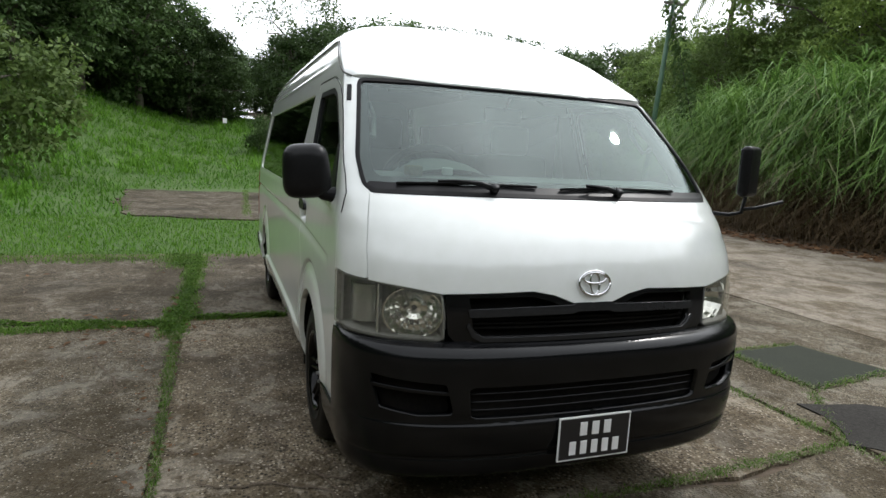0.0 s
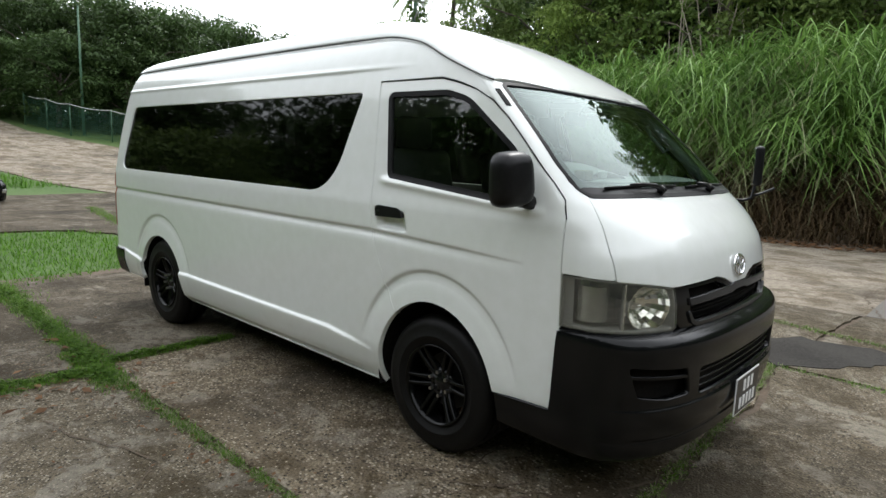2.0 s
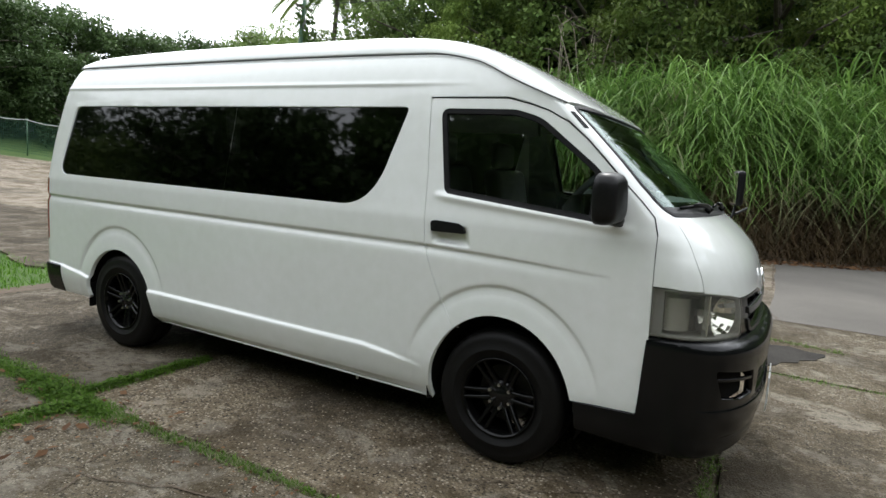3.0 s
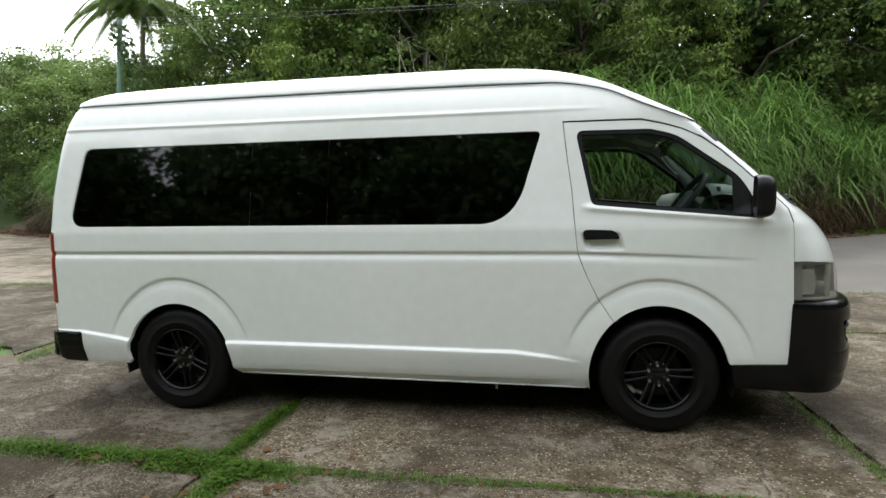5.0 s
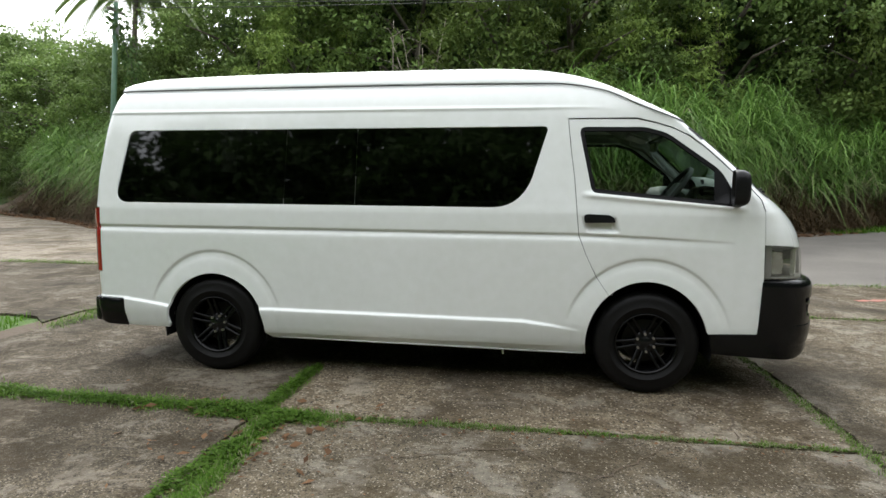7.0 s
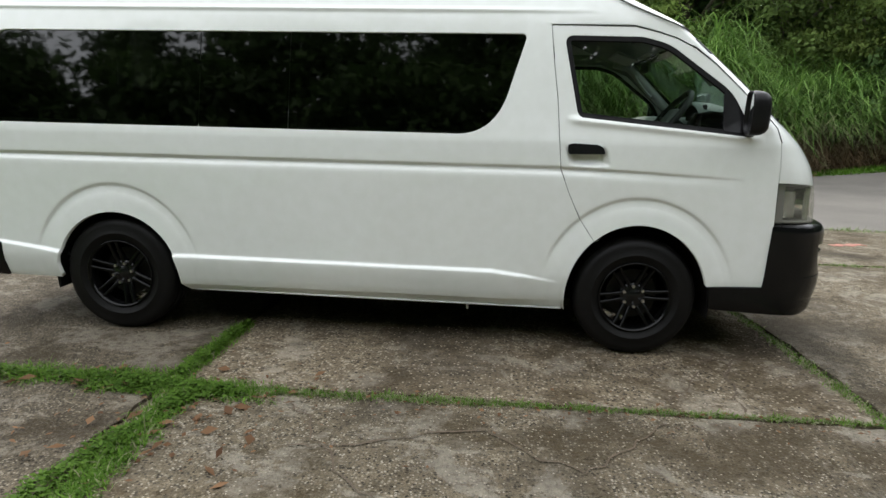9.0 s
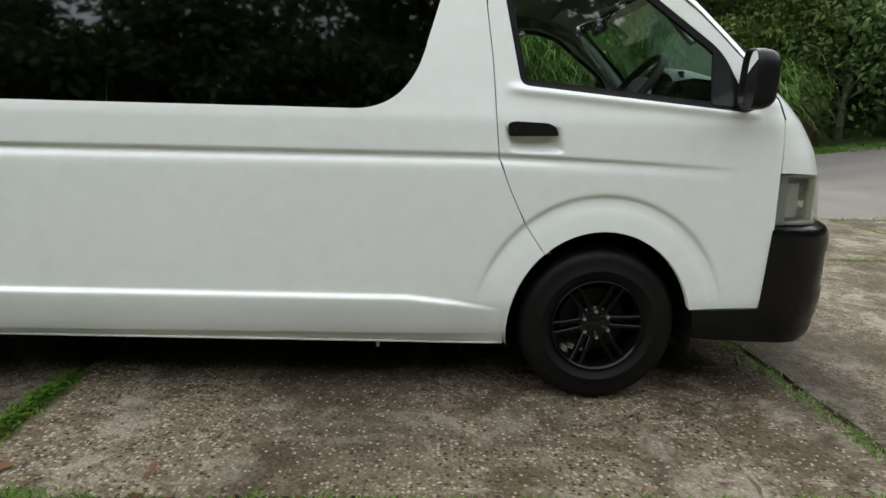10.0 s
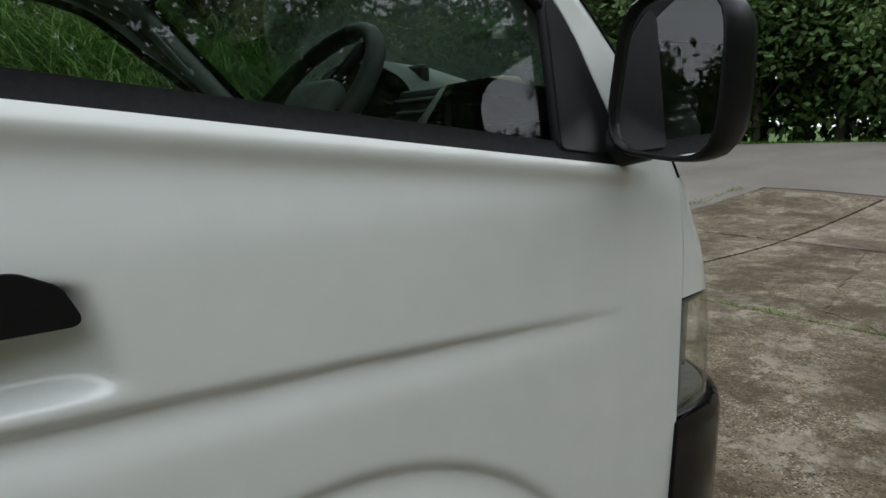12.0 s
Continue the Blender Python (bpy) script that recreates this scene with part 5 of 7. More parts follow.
ring = tube_bm([tilt_w @ Vector((0.195 * math.cos(2 * math.pi * k / 40), 0.195 * math.sin(2 * math.pi * k / 40), 0)) for k in range(41)], 0.018, 12)
part("steering_rim", ring, CABIN_DARK, steering, "dark steering wheel rim", smooth=True)
hub = box_bm((0.15, 0.16, 0.05), (0, 0, -0.01), 0.022, 3)
hub.transform(tilt_w)
part("steering_hub", hub, CABIN_GREY, steering, smooth=True)
for a in (90, 210, 330):
    part("steering_spoke", tube_bm([tilt_w @ Vector((0.06 * math.cos(radians(a)), 0.06 * math.sin(radians(a)), -0.01)), tilt_w @ Vector((0.19 * math.cos(radians(a)), 0.19 * math.sin(radians(a)), 0))], 0.013, 8), CABIN_DARK, steering, smooth=True)
part("steering_column", tube_bm([tilt_w @ Vector((0, 0, -0.02)), tilt_w @ Vector((0, 0, -0.30))], 0.04, 12), CABIN_DARK, steering, smooth=True)
for y in (-0.42, 0.46):
    seat = new("front_seat")
    seat.parent = van
    tagged(seat, "grey cloth front seat")
    part("seat_cushion", box_bm((0.50, 0.52, 0.16), (1.12, y, 0.86), 0.05, 3), CABIN_CLOTH, seat, smooth=True)
    part("backrest", box_bm((0.13, 0.50, 0.62), (0.82, y, 1.20), 0.05, 3, turn=Matrix.Rotation(radians(-12), 4, "Y")), CABIN_CLOTH, seat, smooth=True)
    part("headrest", box_bm((0.09, 0.26, 0.19), (0.74, y, 1.60), 0.04, 3), CABIN_CLOTH, seat, smooth=True)
for x in (0.02, -0.85, -1.72):
    seat = new("bench_seat")
    seat.parent = van
    tagged(seat, "grey cloth rear bench")
    part("seat_cushion", box_bm((0.45, 1.35, 0.15), (x, 0, 0.88), 0.05, 2), CABIN_CLOTH, seat, smooth=True)
    part("backrest", box_bm((0.12, 1.35, 0.60), (x - 0.26, 0, 1.20), 0.05, 2), CABIN_CLOTH, seat, smooth=True)
for s in (-1, 1):
    inner = rounded([(0.98, 0.86, 0.02), (1.055, 1.335, 0.02), (1.92, 1.262, 0.02), (2.05, 1.05, 0.02), (2.05, 0.86, 0.02)], 0.05)
    skin("door_card", [inner], van_side, CABIN_GREY, van, step=(0.1, 0.1), flange=0.0, lift=-0.045, flip=s > 0)
    part("pillar_trim", tube_bm([(2.02, s * 0.83, 1.37), (1.85, s * 0.80, 1.55), (1.63, s * 0.765, 1.765), (1.50, s * 0.74, 1.80)], 0.035, 10), CABIN_GREY, van, "grey pillar trim", smooth=True)
    part("grab_handle", tube_bm([(1.80, s * 0.765, 1.565), (1.79, s * 0.725, 1.545), (1.70, s * 0.705, 1.64), (1.665, s * 0.72, 1.695), (1.67, s * 0.75, 1.70)], 0.011, 8), CABIN_GREY, van, smooth=True)
    lining = rounded([(0.80, 0.62, 0.02), (0.80, 1.78, 0.02), (0.93, 1.78, 0.02), (1.03, 1.33, 0.02), (1.00, 0.62, 0.02)], 0.05)
    skin("pillar_lining", [lining], van_side, CABIN_GREY, van, step=(0.1, 0.1), flange=0.0, lift=-0.05, flip=s > 0)
part("inner_mirror", box_bm((0.03, 0.21, 0.07), (1.58, 0.0, 1.70), 0.015, 3), CABIN_DARK, van, smooth=True)
part("dash_box", box_bm((0.06, 0.07, 0.045), (2.00, -0.60, 1.410), 0.008), CARD, van, "small pale box on the dashboard")
part("dash_paper", box_bm((0.03, 0.045, 0.035), (2.01, -0.45, 1.412), 0.006), PLATE_WHITE, van, "crumpled white paper on the dashboard")
part("inner_mirror_stem", tube_bm([(1.60, 0, 1.72), (1.66, 0, 1.79)], 0.008, 8), CABIN_DARK, van, smooth=True)
for y in (-0.42, 0.42):
    part("sun_visor", box_bm((0.16, 0.38, 0.02), (1.50, y, 1.80), 0.008, turn=Matrix.Rotation(radians(20), 4, "Y")), CABIN_GREY, van)


# ---- plants ----
rng = np.random.default_rng(7)
LEAF_DARK = foliage("leaves_dark", (0.022, 0.048, 0.013), (0.080, 0.130, 0.038), island=0.35)
LEAF_MID = foliage("leaves_mid", (0.044, 0.088, 0.018), (0.185, 0.258, 0.072), island=0.35)
LEAF_LIGHT = foliage("leaves_light", (0.066, 0.118, 0.020), (0.235, 0.310, 0.078), island=0.35)
CANE = foliage("cane_grass", (0.024, 0.070, 0.011), (0.215, 0.350, 0.085), rough=0.5, spec=0.22)
STRAW = foliage("dry_cane", (0.15, 0.17, 0.08), (0.36, 0.36, 0.21))
DEAD = foliage("dead_grass", (0.030, 0.021, 0.012), (0.150, 0.105, 0.058), spec=0.15)
HILL_WEED = foliage("hill_weed", (0.046, 0.120, 0.012), (0.120, 0.235, 0.030), island=0.5, spec=0.06)
HILL_GRASS = foliage("hill_grass", (0.036, 0.104, 0.010), (0.105, 0.215, 0.026), island=0.45, spec=0.06)
BARK = material("bark", (0.06, 0.05, 0.04), 0.9, second=(0.15, 0.13, 0.10), scale=3, fine=30, bump=0.01, bump_scale=25)
LITTER = foliage("leaf_litter", (0.07, 0.035, 0.018), (0.22, 0.125, 0.065), rough=0.8, island=0.9)


def blades_mesh(name, base, lean, length, width, droop, mat, segments=3):
    """Grass blades as tapering bent strips. lean: unit vectors (n, 3); droop: how far the tip falls over."""
    n = len(base)
    out = np.column_stack([lean[:, 0], lean[:, 1], np.zeros(n)])
    out /= np.linalg.norm(out, axis=1)[:, None] + 1e-9
    across = np.column_stack([-out[:, 1], out[:, 0], np.zeros(n)])
    rows = []
    for k in range(segments + 1):
        t = k / segments
        centre = base + lean * (length * t)[:, None] + out * (length * droop * 0.55 * t * t)[:, None]
        centre[:, 2] -= length * droop * (t ** 2.6) * 0.75
        half_w = (width * (1 - t ** 1.6) * 0.5)[:, None]
        rows.append((centre - across * half_w, centre + across * half_w) if k < segments else (centre,))
    verts = np.concatenate([np.stack(r, axis=1) for r in rows], axis=1)  # n, 2*segments+1, 3
    per = 2 * segments + 1
    start = (np.arange(n) * per)[:, None]
    faces = []
    quads = np.concatenate([start + np.array([2 * k, 2 * k + 1, 2 * k + 3, 2 * k + 2]) for k in range(segments - 1)], axis=0) if segments > 1 else np.zeros((0, 4), int)
    tips = start + np.array([2 * segments - 2, 2 * segments - 1, 2 * segments])
    loops = np.concatenate([quads.ravel(), tips.ravel()])
    sizes = np.concatenate([np.full(len(quads), 4), np.full(len(tips), 3)])
    me = bpy.data.meshes.new(name)
    me.vertices.add(n * per)
    me.vertices.foreach_set("co", verts.reshape(-1))
    me.loops.add(len(loops))
    me.loops.foreach_set("vertex_index", loops.astype(np.int32))
    me.polygons.add(len(sizes))
    me.polygons.foreach_set("loop_start", np.concatenate([[0], np.cumsum(sizes)[:-1]]).astype(np.int32))
    me.update(calc_edges=True)
    me.validate()
    me.materials.append(mat)
    return me


def leaves_mesh(name, place, along, normal, length, width, mat, soft=None):
    """Leaves as four-cornered blades; soft gives the normals by which they take the light."""
    n = len(place)
    across = np.cross(along, normal)
    across /= np.linalg.norm(across, axis=1)[:, None] + 1e-9
    l, w = length[:, None], width[:, None] * 0.5
    verts = np.stack([place, place + along * l * 0.45 + across * w, place + along * l - normal * l * 0.12, place + along * l * 0.45 - across * w], axis=1)
    me = bpy.data.meshes.new(name)
    me.vertices.add(4 * n)
    me.vertices.foreach_set("co", verts.reshape(-1))
    me.loops.add(4 * n)
    me.loops.foreach_set("vertex_index", np.arange(4 * n, dtype=np.int32))
    me.polygons.add(n)
    me.polygons.foreach_set("loop_start", np.arange(0, 4 * n, 4, dtype=np.int32))
    me.update(calc_edges=True)
    me.validate()
    if soft is not None:
        me.normals_split_custom_set_from_vertices(np.repeat(soft, 4, axis=0).tolist())
    me.materials.append(mat)
    return me


def unit(v):
    return v / (np.linalg.norm(v, axis=1)[:, None] + 1e-9)


def clump_leaves(centres, radii, per, length, droop, seed, flat=0.75):
    r = np.random.default_rng(seed)
    c = np.repeat(centres, per, axis=0)
    rad = np.repeat(radii, per)[:, None]
    d = unit(r.normal(size=(len(c), 3)))
    d[:, 2] = np.abs(d[:, 2]) * np.where(r.random(len(c)) < 0.72, 1, -1)
    p = c + d * rad * (0.55 + 0.5 * r.random((len(c), 1))) * np.array([1, 1, flat])
    along = unit(d * 0.8 + r.normal(size=d.shape) * 0.6 + np.array([0, 0, -droop]))
    normal = unit(d + r.normal(size=d.shape) * 0.45 + np.array([0, 0, 0.7]))
    l = length * (0.6 + 0.8 * r.random(len(c)))
    return p, along, normal, l, unit(d + 0.5 * normal + np.array([0, 0, 0.25]))


def tree(name, place, tall, spread, leaf_mat, seed, label, leaf=0.26, clumps=60, per=130, bare=0.28, droop=0.25, group="trees round the yard", narrow=0.42, clump=1.0, flat=0.75):
    """A tapered trunk with limbs, and a crown of leaf clumps with gaps."""
    r = np.random.default_rng(seed)
    ob = thing(name, (0, 0, 0), label, "tree", group)
    trunk_top = tall * 0.62
    bend = r.normal(size=2) * tall * 0.03
    pts = [(bend[0] * t * t, bend[1] * t * t, trunk_top * t - 0.3 * (t == 0)) for t in np.linspace(0, 1, 6)]
    r0 = 0.018 * tall + 0.05
    wood = tube_bm(pts, r0, 8, taper=[r0 * 1.25, r0, r0 * 0.85, r0 * 0.7, r0 * 0.5, r0 * 0.3])
    centres, radii = [], []
    limbs = 9
    for k in range(limbs):
        a = 2 * math.pi * (k + r.random() * 0.7) / limbs * 2
        t = 0.35 + 0.6 * k / limbs
        root = Vector(pts[0]).lerp(Vector(pts[-1]), t)
        reach = spread * (0.55 + 0.45 * r.random()) * (1 - 0.35 * abs(t - 0.55))
        tip = root + Vector((math.cos(a) * reach, math.sin(a) * reach, tall * (0.12 + 0.16 * r.random())))
        midp = root.lerp(tip, 0.5) + Vector((0, 0, 0.06 * tall))
        tube_bm([root, midp, tip], 0.1, 5, bm=wood, taper=[r0 * 0.42, r0 * 0.26, r0 * 0.08])
    part("trunk", wood, BARK, ob, "grey-brown trunk and limbs", smooth=True)
    for k in range(clumps):
        a = r.random() * 2 * math.pi
        h = bare + (1 - bare) * r.random() ** 0.8
        env = math.sin(math.pi * min(0.98, max(0.06, (h - bare * 0.6) / (1.08 - bare * 0.6)))) ** 0.6
        rr = spread * env * (0.45 + 0.55 * math.sqrt(r.random())) * (1 + 0.2 * math.sin(3 * a + seed))
        centres.append((rr * math.cos(a) + bend[0] * h, rr * math.sin(a) + bend[1] * h, tall * h * (0.92 + 0.12 * r.random())))
        radii.append(spread * (0.20 + 0.16 * r.random()) * clump)
    p, along, normal, l, soft = clump_leaves(np.array(centres), np.array(radii), per, leaf, droop, seed, flat)
    part("crown", leaves_mesh("crown", p, along, normal, l, l * narrow, leaf_mat, soft), leaf_mat, ob, "leafy crown")
    ob.matrix_basis = Matrix.Translation(place)
    return ob


def at_ground(x, y, dz=-0.1):
    return (x, y, float(height(x, y)) + dz)


def plant(ob, x, y, size=1.0, turn=0.0, dz=-0.1, wide=1.0):
    c = copy_thing(ob, Matrix.Identity(4))
    c.matrix_basis = Matrix.Translation(at_ground(x, y, dz)) @ Matrix.Rotation(radians(turn), 4, "Z") @ Matrix.Diagonal((size * wide, size * wide, size, 1))
    return c


broad = tree("tree", at_ground(-4.4, 19.2), 9.4, 4.4, LEAF_MID, 11, "tall broad-leaved tree behind the bank grass", clumps=190, per=118, bare=0.02, leaf=0.18, narrow=0.55, clump=0.62, flat=0.6)
light = tree("tree", at_ground(-1.2, 18.4), 7.6, 3.4, LEAF_LIGHT, 13, "light-green feathery tree above the bank", clumps=150, per=120, leaf=0.18, bare=0.03, narrow=0.36, droop=0.5, clump=0.66, flat=0.5)
dark = tree("tree", at_ground(-44.5, -11.3), 14.0, 5.2, LEAF_DARK, 12, "large dark-leaved tree on the hill", clumps=110, per=110, leaf=0.38, narrow=0.5, bare=0.03, droop=0.8, clump=0.85)
dark.matrix_basis = dark.matrix_basis @ Matrix.Diagonal((1.1, 1.1, 0.83, 1))
far = tree("tree", at_ground(32, -30), 13.0, 4.6, LEAF_DARK, 19, "dark-leaved tree across the yard", clumps=70, per=72, leaf=0.52, bare=0.03, narrow=0.6)
umbrella = tree("tree", at_ground(-52, 5.0), 11.5, 4.2, LEAF_DARK, 14, "spreading tree with an open crown", clumps=30, per=110, bare=0.62, droop=0.1, leaf=0.3)
bush = tree("bush", at_ground(-16.5, -8.2), 4.6, 2.6, LEAF_MID, 15, "dense broad-leaved bush at the edge of the grass", clumps=62, per=145, leaf=0.20, bare=0.0, group="bushes", narrow=0.5)
tagged(bush, category="bush")
shrub = tree("bush", at_ground(-2.0, -18.0), 4.6, 2.6, LEAF_DARK, 18, "dense dark-leaved bush at the edge of the yard", clumps=60, per=60, leaf=0.24, bare=0.0, group="bushes", narrow=0.55)
tagged(shrub, category="bush")
hedge = tree("bush", at_ground(-30.5, 1.1), 1.9, 1.15, LEAF_DARK, 16, "creeper-covered bush by the road", clumps=50, per=130, leaf=0.13, bare=0.0, group="bushes")
tagged(hedge, category="bush")

place_rng = random.Random(5)
# the wall of trees above the bank: a front row, then a dark one that closes its gaps
for x, y, s, k in ((-15.2, 22.0, 0.70, 0), (-13.0, 18.6, 0.62, 1), (-14.4, 16.9, 0.50, 0), (-11.0, 19.5, 0.95, 0), (-8.2, 18.2, 0.75, 1), (-7.6, 20.8, 1.05, 0), (1.8, 19.2, 1.0, 0), (5.2, 19.0, 0.85, 1), (7.6, 21.0, 1.05, 0), (11.4, 21.6, 1.0, 0), (12.8, 20.2, 0.9, 1), (16.0, 22.5, 1.05, 0), (20.5, 23.0, 1.1, 0)):
    plant((broad, light)[k], x, y, s * place_rng.uniform(0.95, 1.05), place_rng.uniform(0, 360))
for x, y, s in ((-16.5, 26.5, 0.66), (-11.5, 24.5, 0.80), (-8.4, 25.5, 0.86), (-5.0, 24.5, 0.84), (-1.4, 24.0, 0.86), (2.4, 24.5, 0.84), (6.0, 25.0, 0.86), (9.6, 25.5, 0.86), (13.5, 26.0, 0.9), (17.5, 27.0, 0.95), (-8.0, 30.0, 1.0), (-2.5, 29.5, 1.0), (4.0, 30.0, 1.0), (10.5, 31.0, 1.05), (22.0, 28.0, 1.0)):
    plant(far, x, y, s, place_rng.uniform(0, 360), wide=1.25)
for x, y, s in ((-12.5, 17.6, 0.5), (-9.6, 16.8, 0.55), (-6.2, 16.4, 0.5), (-2.8, 16.8, 0.62), (0.6, 16.8, 0.55), (3.6, 18.0, 0.62), (7.0, 19.4, 0.6), (10.2, 20.4, 0.75), (13.4, 20.4, 0.85), (15.4, 19.6, 0.95), (17.2, 18.8, 1.0)):
    plant(bush, x, y, s, place_rng.uniform(0, 360))
# the hill and the road's far end: tall trees to the south, lower ones to the north
for x, y, s in ((-38.1, -13.0, 0.78), (-38.9, -9.2, 0.72), (-47.1, -8.1, 0.78), (-41.3, -6.2, 0.60), (-47.4, -4.7, 0.51), (-42.5, -3.2, 0.45), (-47.5, -1.6, 0.38), (-43.5, -1.0, 0.29), (-34.5, -11.4, 0.55), (-55.5, -4.4, 0.50), (-60.0, 2.2, 0.20), (-52.0, -14.0, 0.9)):
    plant(dark, x, y, 1.02 * s, place_rng.uniform(0, 360), wide=1.35)
for x, y, s in ((-57.5, 5.6, 0.48), (-49.4, 6.2, 0.47), (-52.9, 8.8, 0.55), (-44.0, 8.6, 0.47), (-48.9, 12.7, 0.57), (-41.6, 12.1, 0.49), (-47.7, 16.6, 0.53), (-51.4, 20.9, 0.50), (-41.0, 5.6, 0.31), (-38.4, 8.6, 0.34), (-36.4, 11.9, 0.35), (-37.9, 13.6, 0.51)):
    plant(dark, x, y, 1.06 * s, place_rng.uniform(0, 360), wide=1.4)
for x, y, s in ((-42.6, 17.0, 0.48), (-43.5, 19.9, 0.53), (-39.1, 19.7, 0.50), (-43.9, 25.3, 0.47), (-38.4, 24.7, 0.47), (-43.4, 31.4, 0.50), (-39.0, 32.1, 0.50), (-40.4, 38.0, 0.56), (-35.0, 17.0, 0.34), (-34.0, 21.0, 0.36)):
    plant(dark, x, y, 1.06 * s, place_rng.uniform(0, 360), wide=1.4)
for x, y, s in ((-26.7, 24.2, 0.80), (-23.0, 23.0, 0.75), (-29.5, 29.0, 0.98), (-19.8, 22.0, 0.60), (-17.4, 20.4, 0.60)):
    plant(broad, x, y, s, place_rng.uniform(0, 360), wide=1.2)
plant(umbrella, -66, 19, 0.95, 70)
for x, y, s in ((-34, 23, 1.0), (-31, 21, 0.8), (-44, -6.5, 0.5), (-44, -5.2, 0.55), (-44.5, -4, 0.5), (-44, -2.8, 0.5), (-45, -1.6, 0.45), (-38, 14, 0.8), (-33, 16.5, 0.9), (-36, 18, 1.0), (-36, 13.5, 0.6), (-40, 9.8, 0.6), (-43, 7.4, 0.6), (-47, 7.2, 0.6)):
    plant(shrub, x, y, s, place_rng.uniform(0, 360), -0.4)
for x, y, s in ((-17.5, -11.5, 0.8), (-24.5, 21.5, 0.6), (-28, 19.5, 0.55), (-22.0, 20.6, 0.40)):
    plant(bush, x, y, s, place_rng.uniform(0, 360))
for x, y, s in ((-58, 0.5, 1.15), (-60, 3.2, 1.2), (-56, 4.8, 1.2), (-62, -2.2, 1.2), (-52, 2.9, 0.8), (-49, 3.6, 0.8), (-46, 4.2, 0.75), (-53.5, 6.8, 1.2), (-48, 9.5, 1.2), (-44, 11.0, 1.2), (-40.5, 14.2, 1.2), (-39, 17.0, 1.2), (-64, 6.0, 1.5)):
    plant(shrub, x, y, s, place_rng.uniform(0, 360))
for k in range(11):
    plant(shrub, -42.5 + place_rng.uniform(-2, 1.5), -22 + 1.75 * k, place_rng.uniform(0.7, 1.0), place_rng.uniform(0, 360))
# trees across the yard, seen in the panes
for x, y, s in ((-30, -24, 0.9), (-22, -21, 0.85), (-14, -22, 0.9), (-7, -20.5, 0.82), (0, -22, 0.9), (7, -21, 0.85), (14, -23, 0.95), (21, -22, 0.9), (29, -24, 1.0), (26, -17, 0.9), (25, -12, 0.9), (27, -7, 0.95), (26, -2, 0.9), (28, 1.0, 0.95), (36, -18, 1.0), (34, -10, 1.1), (34, -3, 1.1)):
    plant(far, x, y, s * (0.95 if x > -12 else 0.76 if x > -23 else 0.48), place_rng.uniform(0, 360))
for x, y, s in ((23.6, 0.5, 1.2), (23.4, 3.2, 1.25), (23.0, 5.8, 1.2), (22.2, 8.2, 1.25), (20.9, 10.4, 1.2), (19.3, 12.3, 1.25), (17.4, 14.0, 1.15), (15.3, 15.6, 1.1), (13.2, 16.4, 1.0), (25.5, 2.0, 1.6), (25.2, 6.5, 1.6), (23.6, 10.5, 1.6), (21.2, 13.6, 1.6), (18.4, 16.4, 1.5)):
    plant(shrub, x + 1.3, y + 0.9, s, place_rng.uniform(0, 360))
for x, y, s in ((28, 4.5, 0.9), (27, 9, 0.95), (25, 13, 0.95), (22, 16.5, 0.95), (31, 7, 1.1), (30, 12, 1.1), (27, 17, 1.1)):
    plant(far, x, y, s, place_rng.uniform(0, 360))
for x, y, s in ((-34, -28, 1.0), (-26, -26.5, 1.0), (-18, -27, 1.05), (-10.5, -26, 1.0), (-3.5, -27, 1.05), (3.5, -26, 1.0), (10.5, -27, 1.05), (17.5, -27.5, 1.0), (25, -29, 1.05), (-30, -20.5, 0.7), (-18, -19.5, 0.7), (-10.5, -19, 0.7), (-3.5, -19.5, 0.7), (3.5, -19, 0.7), (10.5, -19.5, 0.7)):
    plant(far, x, y, s * (0.98 if x > -12 else 0.76 if x > -23 else 0.46), place_rng.uniform(0, 360))
for y in range(-18, 4, 3):
    plant(shrub, 22.5 + place_rng.uniform(-1, 1), y, 0.9, place_rng.uniform(0, 360))
for x in range(-30, 34, 4):
    plant(shrub, x + place_rng.uniform(-1, 1), -18.5 + place_rng.uniform(-1, 1), 1.75 if x > -23 else 1.05, place_rng.uniform(0, 360))

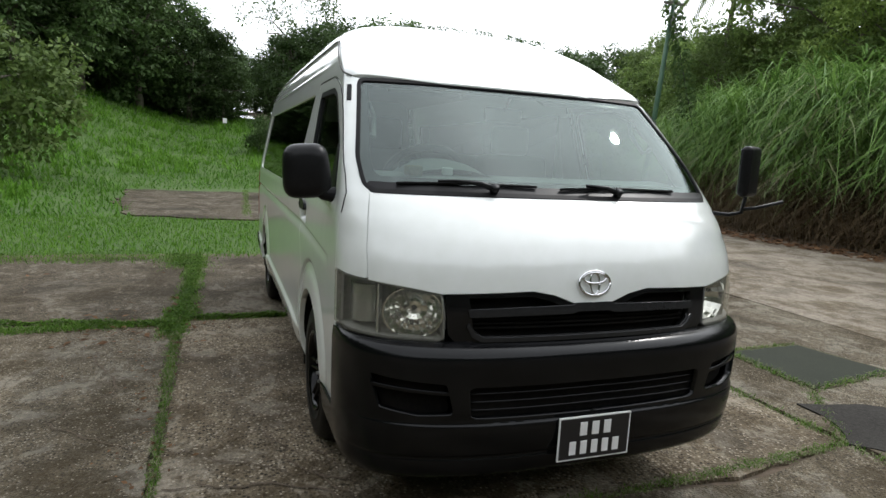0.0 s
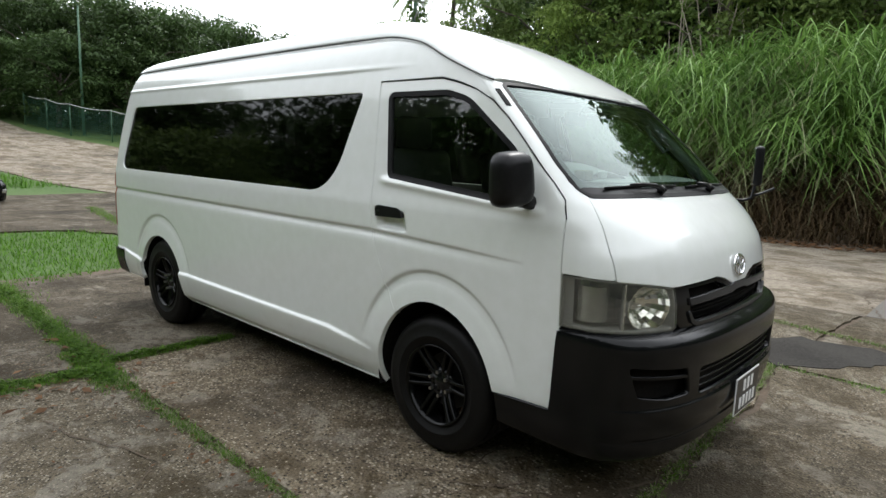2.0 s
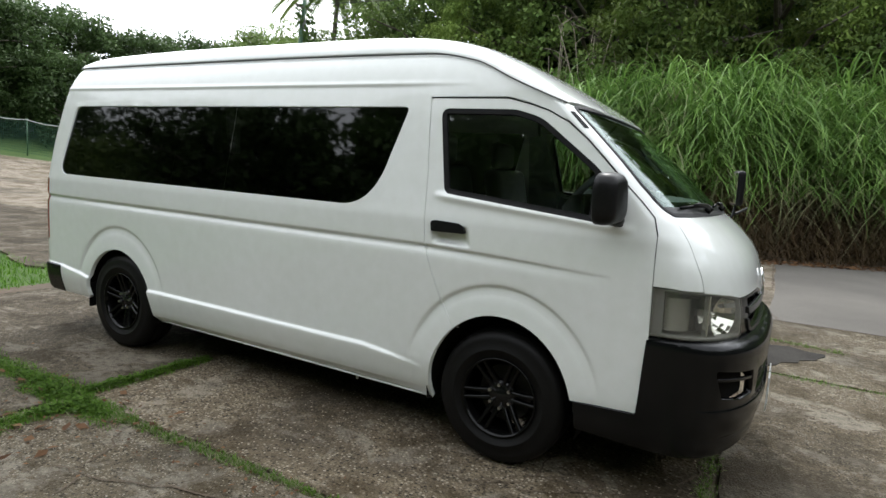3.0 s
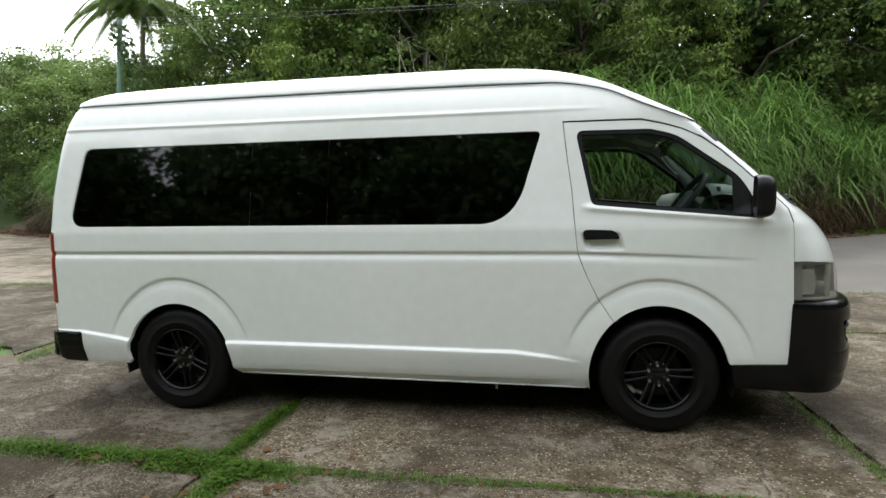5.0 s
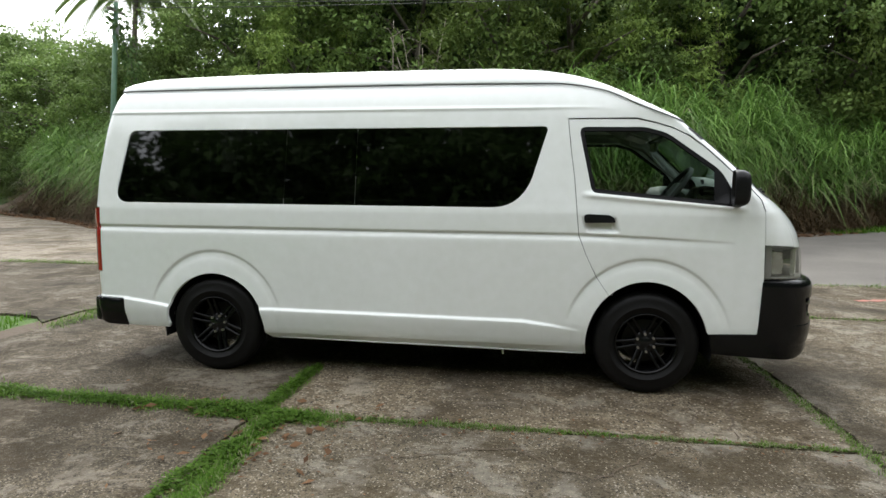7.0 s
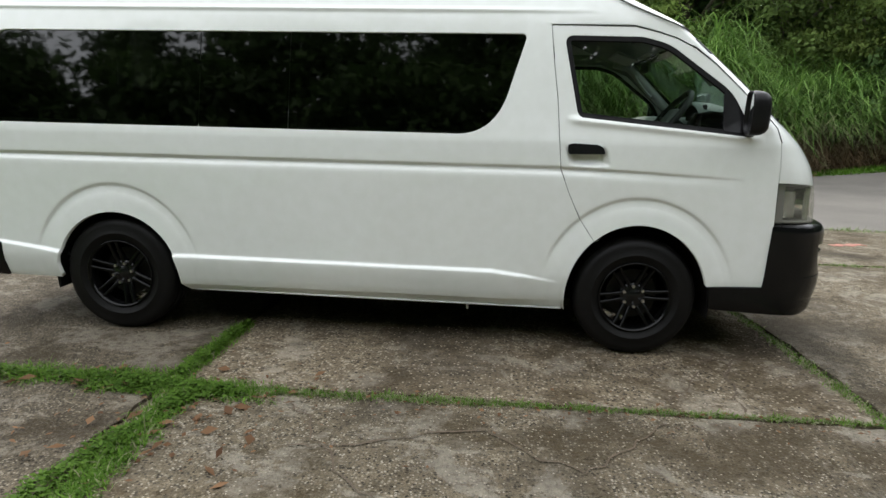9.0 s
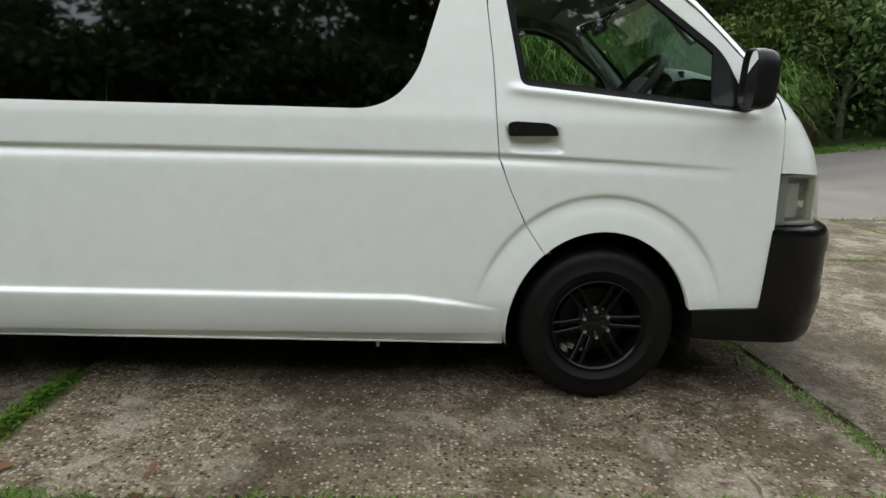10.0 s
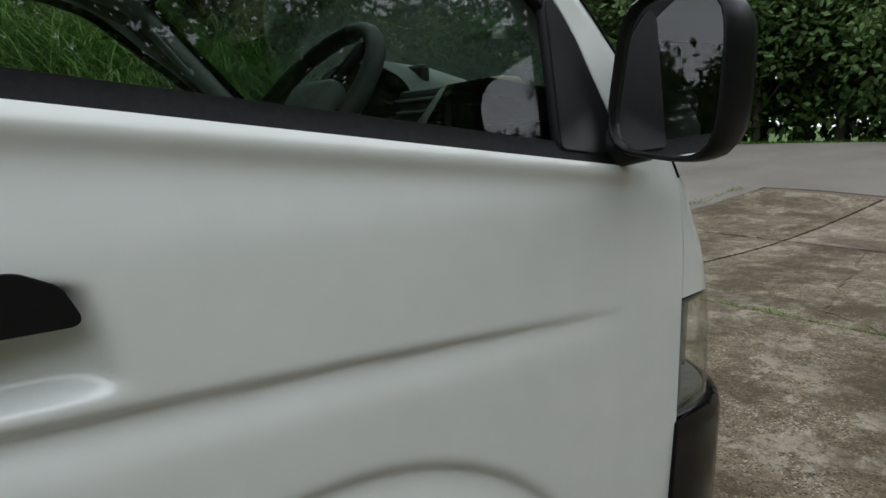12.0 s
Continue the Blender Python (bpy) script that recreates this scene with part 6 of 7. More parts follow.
# tall cane grass on the bank: green clumps, straw-coloured hanging blades, brown stalks at the foot
def cane_clumps(count, stems, per, seed, stem_range, length, tilt, droop_range, widths, depth, inset, mat, name, label):
    """Fountains of canes: stems that lean out of one root, whose arching blades leave them at many heights."""
    r = np.random.default_rng(seed)
    x = r.uniform(-21.5, 13.5, count)
    y = bank_edge(x) + inset + depth * r.random(count) ** 1.5
    each = stems * per
    n = count * each
    size = np.repeat(r.uniform(0.65, 1.2, count) * (0.92 + 0.12 * np.sin(1.3 * x) * np.sin(0.55 * x + 1)) * np.where(x > 8, 0.85, np.where(x < -4, 0.88, 1.0)), each)
    sa = r.uniform(0, 2 * math.pi, count * stems)
    out = np.abs(r.normal(0.16, 0.10, count * stems))
    ox, oy = np.repeat(np.cos(sa) * out, per), np.repeat(np.sin(sa) * out - 0.07, per)
    bx, by = np.repeat(x, each) + 0.6 * ox, np.repeat(y, each) + np.maximum(0.6 * oy, -0.2)
    stem = size * np.repeat(r.uniform(*stem_range, count * stems), per)
    low = np.where(by < bank_edge(bx) + 1.3, np.repeat(r.uniform(0.30, 0.6, count), each), 0.2)
    up = low + (1 - low) * r.random(n) ** 0.75
    ang = r.uniform(0, 2 * math.pi, n)
    tv = np.abs(r.normal(tilt, 0.2, n)) * (1.3 - 0.8 * up)
    lean = unit(np.column_stack([np.cos(ang) * tv + 0.5 * ox, np.sin(ang) * tv - 0.08 + 0.5 * oy, np.ones(n)]))
    spot = np.column_stack([bx + ox * stem * up, by + oy * stem * up, height(bx, by) + stem * up * 0.9])
    ob = part(name, blades_mesh(name, spot, lean, r.uniform(*length, n) * size, r.uniform(*widths, n), r.uniform(*droop_range, n), mat, 4), mat)
    return tagged(ob, label, "grass", kind="stuff")


cane_clumps(1050, 6, 11, 51, (1.7, 3.1), (0.8, 1.9), 0.62, (0.8, 2.1), (0.026, 0.055), 5.2, 0.75, CANE, "cane_grass", "tall green cane grass with drooping blades on the bank")
cane_clumps(750, 3, 4, 52, (1.4, 2.5), (0.8, 1.7), 0.75, (1.3, 2.2), (0.018, 0.040), 3.5, 0.55, STRAW, "dry_cane_blades", "straw-coloured dry blades hanging in the cane grass")
# dead blades that hang down the cut face of the bank
n = 16000
bx = rng.uniform(-21.5, 13.5, n)
by = bank_edge(bx) + 0.35 + 1.2 * rng.random(n)
ang = rng.uniform(math.pi * 1.05, math.pi * 1.95, n)
lean = unit(np.column_stack([np.cos(ang), np.sin(ang), rng.uniform(0.1, 1.2, n)]))
thatch = part("hanging_thatch", blades_mesh("hanging_thatch", np.column_stack([bx, by, height(bx, by) + rng.uniform(0.0, 0.5, n)]), lean, rng.uniform(0.5, 1.3, n), rng.uniform(0.012, 0.03, n), rng.uniform(0.9, 1.9, n), DEAD, 3), DEAD)
tagged(thatch, "brown dead blades hanging down the bank", "grass", kind="stuff")
n = 14000
bx = rng.uniform(-22, 13.5, n)
by = bank_edge(bx) - 0.1 + 1.3 * rng.random(n) ** 1.3
ang = rng.uniform(0, 2 * math.pi, n)
tiltv = np.abs(rng.normal(0.5, 0.35, n))
lean = unit(np.column_stack([np.cos(ang) * tiltv, np.sin(ang) * tiltv - 0.15, np.ones(n)]))
dead = part("dead_cane", blades_mesh("dead_cane", np.column_stack([bx, by, height(bx, by) - 0.05]), lean, rng.uniform(0.4, 1.5, n), rng.uniform(0.012, 0.034, n), rng.uniform(0.2, 1.1, n), DEAD, 3), DEAD)
tagged(dead, "brown dead cane stalks at the foot of the bank", "grass", kind="stuff")

def lawn(name, x, y, tall, width, mat, label, lean_by=0.5, seed=1, dz=-0.035, droop=0.4):
    r = np.random.default_rng(seed)
    n = len(x)
    ang = r.uniform(0, 2 * math.pi, n)
    tv = np.abs(r.normal(0, lean_by, n))
    lean = unit(np.column_stack([np.cos(ang) * tv, np.sin(ang) * tv, np.ones(n)]))
    ob = part(name, blades_mesh(name, np.column_stack([x, y, height(x, y) + dz]), lean, tall, width, r.uniform(0.1, droop * 2, n), mat, 2), mat)
    return tagged(ob, label, "grass", kind="stuff")


def scatter(n, loop, seed):
    r = np.random.default_rng(seed)
    l = np.array(loop)
    lo, hi = l.min(axis=0), l.max(axis=0)
    p = np.column_stack([r.uniform(lo[0], hi[0], 3 * n), r.uniform(lo[1], hi[1], 3 * n)])
    return p[inside([loop], p)][:n]


band = scatter(42000, [(-9.6, -14), (-3.85, -14), (-3.6, -1.9), (-4.2, -0.6), (-4.6, 0.5), (-8.0, 0.6), (-8.9, -3)], 21)
lawn("grass_band", band[:, 0], band[:, 1], rng.uniform(0.05, 0.14, len(band)), rng.uniform(0.006, 0.014, len(band)), GRASS, "bright short grass strip across the yard", 0.7, 3)
hill = scatter(72000, [(-16.2, -3.9), (-12.0, -3.6), (-8.7, -2.9), (-7.9, -20), (-30, -28), (-55, -20), (-55, 1.0), (-40, 1.6), (-25, 2.0), (-19, 3.5), (-18.6, 1.0)], 22)
patchy = 0.5 + 0.5 * np.sin(hill[:, 0] * 0.9 + 1.3 * np.sin(hill[:, 1] * 0.7)) * np.sin(hill[:, 1] * 0.8 + hill[:, 0] * 0.3)
lawn("hill_grass", hill[:, 0], hill[:, 1], rng.uniform(0.12, 0.34, len(hill)) * (0.6 + 1.0 * patchy), rng.uniform(0.014, 0.04, len(hill)), HILL_GRASS, "soft green grass on the hillside", 0.8, 4, droop=0.8)
weed = scatter(1300, [(-20, -6.0), (-12, -5.5), (-12, -16), (-50, -18), (-50, 0.0), (-25, 1.0)], 23)
weeds = weed.repeat(14, axis=0) + rng.normal(0, 0.16, (len(weed) * 14, 2))
lawn("hill_weeds", weeds[:, 0], weeds[:, 1], rng.uniform(0.2, 0.65, len(weeds)), rng.uniform(0.03, 0.07, len(weeds)), HILL_WEED, "taller leafy weeds among the hillside grass", 0.7, 5)


# ---- weeds in the joints, litter ----
JOINT_GRASS = foliage("joint_grass", (0.038, 0.095, 0.009), (0.140, 0.245, 0.036), spec=0.08)
jr = np.random.default_rng(41)
jx, jy, jt, jw = [], [], [], []
for x0, y0, x1, y1, wide, count, low, high in (
        (-4.1, -1.62, -0.96, -1.66, 0.085, 4600, 0.02, 0.065), (-1.3, -1.70, -0.45, -1.72, 0.075, 2600, 0.02, 0.06), (-0.85, -1.70, -0.78, -3.0, 0.07, 3200, 0.02, 0.07), (-0.45, -1.69, 0.7, -1.67, 0.030, 1300, 0.012, 0.05), (0.7, -1.67, 2.45, -1.64, 0.022, 1600, 0.010, 0.036),
        (-0.96, -1.62, -0.96, -0.75, 0.05, 1500, 0.02, 0.06), (2.45, -1.7, 2.36, 0.4, 0.040, 1900, 0.008, 0.030), (2.36, 0.4, 2.26, 1.92, 0.036, 1500, 0.008, 0.026), (2.28, 1.92, 5.9, 1.95, 0.05, 1500, 0.01, 0.05), (-0.9, 1.95, 2.26, 1.93, 0.04, 1300, 0.01, 0.04),
        (0.78, 2.56, 1.58, 2.53, 0.035, 700, 0.02, 0.06), (1.58, 2.54, 1.44, 3.50, 0.030, 500, 0.02, 0.06), (1.62, 2.45, 2.26, 1.94, 0.035, 700, 0.01, 0.035), (0.74, 2.57, 0.72, 3.36, 0.03, 500, 0.01, 0.05),
        (1.46, 3.50, 3.2, 3.12, 0.05, 900, 0.02, 0.06), (-3.95, -2.0, -3.75, -9.0, 0.2, 3000, 0.03, 0.1), (-4.0, 0.1, -4.2, 2.4, 0.14, 1700, 0.02, 0.08), (2.45, -1.7, 2.48, -5.2, 0.05, 1500, 0.015, 0.05),
        (-0.9, -3.0, -0.9, -5.2, 0.06, 1500, 0.02, 0.06), (-4.1, -1.9, -3.3, -1.68, 0.22, 1800, 0.02, 0.08), (5.9, -1.6, 5.9, 4.2, 0.05, 1200, 0.02, 0.07), (2.5, -1.66, 9.0, -1.66, 0.04, 1500, 0.015, 0.05),
        (4.0, 4.35, 13, 4.35, 0.12, 2200, 0.03, 0.09), (-9.0, 4.5, -4.5, 4.5, 0.15, 1500, 0.03, 0.1), (-12, 1.8, -8.5, 1.2, 0.12, 1400, 0.03, 0.1), (-17, -0.5, -9, -0.8, 0.08, 1300, 0.03, 0.08)):
    count = int(2.4 * count)
    t = jr.random(count)
    clumpy = (0.5 + 0.5 * np.sin(t * 23 + x0) * np.sin(t * 61 + y1)) ** 1.4
    keep = jr.random(count) < 0.30 + 0.70 * clumpy
    off = np.clip(jr.normal(0, 0.8, (count, 2)), -1.7, 1.7) * wide * (0.55 + 0.5 * clumpy)[:, None]
    jx.append((x0 + (x1 - x0) * t + off[:, 0])[keep])
    jy.append((y0 + (y1 - y0) * t + off[:, 1])[keep])
    jt.append((jr.uniform(low, high, count) * (0.6 + 0.6 * clumpy))[keep])
    jw.append(jr.uniform(0.003, 0.008, count)[keep])
jx, jy, jt, jw = (np.concatenate(a) for a in (jx, jy, jt, jw))
withered = jr.random(len(jx)) < np.where((jx > -0.5) & (jy > -4.9), 0.42, 0.10)
lawn("withered_weeds", jx[withered], jy[withered], 1.15 * jt[withered], jw[withered], STRAW, "withered straw-coloured weeds along the concrete joints", 1.1, 9, dz=0.0, droop=0.6)
jx, jy, jt, jw = (a[~withered] for a in (jx, jy, jt, jw))
lawn("joint_weeds", jx, jy, jt, jw, JOINT_GRASS, "green weeds growing in the joints of the concrete", 0.9, 6, dz=0.0, droop=0.5)
mx_, my_, mh_ = [], [], []
for x0, y0, x1, y1, wide, count in ((-4.2, -1.62, -0.9, -1.68, 0.085, 5200), (-1.2, -1.72, -0.55, -1.74, 0.08, 1700), (-0.80, -1.75, -1.02, -3.2, 0.075, 3600), (-0.96, -1.6, -0.94, -0.72, 0.045, 1700), (-4.25, -1.9, -3.4, -1.68, 0.2, 1800), (-4.3, -2.2, -4.0, -6.0, 0.2, 2600)):
    t = jr.random(count)
    swell = 0.55 + 0.45 * np.sin(t * 19 + 3 * x0) * np.sin(t * 7 + y1)
    side_off = np.clip(jr.normal(0, 0.7, count), -1.6, 1.6)
    d = np.array((x1 - x0, y1 - y0)) / math.hypot(x1 - x0, y1 - y0)
    mx_.append(x0 + (x1 - x0) * t - d[1] * side_off * wide * swell)
    my_.append(y0 + (y1 - y0) * t + d[0] * side_off * wide * swell)
    mh_.append(0.012 + jr.random(count) * 0.042 * swell * np.clip(1.2 - np.abs(side_off) / 1.6, 0.1, 1))
mx_, my_, mh_ = (np.concatenate(a) for a in (mx_, my_, mh_))
ma = jr.uniform(0, 2 * math.pi, len(mx_))
m_along = unit(np.column_stack([np.cos(ma), np.sin(ma), jr.uniform(-0.3, 0.6, len(mx_))]))
m_up = unit(np.column_stack([jr.normal(0, 0.5, len(mx_)), jr.normal(0, 0.5, len(mx_)), np.ones(len(mx_))]))
m_len = jr.uniform(0.014, 0.032, len(mx_))
creeper = part("joint_creeper", leaves_mesh("joint_creeper", np.column_stack([mx_, my_, mh_]), m_along, m_up, m_len, m_len * jr.uniform(0.35, 0.6, len(mx_)), JOINT_GRASS), JOINT_GRASS)
tagged(creeper, "bright green creeping weeds matted along the joints", "weeds", kind="stuff")
edge = np.column_stack([jr.uniform(-24, 10, 5200), jr.uniform(-0.7, 0.6, 5200)])
edge[:, 1] += bank_edge(edge[:, 0])
lawn("verge_weeds", edge[:, 0], edge[:, 1], jr.uniform(0.05, 0.22, len(edge)), jr.uniform(0.012, 0.03, len(edge)), DEAD, "dry grass and stalks on the verge", 1.2, 7, dz=0.0)
mown = np.concatenate([scatter(3000, [(9.3, 14.6), (13, 14.5), (13, 16.2), (9.3, 16.8)], 34), scatter(9000, [(21.6, -3), (21.0, 5.7), (19.4, 9.8), (16.8, 12.7), (12.5, 14.5), (13.0, 16.0), (17.6, 14.0), (20.8, 10.6), (22.6, 6), (23.0, -3)], 35)])
lawn("verge_grass", mown[:, 0], mown[:, 1], jr.uniform(0.06, 0.16, len(mown)), jr.uniform(0.015, 0.035, len(mown)), GRASS, "short green grass verge", 0.7, 8, dz=0.0)


def litter(name, x, y, size, seed, label):
    r = np.random.default_rng(seed)
    n = len(x)
    a = r.uniform(0, 2 * math.pi, n)
    along = unit(np.column_stack([np.cos(a), np.sin(a), r.uniform(-0.05, 0.35, n)]))
    up = unit(np.column_stack([r.normal(0, 0.35, n), r.normal(0, 0.35, n), np.ones(n)]))
    ob = part(name, leaves_mesh(name, np.column_stack([x, y, height(x, y) + r.uniform(0.008, 0.02, n)]), along, up, size, size * r.uniform(0.3, 0.6, n), LITTER), LITTER)
    return tagged(ob, label, "leaves", kind="stuff")


t = jr.random(420)
lx = np.concatenate([-1.8 + 4.2 * jr.random(260), jr.normal(-0.7, 0.4, 160), jr.uniform(-6, 6, 260)])
ly = np.concatenate([jr.normal(-1.72, 0.09, 260), jr.normal(-2.05, 0.3, 160), jr.uniform(-6.5, -1.2, 260)])
litter("fallen_leaves", lx, ly, jr.uniform(0.012, 0.05, len(lx)) * np.where((jr.random(len(lx)) < 0.25) & (lx < -0.2), 1.8, 0.8), 3, "brown and yellow fallen leaves on the concrete")
vx = jr.uniform(-23, 10, 5200)
vy = bank_edge(vx) - 1.4 + np.abs(jr.normal(0, 0.75, 5200))
litter("verge_leaves", vx, vy, jr.uniform(0.06, 0.2, 5200), 4, "dead brown leaves along the verge")


# ---- things round the yard ----
POLE_PAINT = material("pole_paint", (0.030, 0.085, 0.045), 0.6, second=(0.055, 0.12, 0.07), scale=3, fine=30)
WOOD_POLE = material("pole_wood", (0.085, 0.075, 0.065), 0.85, second=(0.14, 0.13, 0.115), scale=4, fine=60)
WIRE = material("cable", (0.01, 0.01, 0.01), 0.6)
ROPE = material("white_rope", (0.55, 0.55, 0.53), 0.7, second=(0.4, 0.4, 0.38))
NET = material("green_net", (0.02, 0.075, 0.05), 0.7, second=(0.03, 0.10, 0.065))

px, py = -12.7, 12.1
pz = float(height(px, py))
PT = 6.95    # height of the pole's top
pole = thing("utility_pole", (px, py, pz), "leaning green utility pole with insulators and cables", "utility pole")
part("shaft", tube_bm([(px, py, pz - 0.3), (px + 0.13, py + 0.14, PT - 3.7), (px + 0.3, py + 0.32, PT)], 0.1, 10, taper=[0.10, 0.085, 0.07]), POLE_PAINT, pole, smooth=True)
part("crossarm", box_bm((0.08, 0.75, 0.09), (px + 0.29, py + 0.31, PT - 0.25), 0.01), WOOD_POLE, pole)
part("stay_bracket", box_bm((0.22, 0.12, 0.28), (px + 0.27, py + 0.29, PT - 0.8), 0.03), STEEL, pole)
for d in (-0.32, 0.0, 0.32):
    part("insulator", lathe_bm([(0.0, 0.0), (0.03, 0.0), (0.045, 0.04), (0.03, 0.07), (0.04, 0.10), (0.0, 0.13)], "z", 12), PLATE_WHITE, pole).matrix_basis = Matrix.Translation((0.29, 0.31 + d, PT - 0.2 - pz))
for d, lift in ((-0.32, 0.0), (0.32, 0.35)):
    cable = thing("overhead_cable", (px, py, 0), "thin black overhead cable along the road", "cable", "overhead cables")
    pts = [(px + 0.29 + 52 * t, py + 0.31 + d + 2.5 * t, PT - 0.07 + (1.2 + 1.6 * lift) * t - 3.0 * t * (1 - t)) for t in np.linspace(0, 1, 24)]
    part("strand", tube_bm(pts, 0.010, 5), WIRE, cable, smooth=True)
vine_c = np.array([(px + 0.95 - 0.65 * k / 9, py + 0.75 - 0.45 * k / 9, PT - 3.6 + 3.2 * k / 9) for k in range(10)])
p_, a_, n_, l_, soft_ = clump_leaves(vine_c, np.full(10, 0.32), 70, 0.16, 0.8, 77)
part("creeper", leaves_mesh("creeper", p_, a_, n_, l_, l_ * 0.6, LEAF_DARK), LEAF_DARK, pole, "creeper hanging on the stay wire")
part("stay_wire", tube_bm([(px + 1.5, py + 1.2, float(height(px + 1.5, py + 1.2))), (px + 0.28, py + 0.3, PT - 0.5)], 0.012, 5), WIRE, pole, smooth=True)

lx, ly = -35.5, 9.0
post = thing("lamp_post", (lx, ly, float(height(lx, ly))), "tall thin green lamp post by the fence", "lamp post")
part("post", tube_bm([(lx, ly, float(height(lx, ly)) - 0.2), (lx, ly, float(height(lx, ly)) + 7.0)], 0.07, 10, taper=[0.09, 0.05]), POLE_PAINT, post, smooth=True)
part("lamp_arm", tube_bm([(lx, ly, float(height(lx, ly)) + 6.9), (lx + 0.5, ly - 0.3, float(height(lx, ly)) + 7.1), (lx + 1.0, ly - 0.6, float(height(lx, ly)) + 7.1)], 0.03, 8), POLE_PAINT, post, smooth=True)

# mesh fence on the far side of the road
corners = [(-23.2, 17.6), (-27.5, 15.0), (-31.5, 11.2), (-35.0, 8.2), (-38.5, 6.9)]
fence = thing("fence", (*corners[0], float(height(*corners[0]))), "green mesh fence with a slack white rope", "fence")
line = dense(corners, 2.4)
for p in line:
    z = float(height(*p))
    part("fence_post", tube_bm([(p[0], p[1], z - 0.2), (p[0], p[1], z + 1.75)], 0.035, 8), POLE_PAINT, fence, smooth=True)
mesh = bmesh.new()
for a, b in zip(line, line[1:]):
    for k in range(20):
        q = a + (b - a) * k / 20
        z = float(height(*q))
        tube_bm([(q[0], q[1], z + 0.02), (q[0], q[1], z + 1.65)], 0.008, 3, bm=mesh)
for h in np.arange(0.1, 1.7, 0.12):
    tube_bm([(p[0], p[1], float(height(*p)) + h) for p in line], 0.008, 3, bm=mesh)
part("fence_mesh", mesh, NET, fence, "green wire mesh")
sag = []
for a, b in zip(line, line[1:]):
    for t in (0, 0.25, 0.5, 0.75):
        q = a + (b - a) * t
        sag.append((q[0] + 0.05, q[1] - 0.05, float(height(*q)) + 1.70 - 0.10 * math.sin(math.pi * t)))
part("rope", tube_bm(sag, 0.022, 6), ROPE, fence, "white rope", smooth=True)

# a bumper cover left lying on the concrete
bx, by = -14.3, 0.25
scrap = thing("car_bumper", (bx, by, 0), "black plastic car bumper lying on the concrete", "car bumper")
outer, inner, top = [], [], []
bm = bmesh.new()
rows = []
for k in range(17):
    a = radians(-100 + 200 * k / 16)
    c, s = math.cos(a), math.sin(a)
    r = (abs(c) ** 3 + abs(s) ** 3) ** (-1 / 3)
    end = abs(k - 8) / 8
    rows.append([bm.verts.new((bx + (0.66 + o) * c * r - 0.3, by + (0.40 + o) * s * r, z * (1.85 - 0.35 * s))) for o, z in ((-0.03, 0.012), (0.02, 0.03), (0.06, 0.18), (0.04, 0.28 - 0.05 * end + 0.03 * math.sin(5 * k)), (-0.02, 0.36 - 0.08 * end + 0.07 * (end > 0.9) + 0.02 * math.sin(9 * k)), (-0.07, 0.34 - 0.08 * end))])
for p, q in zip(rows, rows[1:]):
    for i in range(5):
        bm.faces.new((p[i], p[i + 1], q[i + 1], q[i]))
bmesh.ops.solidify(bm, geom=bm.faces[:], thickness=0.012)
part("bumper_skin", bm, GREY_BLACK, scrap, smooth=True)
part("fog_lamp_hole", box_bm((0.03, 0.16, 0.09), (bx + 0.33, by + 0.30, 0.26), 0.01, turn=None), LAMP_BODY, scrap)

# notice board by the road
nx, ny = -39.5, -0.9
nz = float(height(nx, ny))
sign = thing("notice_sign", (nx, ny, nz), "small white notice sign on a post", "sign")
part("sign_post", tube_bm([(nx, ny, nz - 0.1), (nx, ny, nz + 0.62)], 0.02, 8), STEEL, sign, smooth=True)
part("sign_board", box_bm((0.02, 0.26, 0.32), (nx + 0.035, ny, nz + 0.5), 0.005), PLATE_WHITE, sign)

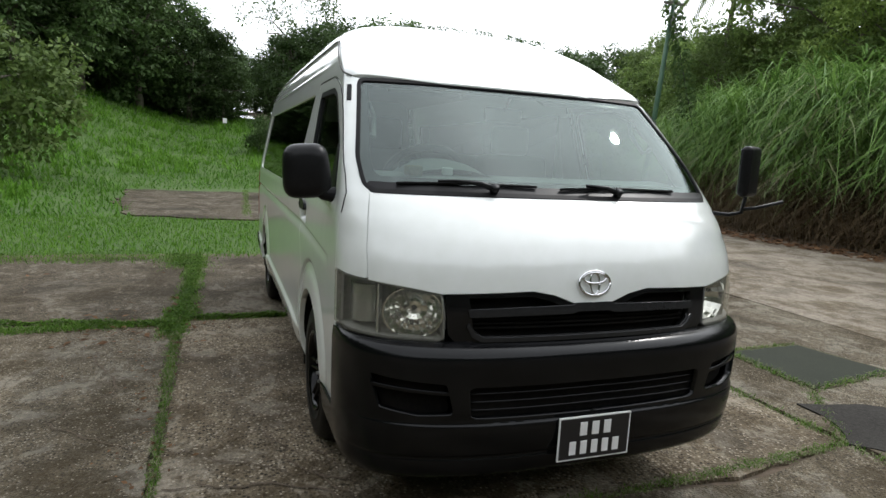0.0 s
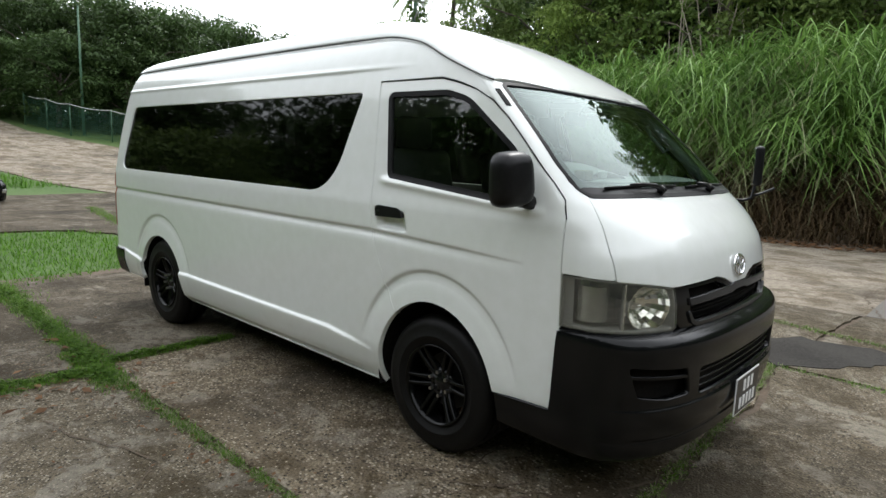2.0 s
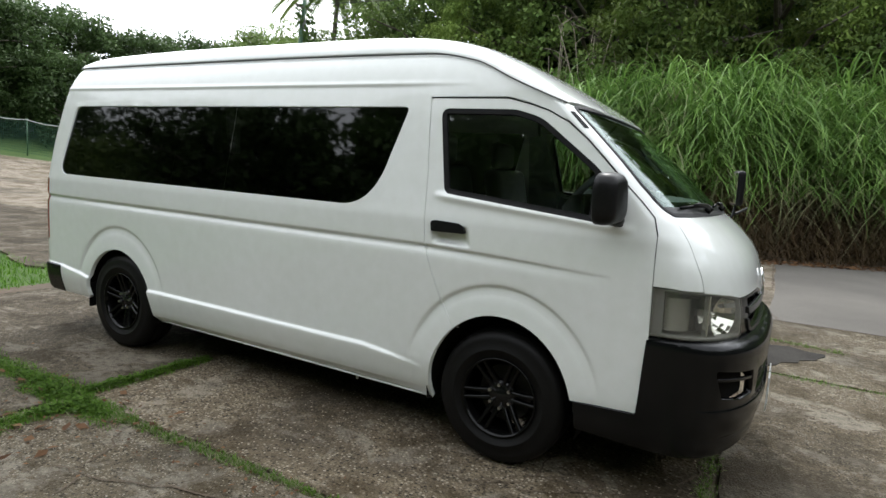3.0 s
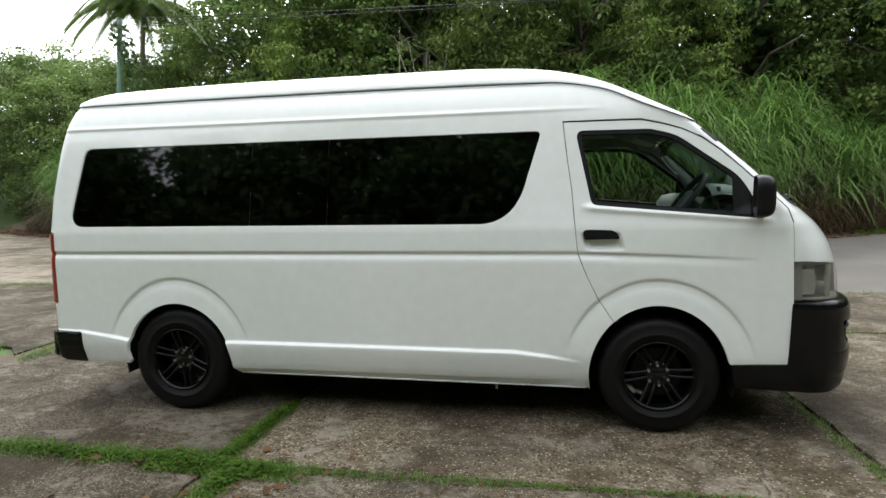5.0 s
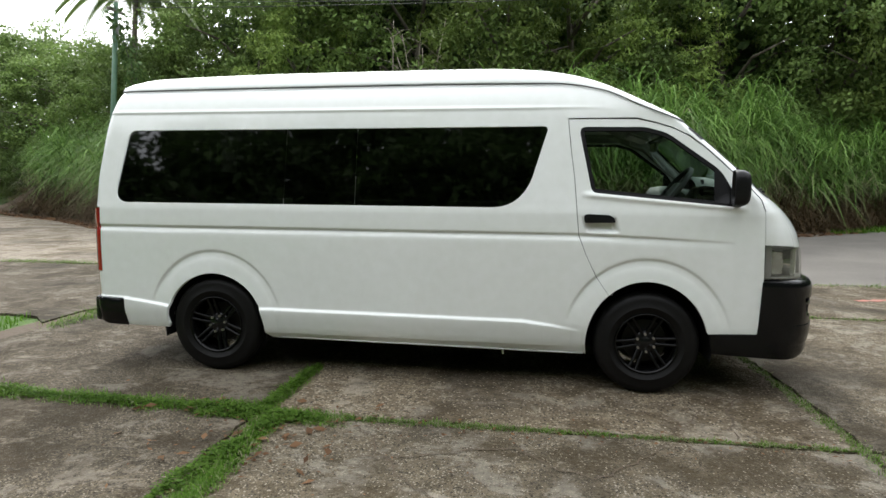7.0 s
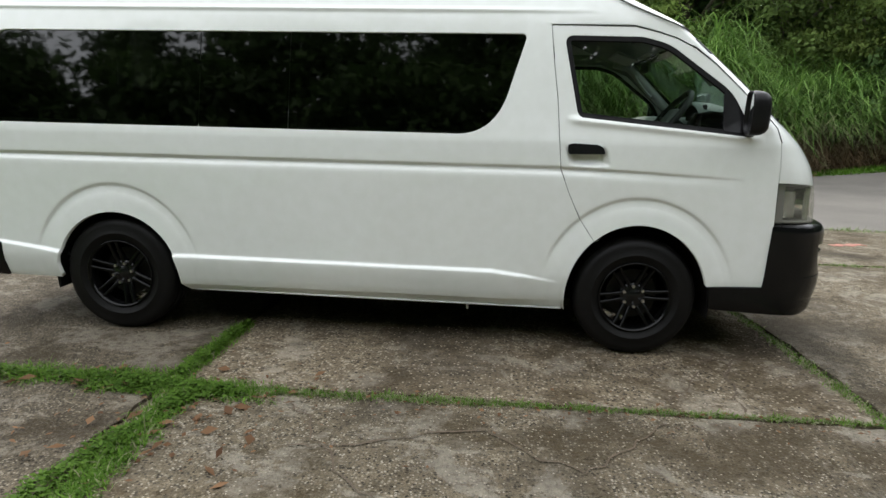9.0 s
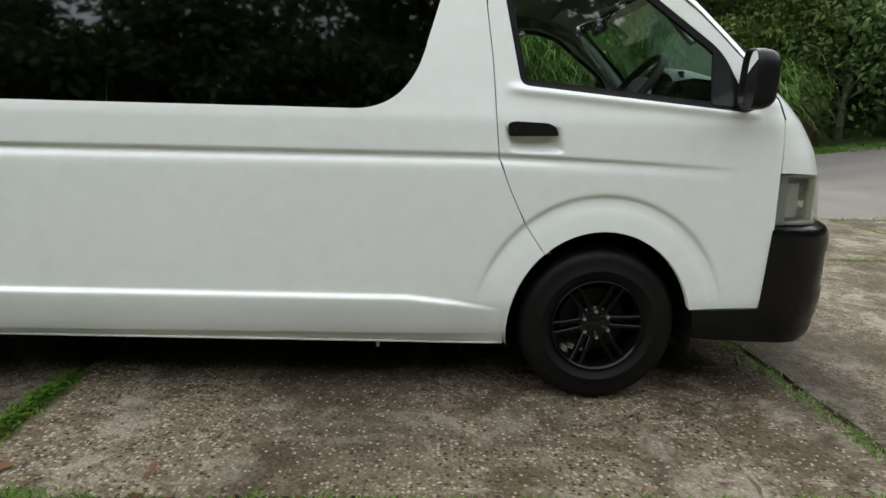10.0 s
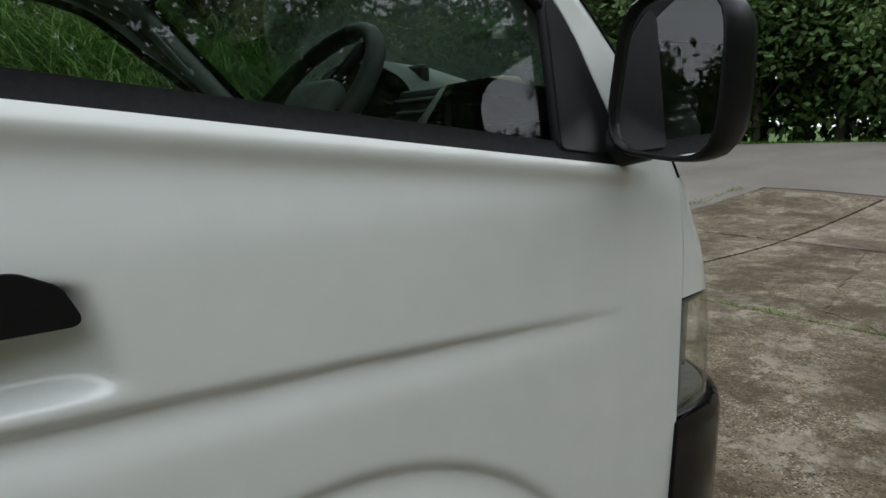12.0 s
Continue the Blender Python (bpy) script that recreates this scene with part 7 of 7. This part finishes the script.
# coconut palm beyond the road bend
qx, qy = -16.4, 18.2
qz = float(height(qx, qy))
PALM = 9.5    # height of the crown
palm = thing("palm_tree", (qx, qy, qz), "tall coconut palm behind the other trees", "palm tree")
part("trunk", tube_bm([(qx, qy, qz - 0.2), (qx + 0.2, qy, PALM * 0.5), (qx + 0.6, qy, PALM)], 0.2, 10, taper=[0.17, 0.12, 0.09]), BARK, palm, smooth=True)
pr = np.random.default_rng(9)
place, along, nrm, ll = [], [], [], []
for k in range(16):
    a = 2 * math.pi * k / 16 + pr.uniform(-0.15, 0.15)
    rise = pr.uniform(0.1, 0.9)
    for t in np.linspace(0.08, 1, 34):
        r = 2.7 * t
        z = PALM + rise * 1.7 * t - 2.6 * t * t
        c = np.array((qx + 0.6 + r * math.cos(a), qy + r * math.sin(a), z))
        for s in (-1, 1):
            d = np.array((-math.sin(a) * s * 0.8 + math.cos(a) * 0.45, math.cos(a) * s * 0.8 + math.sin(a) * 0.45, -0.55))
            place.append(c)
            along.append(d / np.linalg.norm(d))
            nrm.append((0.1, 0.1, 1.0))
            ll.append(0.85 * (1 - 0.5 * t) + 0.1)
ll = np.array(ll)
part("fronds", leaves_mesh("fronds", np.array(place), np.array(along), unit(np.array(nrm)), ll, ll * 0.15, LEAF_MID), LEAF_MID, palm, "drooping fronds")

# bare pale branches that stand out of the cane grass
DRY_WOOD = material("dry_wood", (0.20, 0.17, 0.13), 0.85, second=(0.34, 0.30, 0.24), scale=5, fine=50)
br = random.Random(23)
for sx, sy in ((-3.6, 16.2), (-2.2, 16.6), (-4.6, 16.9)):
    sz = float(height(sx, sy))
    sapling = thing("dry_sapling", (sx, sy, sz), "bare pale branches rising out of the cane grass", "branches", "dry saplings")
    for k in range(5):
        a, lean_out, tall = br.uniform(0, 6.28), br.uniform(0.2, 1.3), br.uniform(3.4, 5.2)
        root = Vector((sx + br.uniform(-0.2, 0.2), sy + br.uniform(-0.2, 0.2), sz - 0.1))
        tip = root + Vector((math.cos(a) * lean_out, math.sin(a) * lean_out, tall))
        mid = root.lerp(tip, 0.55) + Vector((br.uniform(-0.2, 0.2), br.uniform(-0.2, 0.2), 0))
        part("branch", tube_bm([root, mid, tip], 0.02, 5, taper=[0.038, 0.026, 0.010]), DRY_WOOD, sapling, smooth=True)
        for _ in range(2):
            b0 = mid.lerp(tip, br.random())
            b1 = b0 + Vector((br.uniform(-1, 1), br.uniform(-0.6, 0.6), br.uniform(0.0, 0.8)))
            part("twig", tube_bm([b0, b0.lerp(b1, 0.5) + Vector((0, 0, 0.12)), b1], 0.01, 5, taper=[0.015, 0.011, 0.006]), DRY_WOOD, sapling, smooth=True)
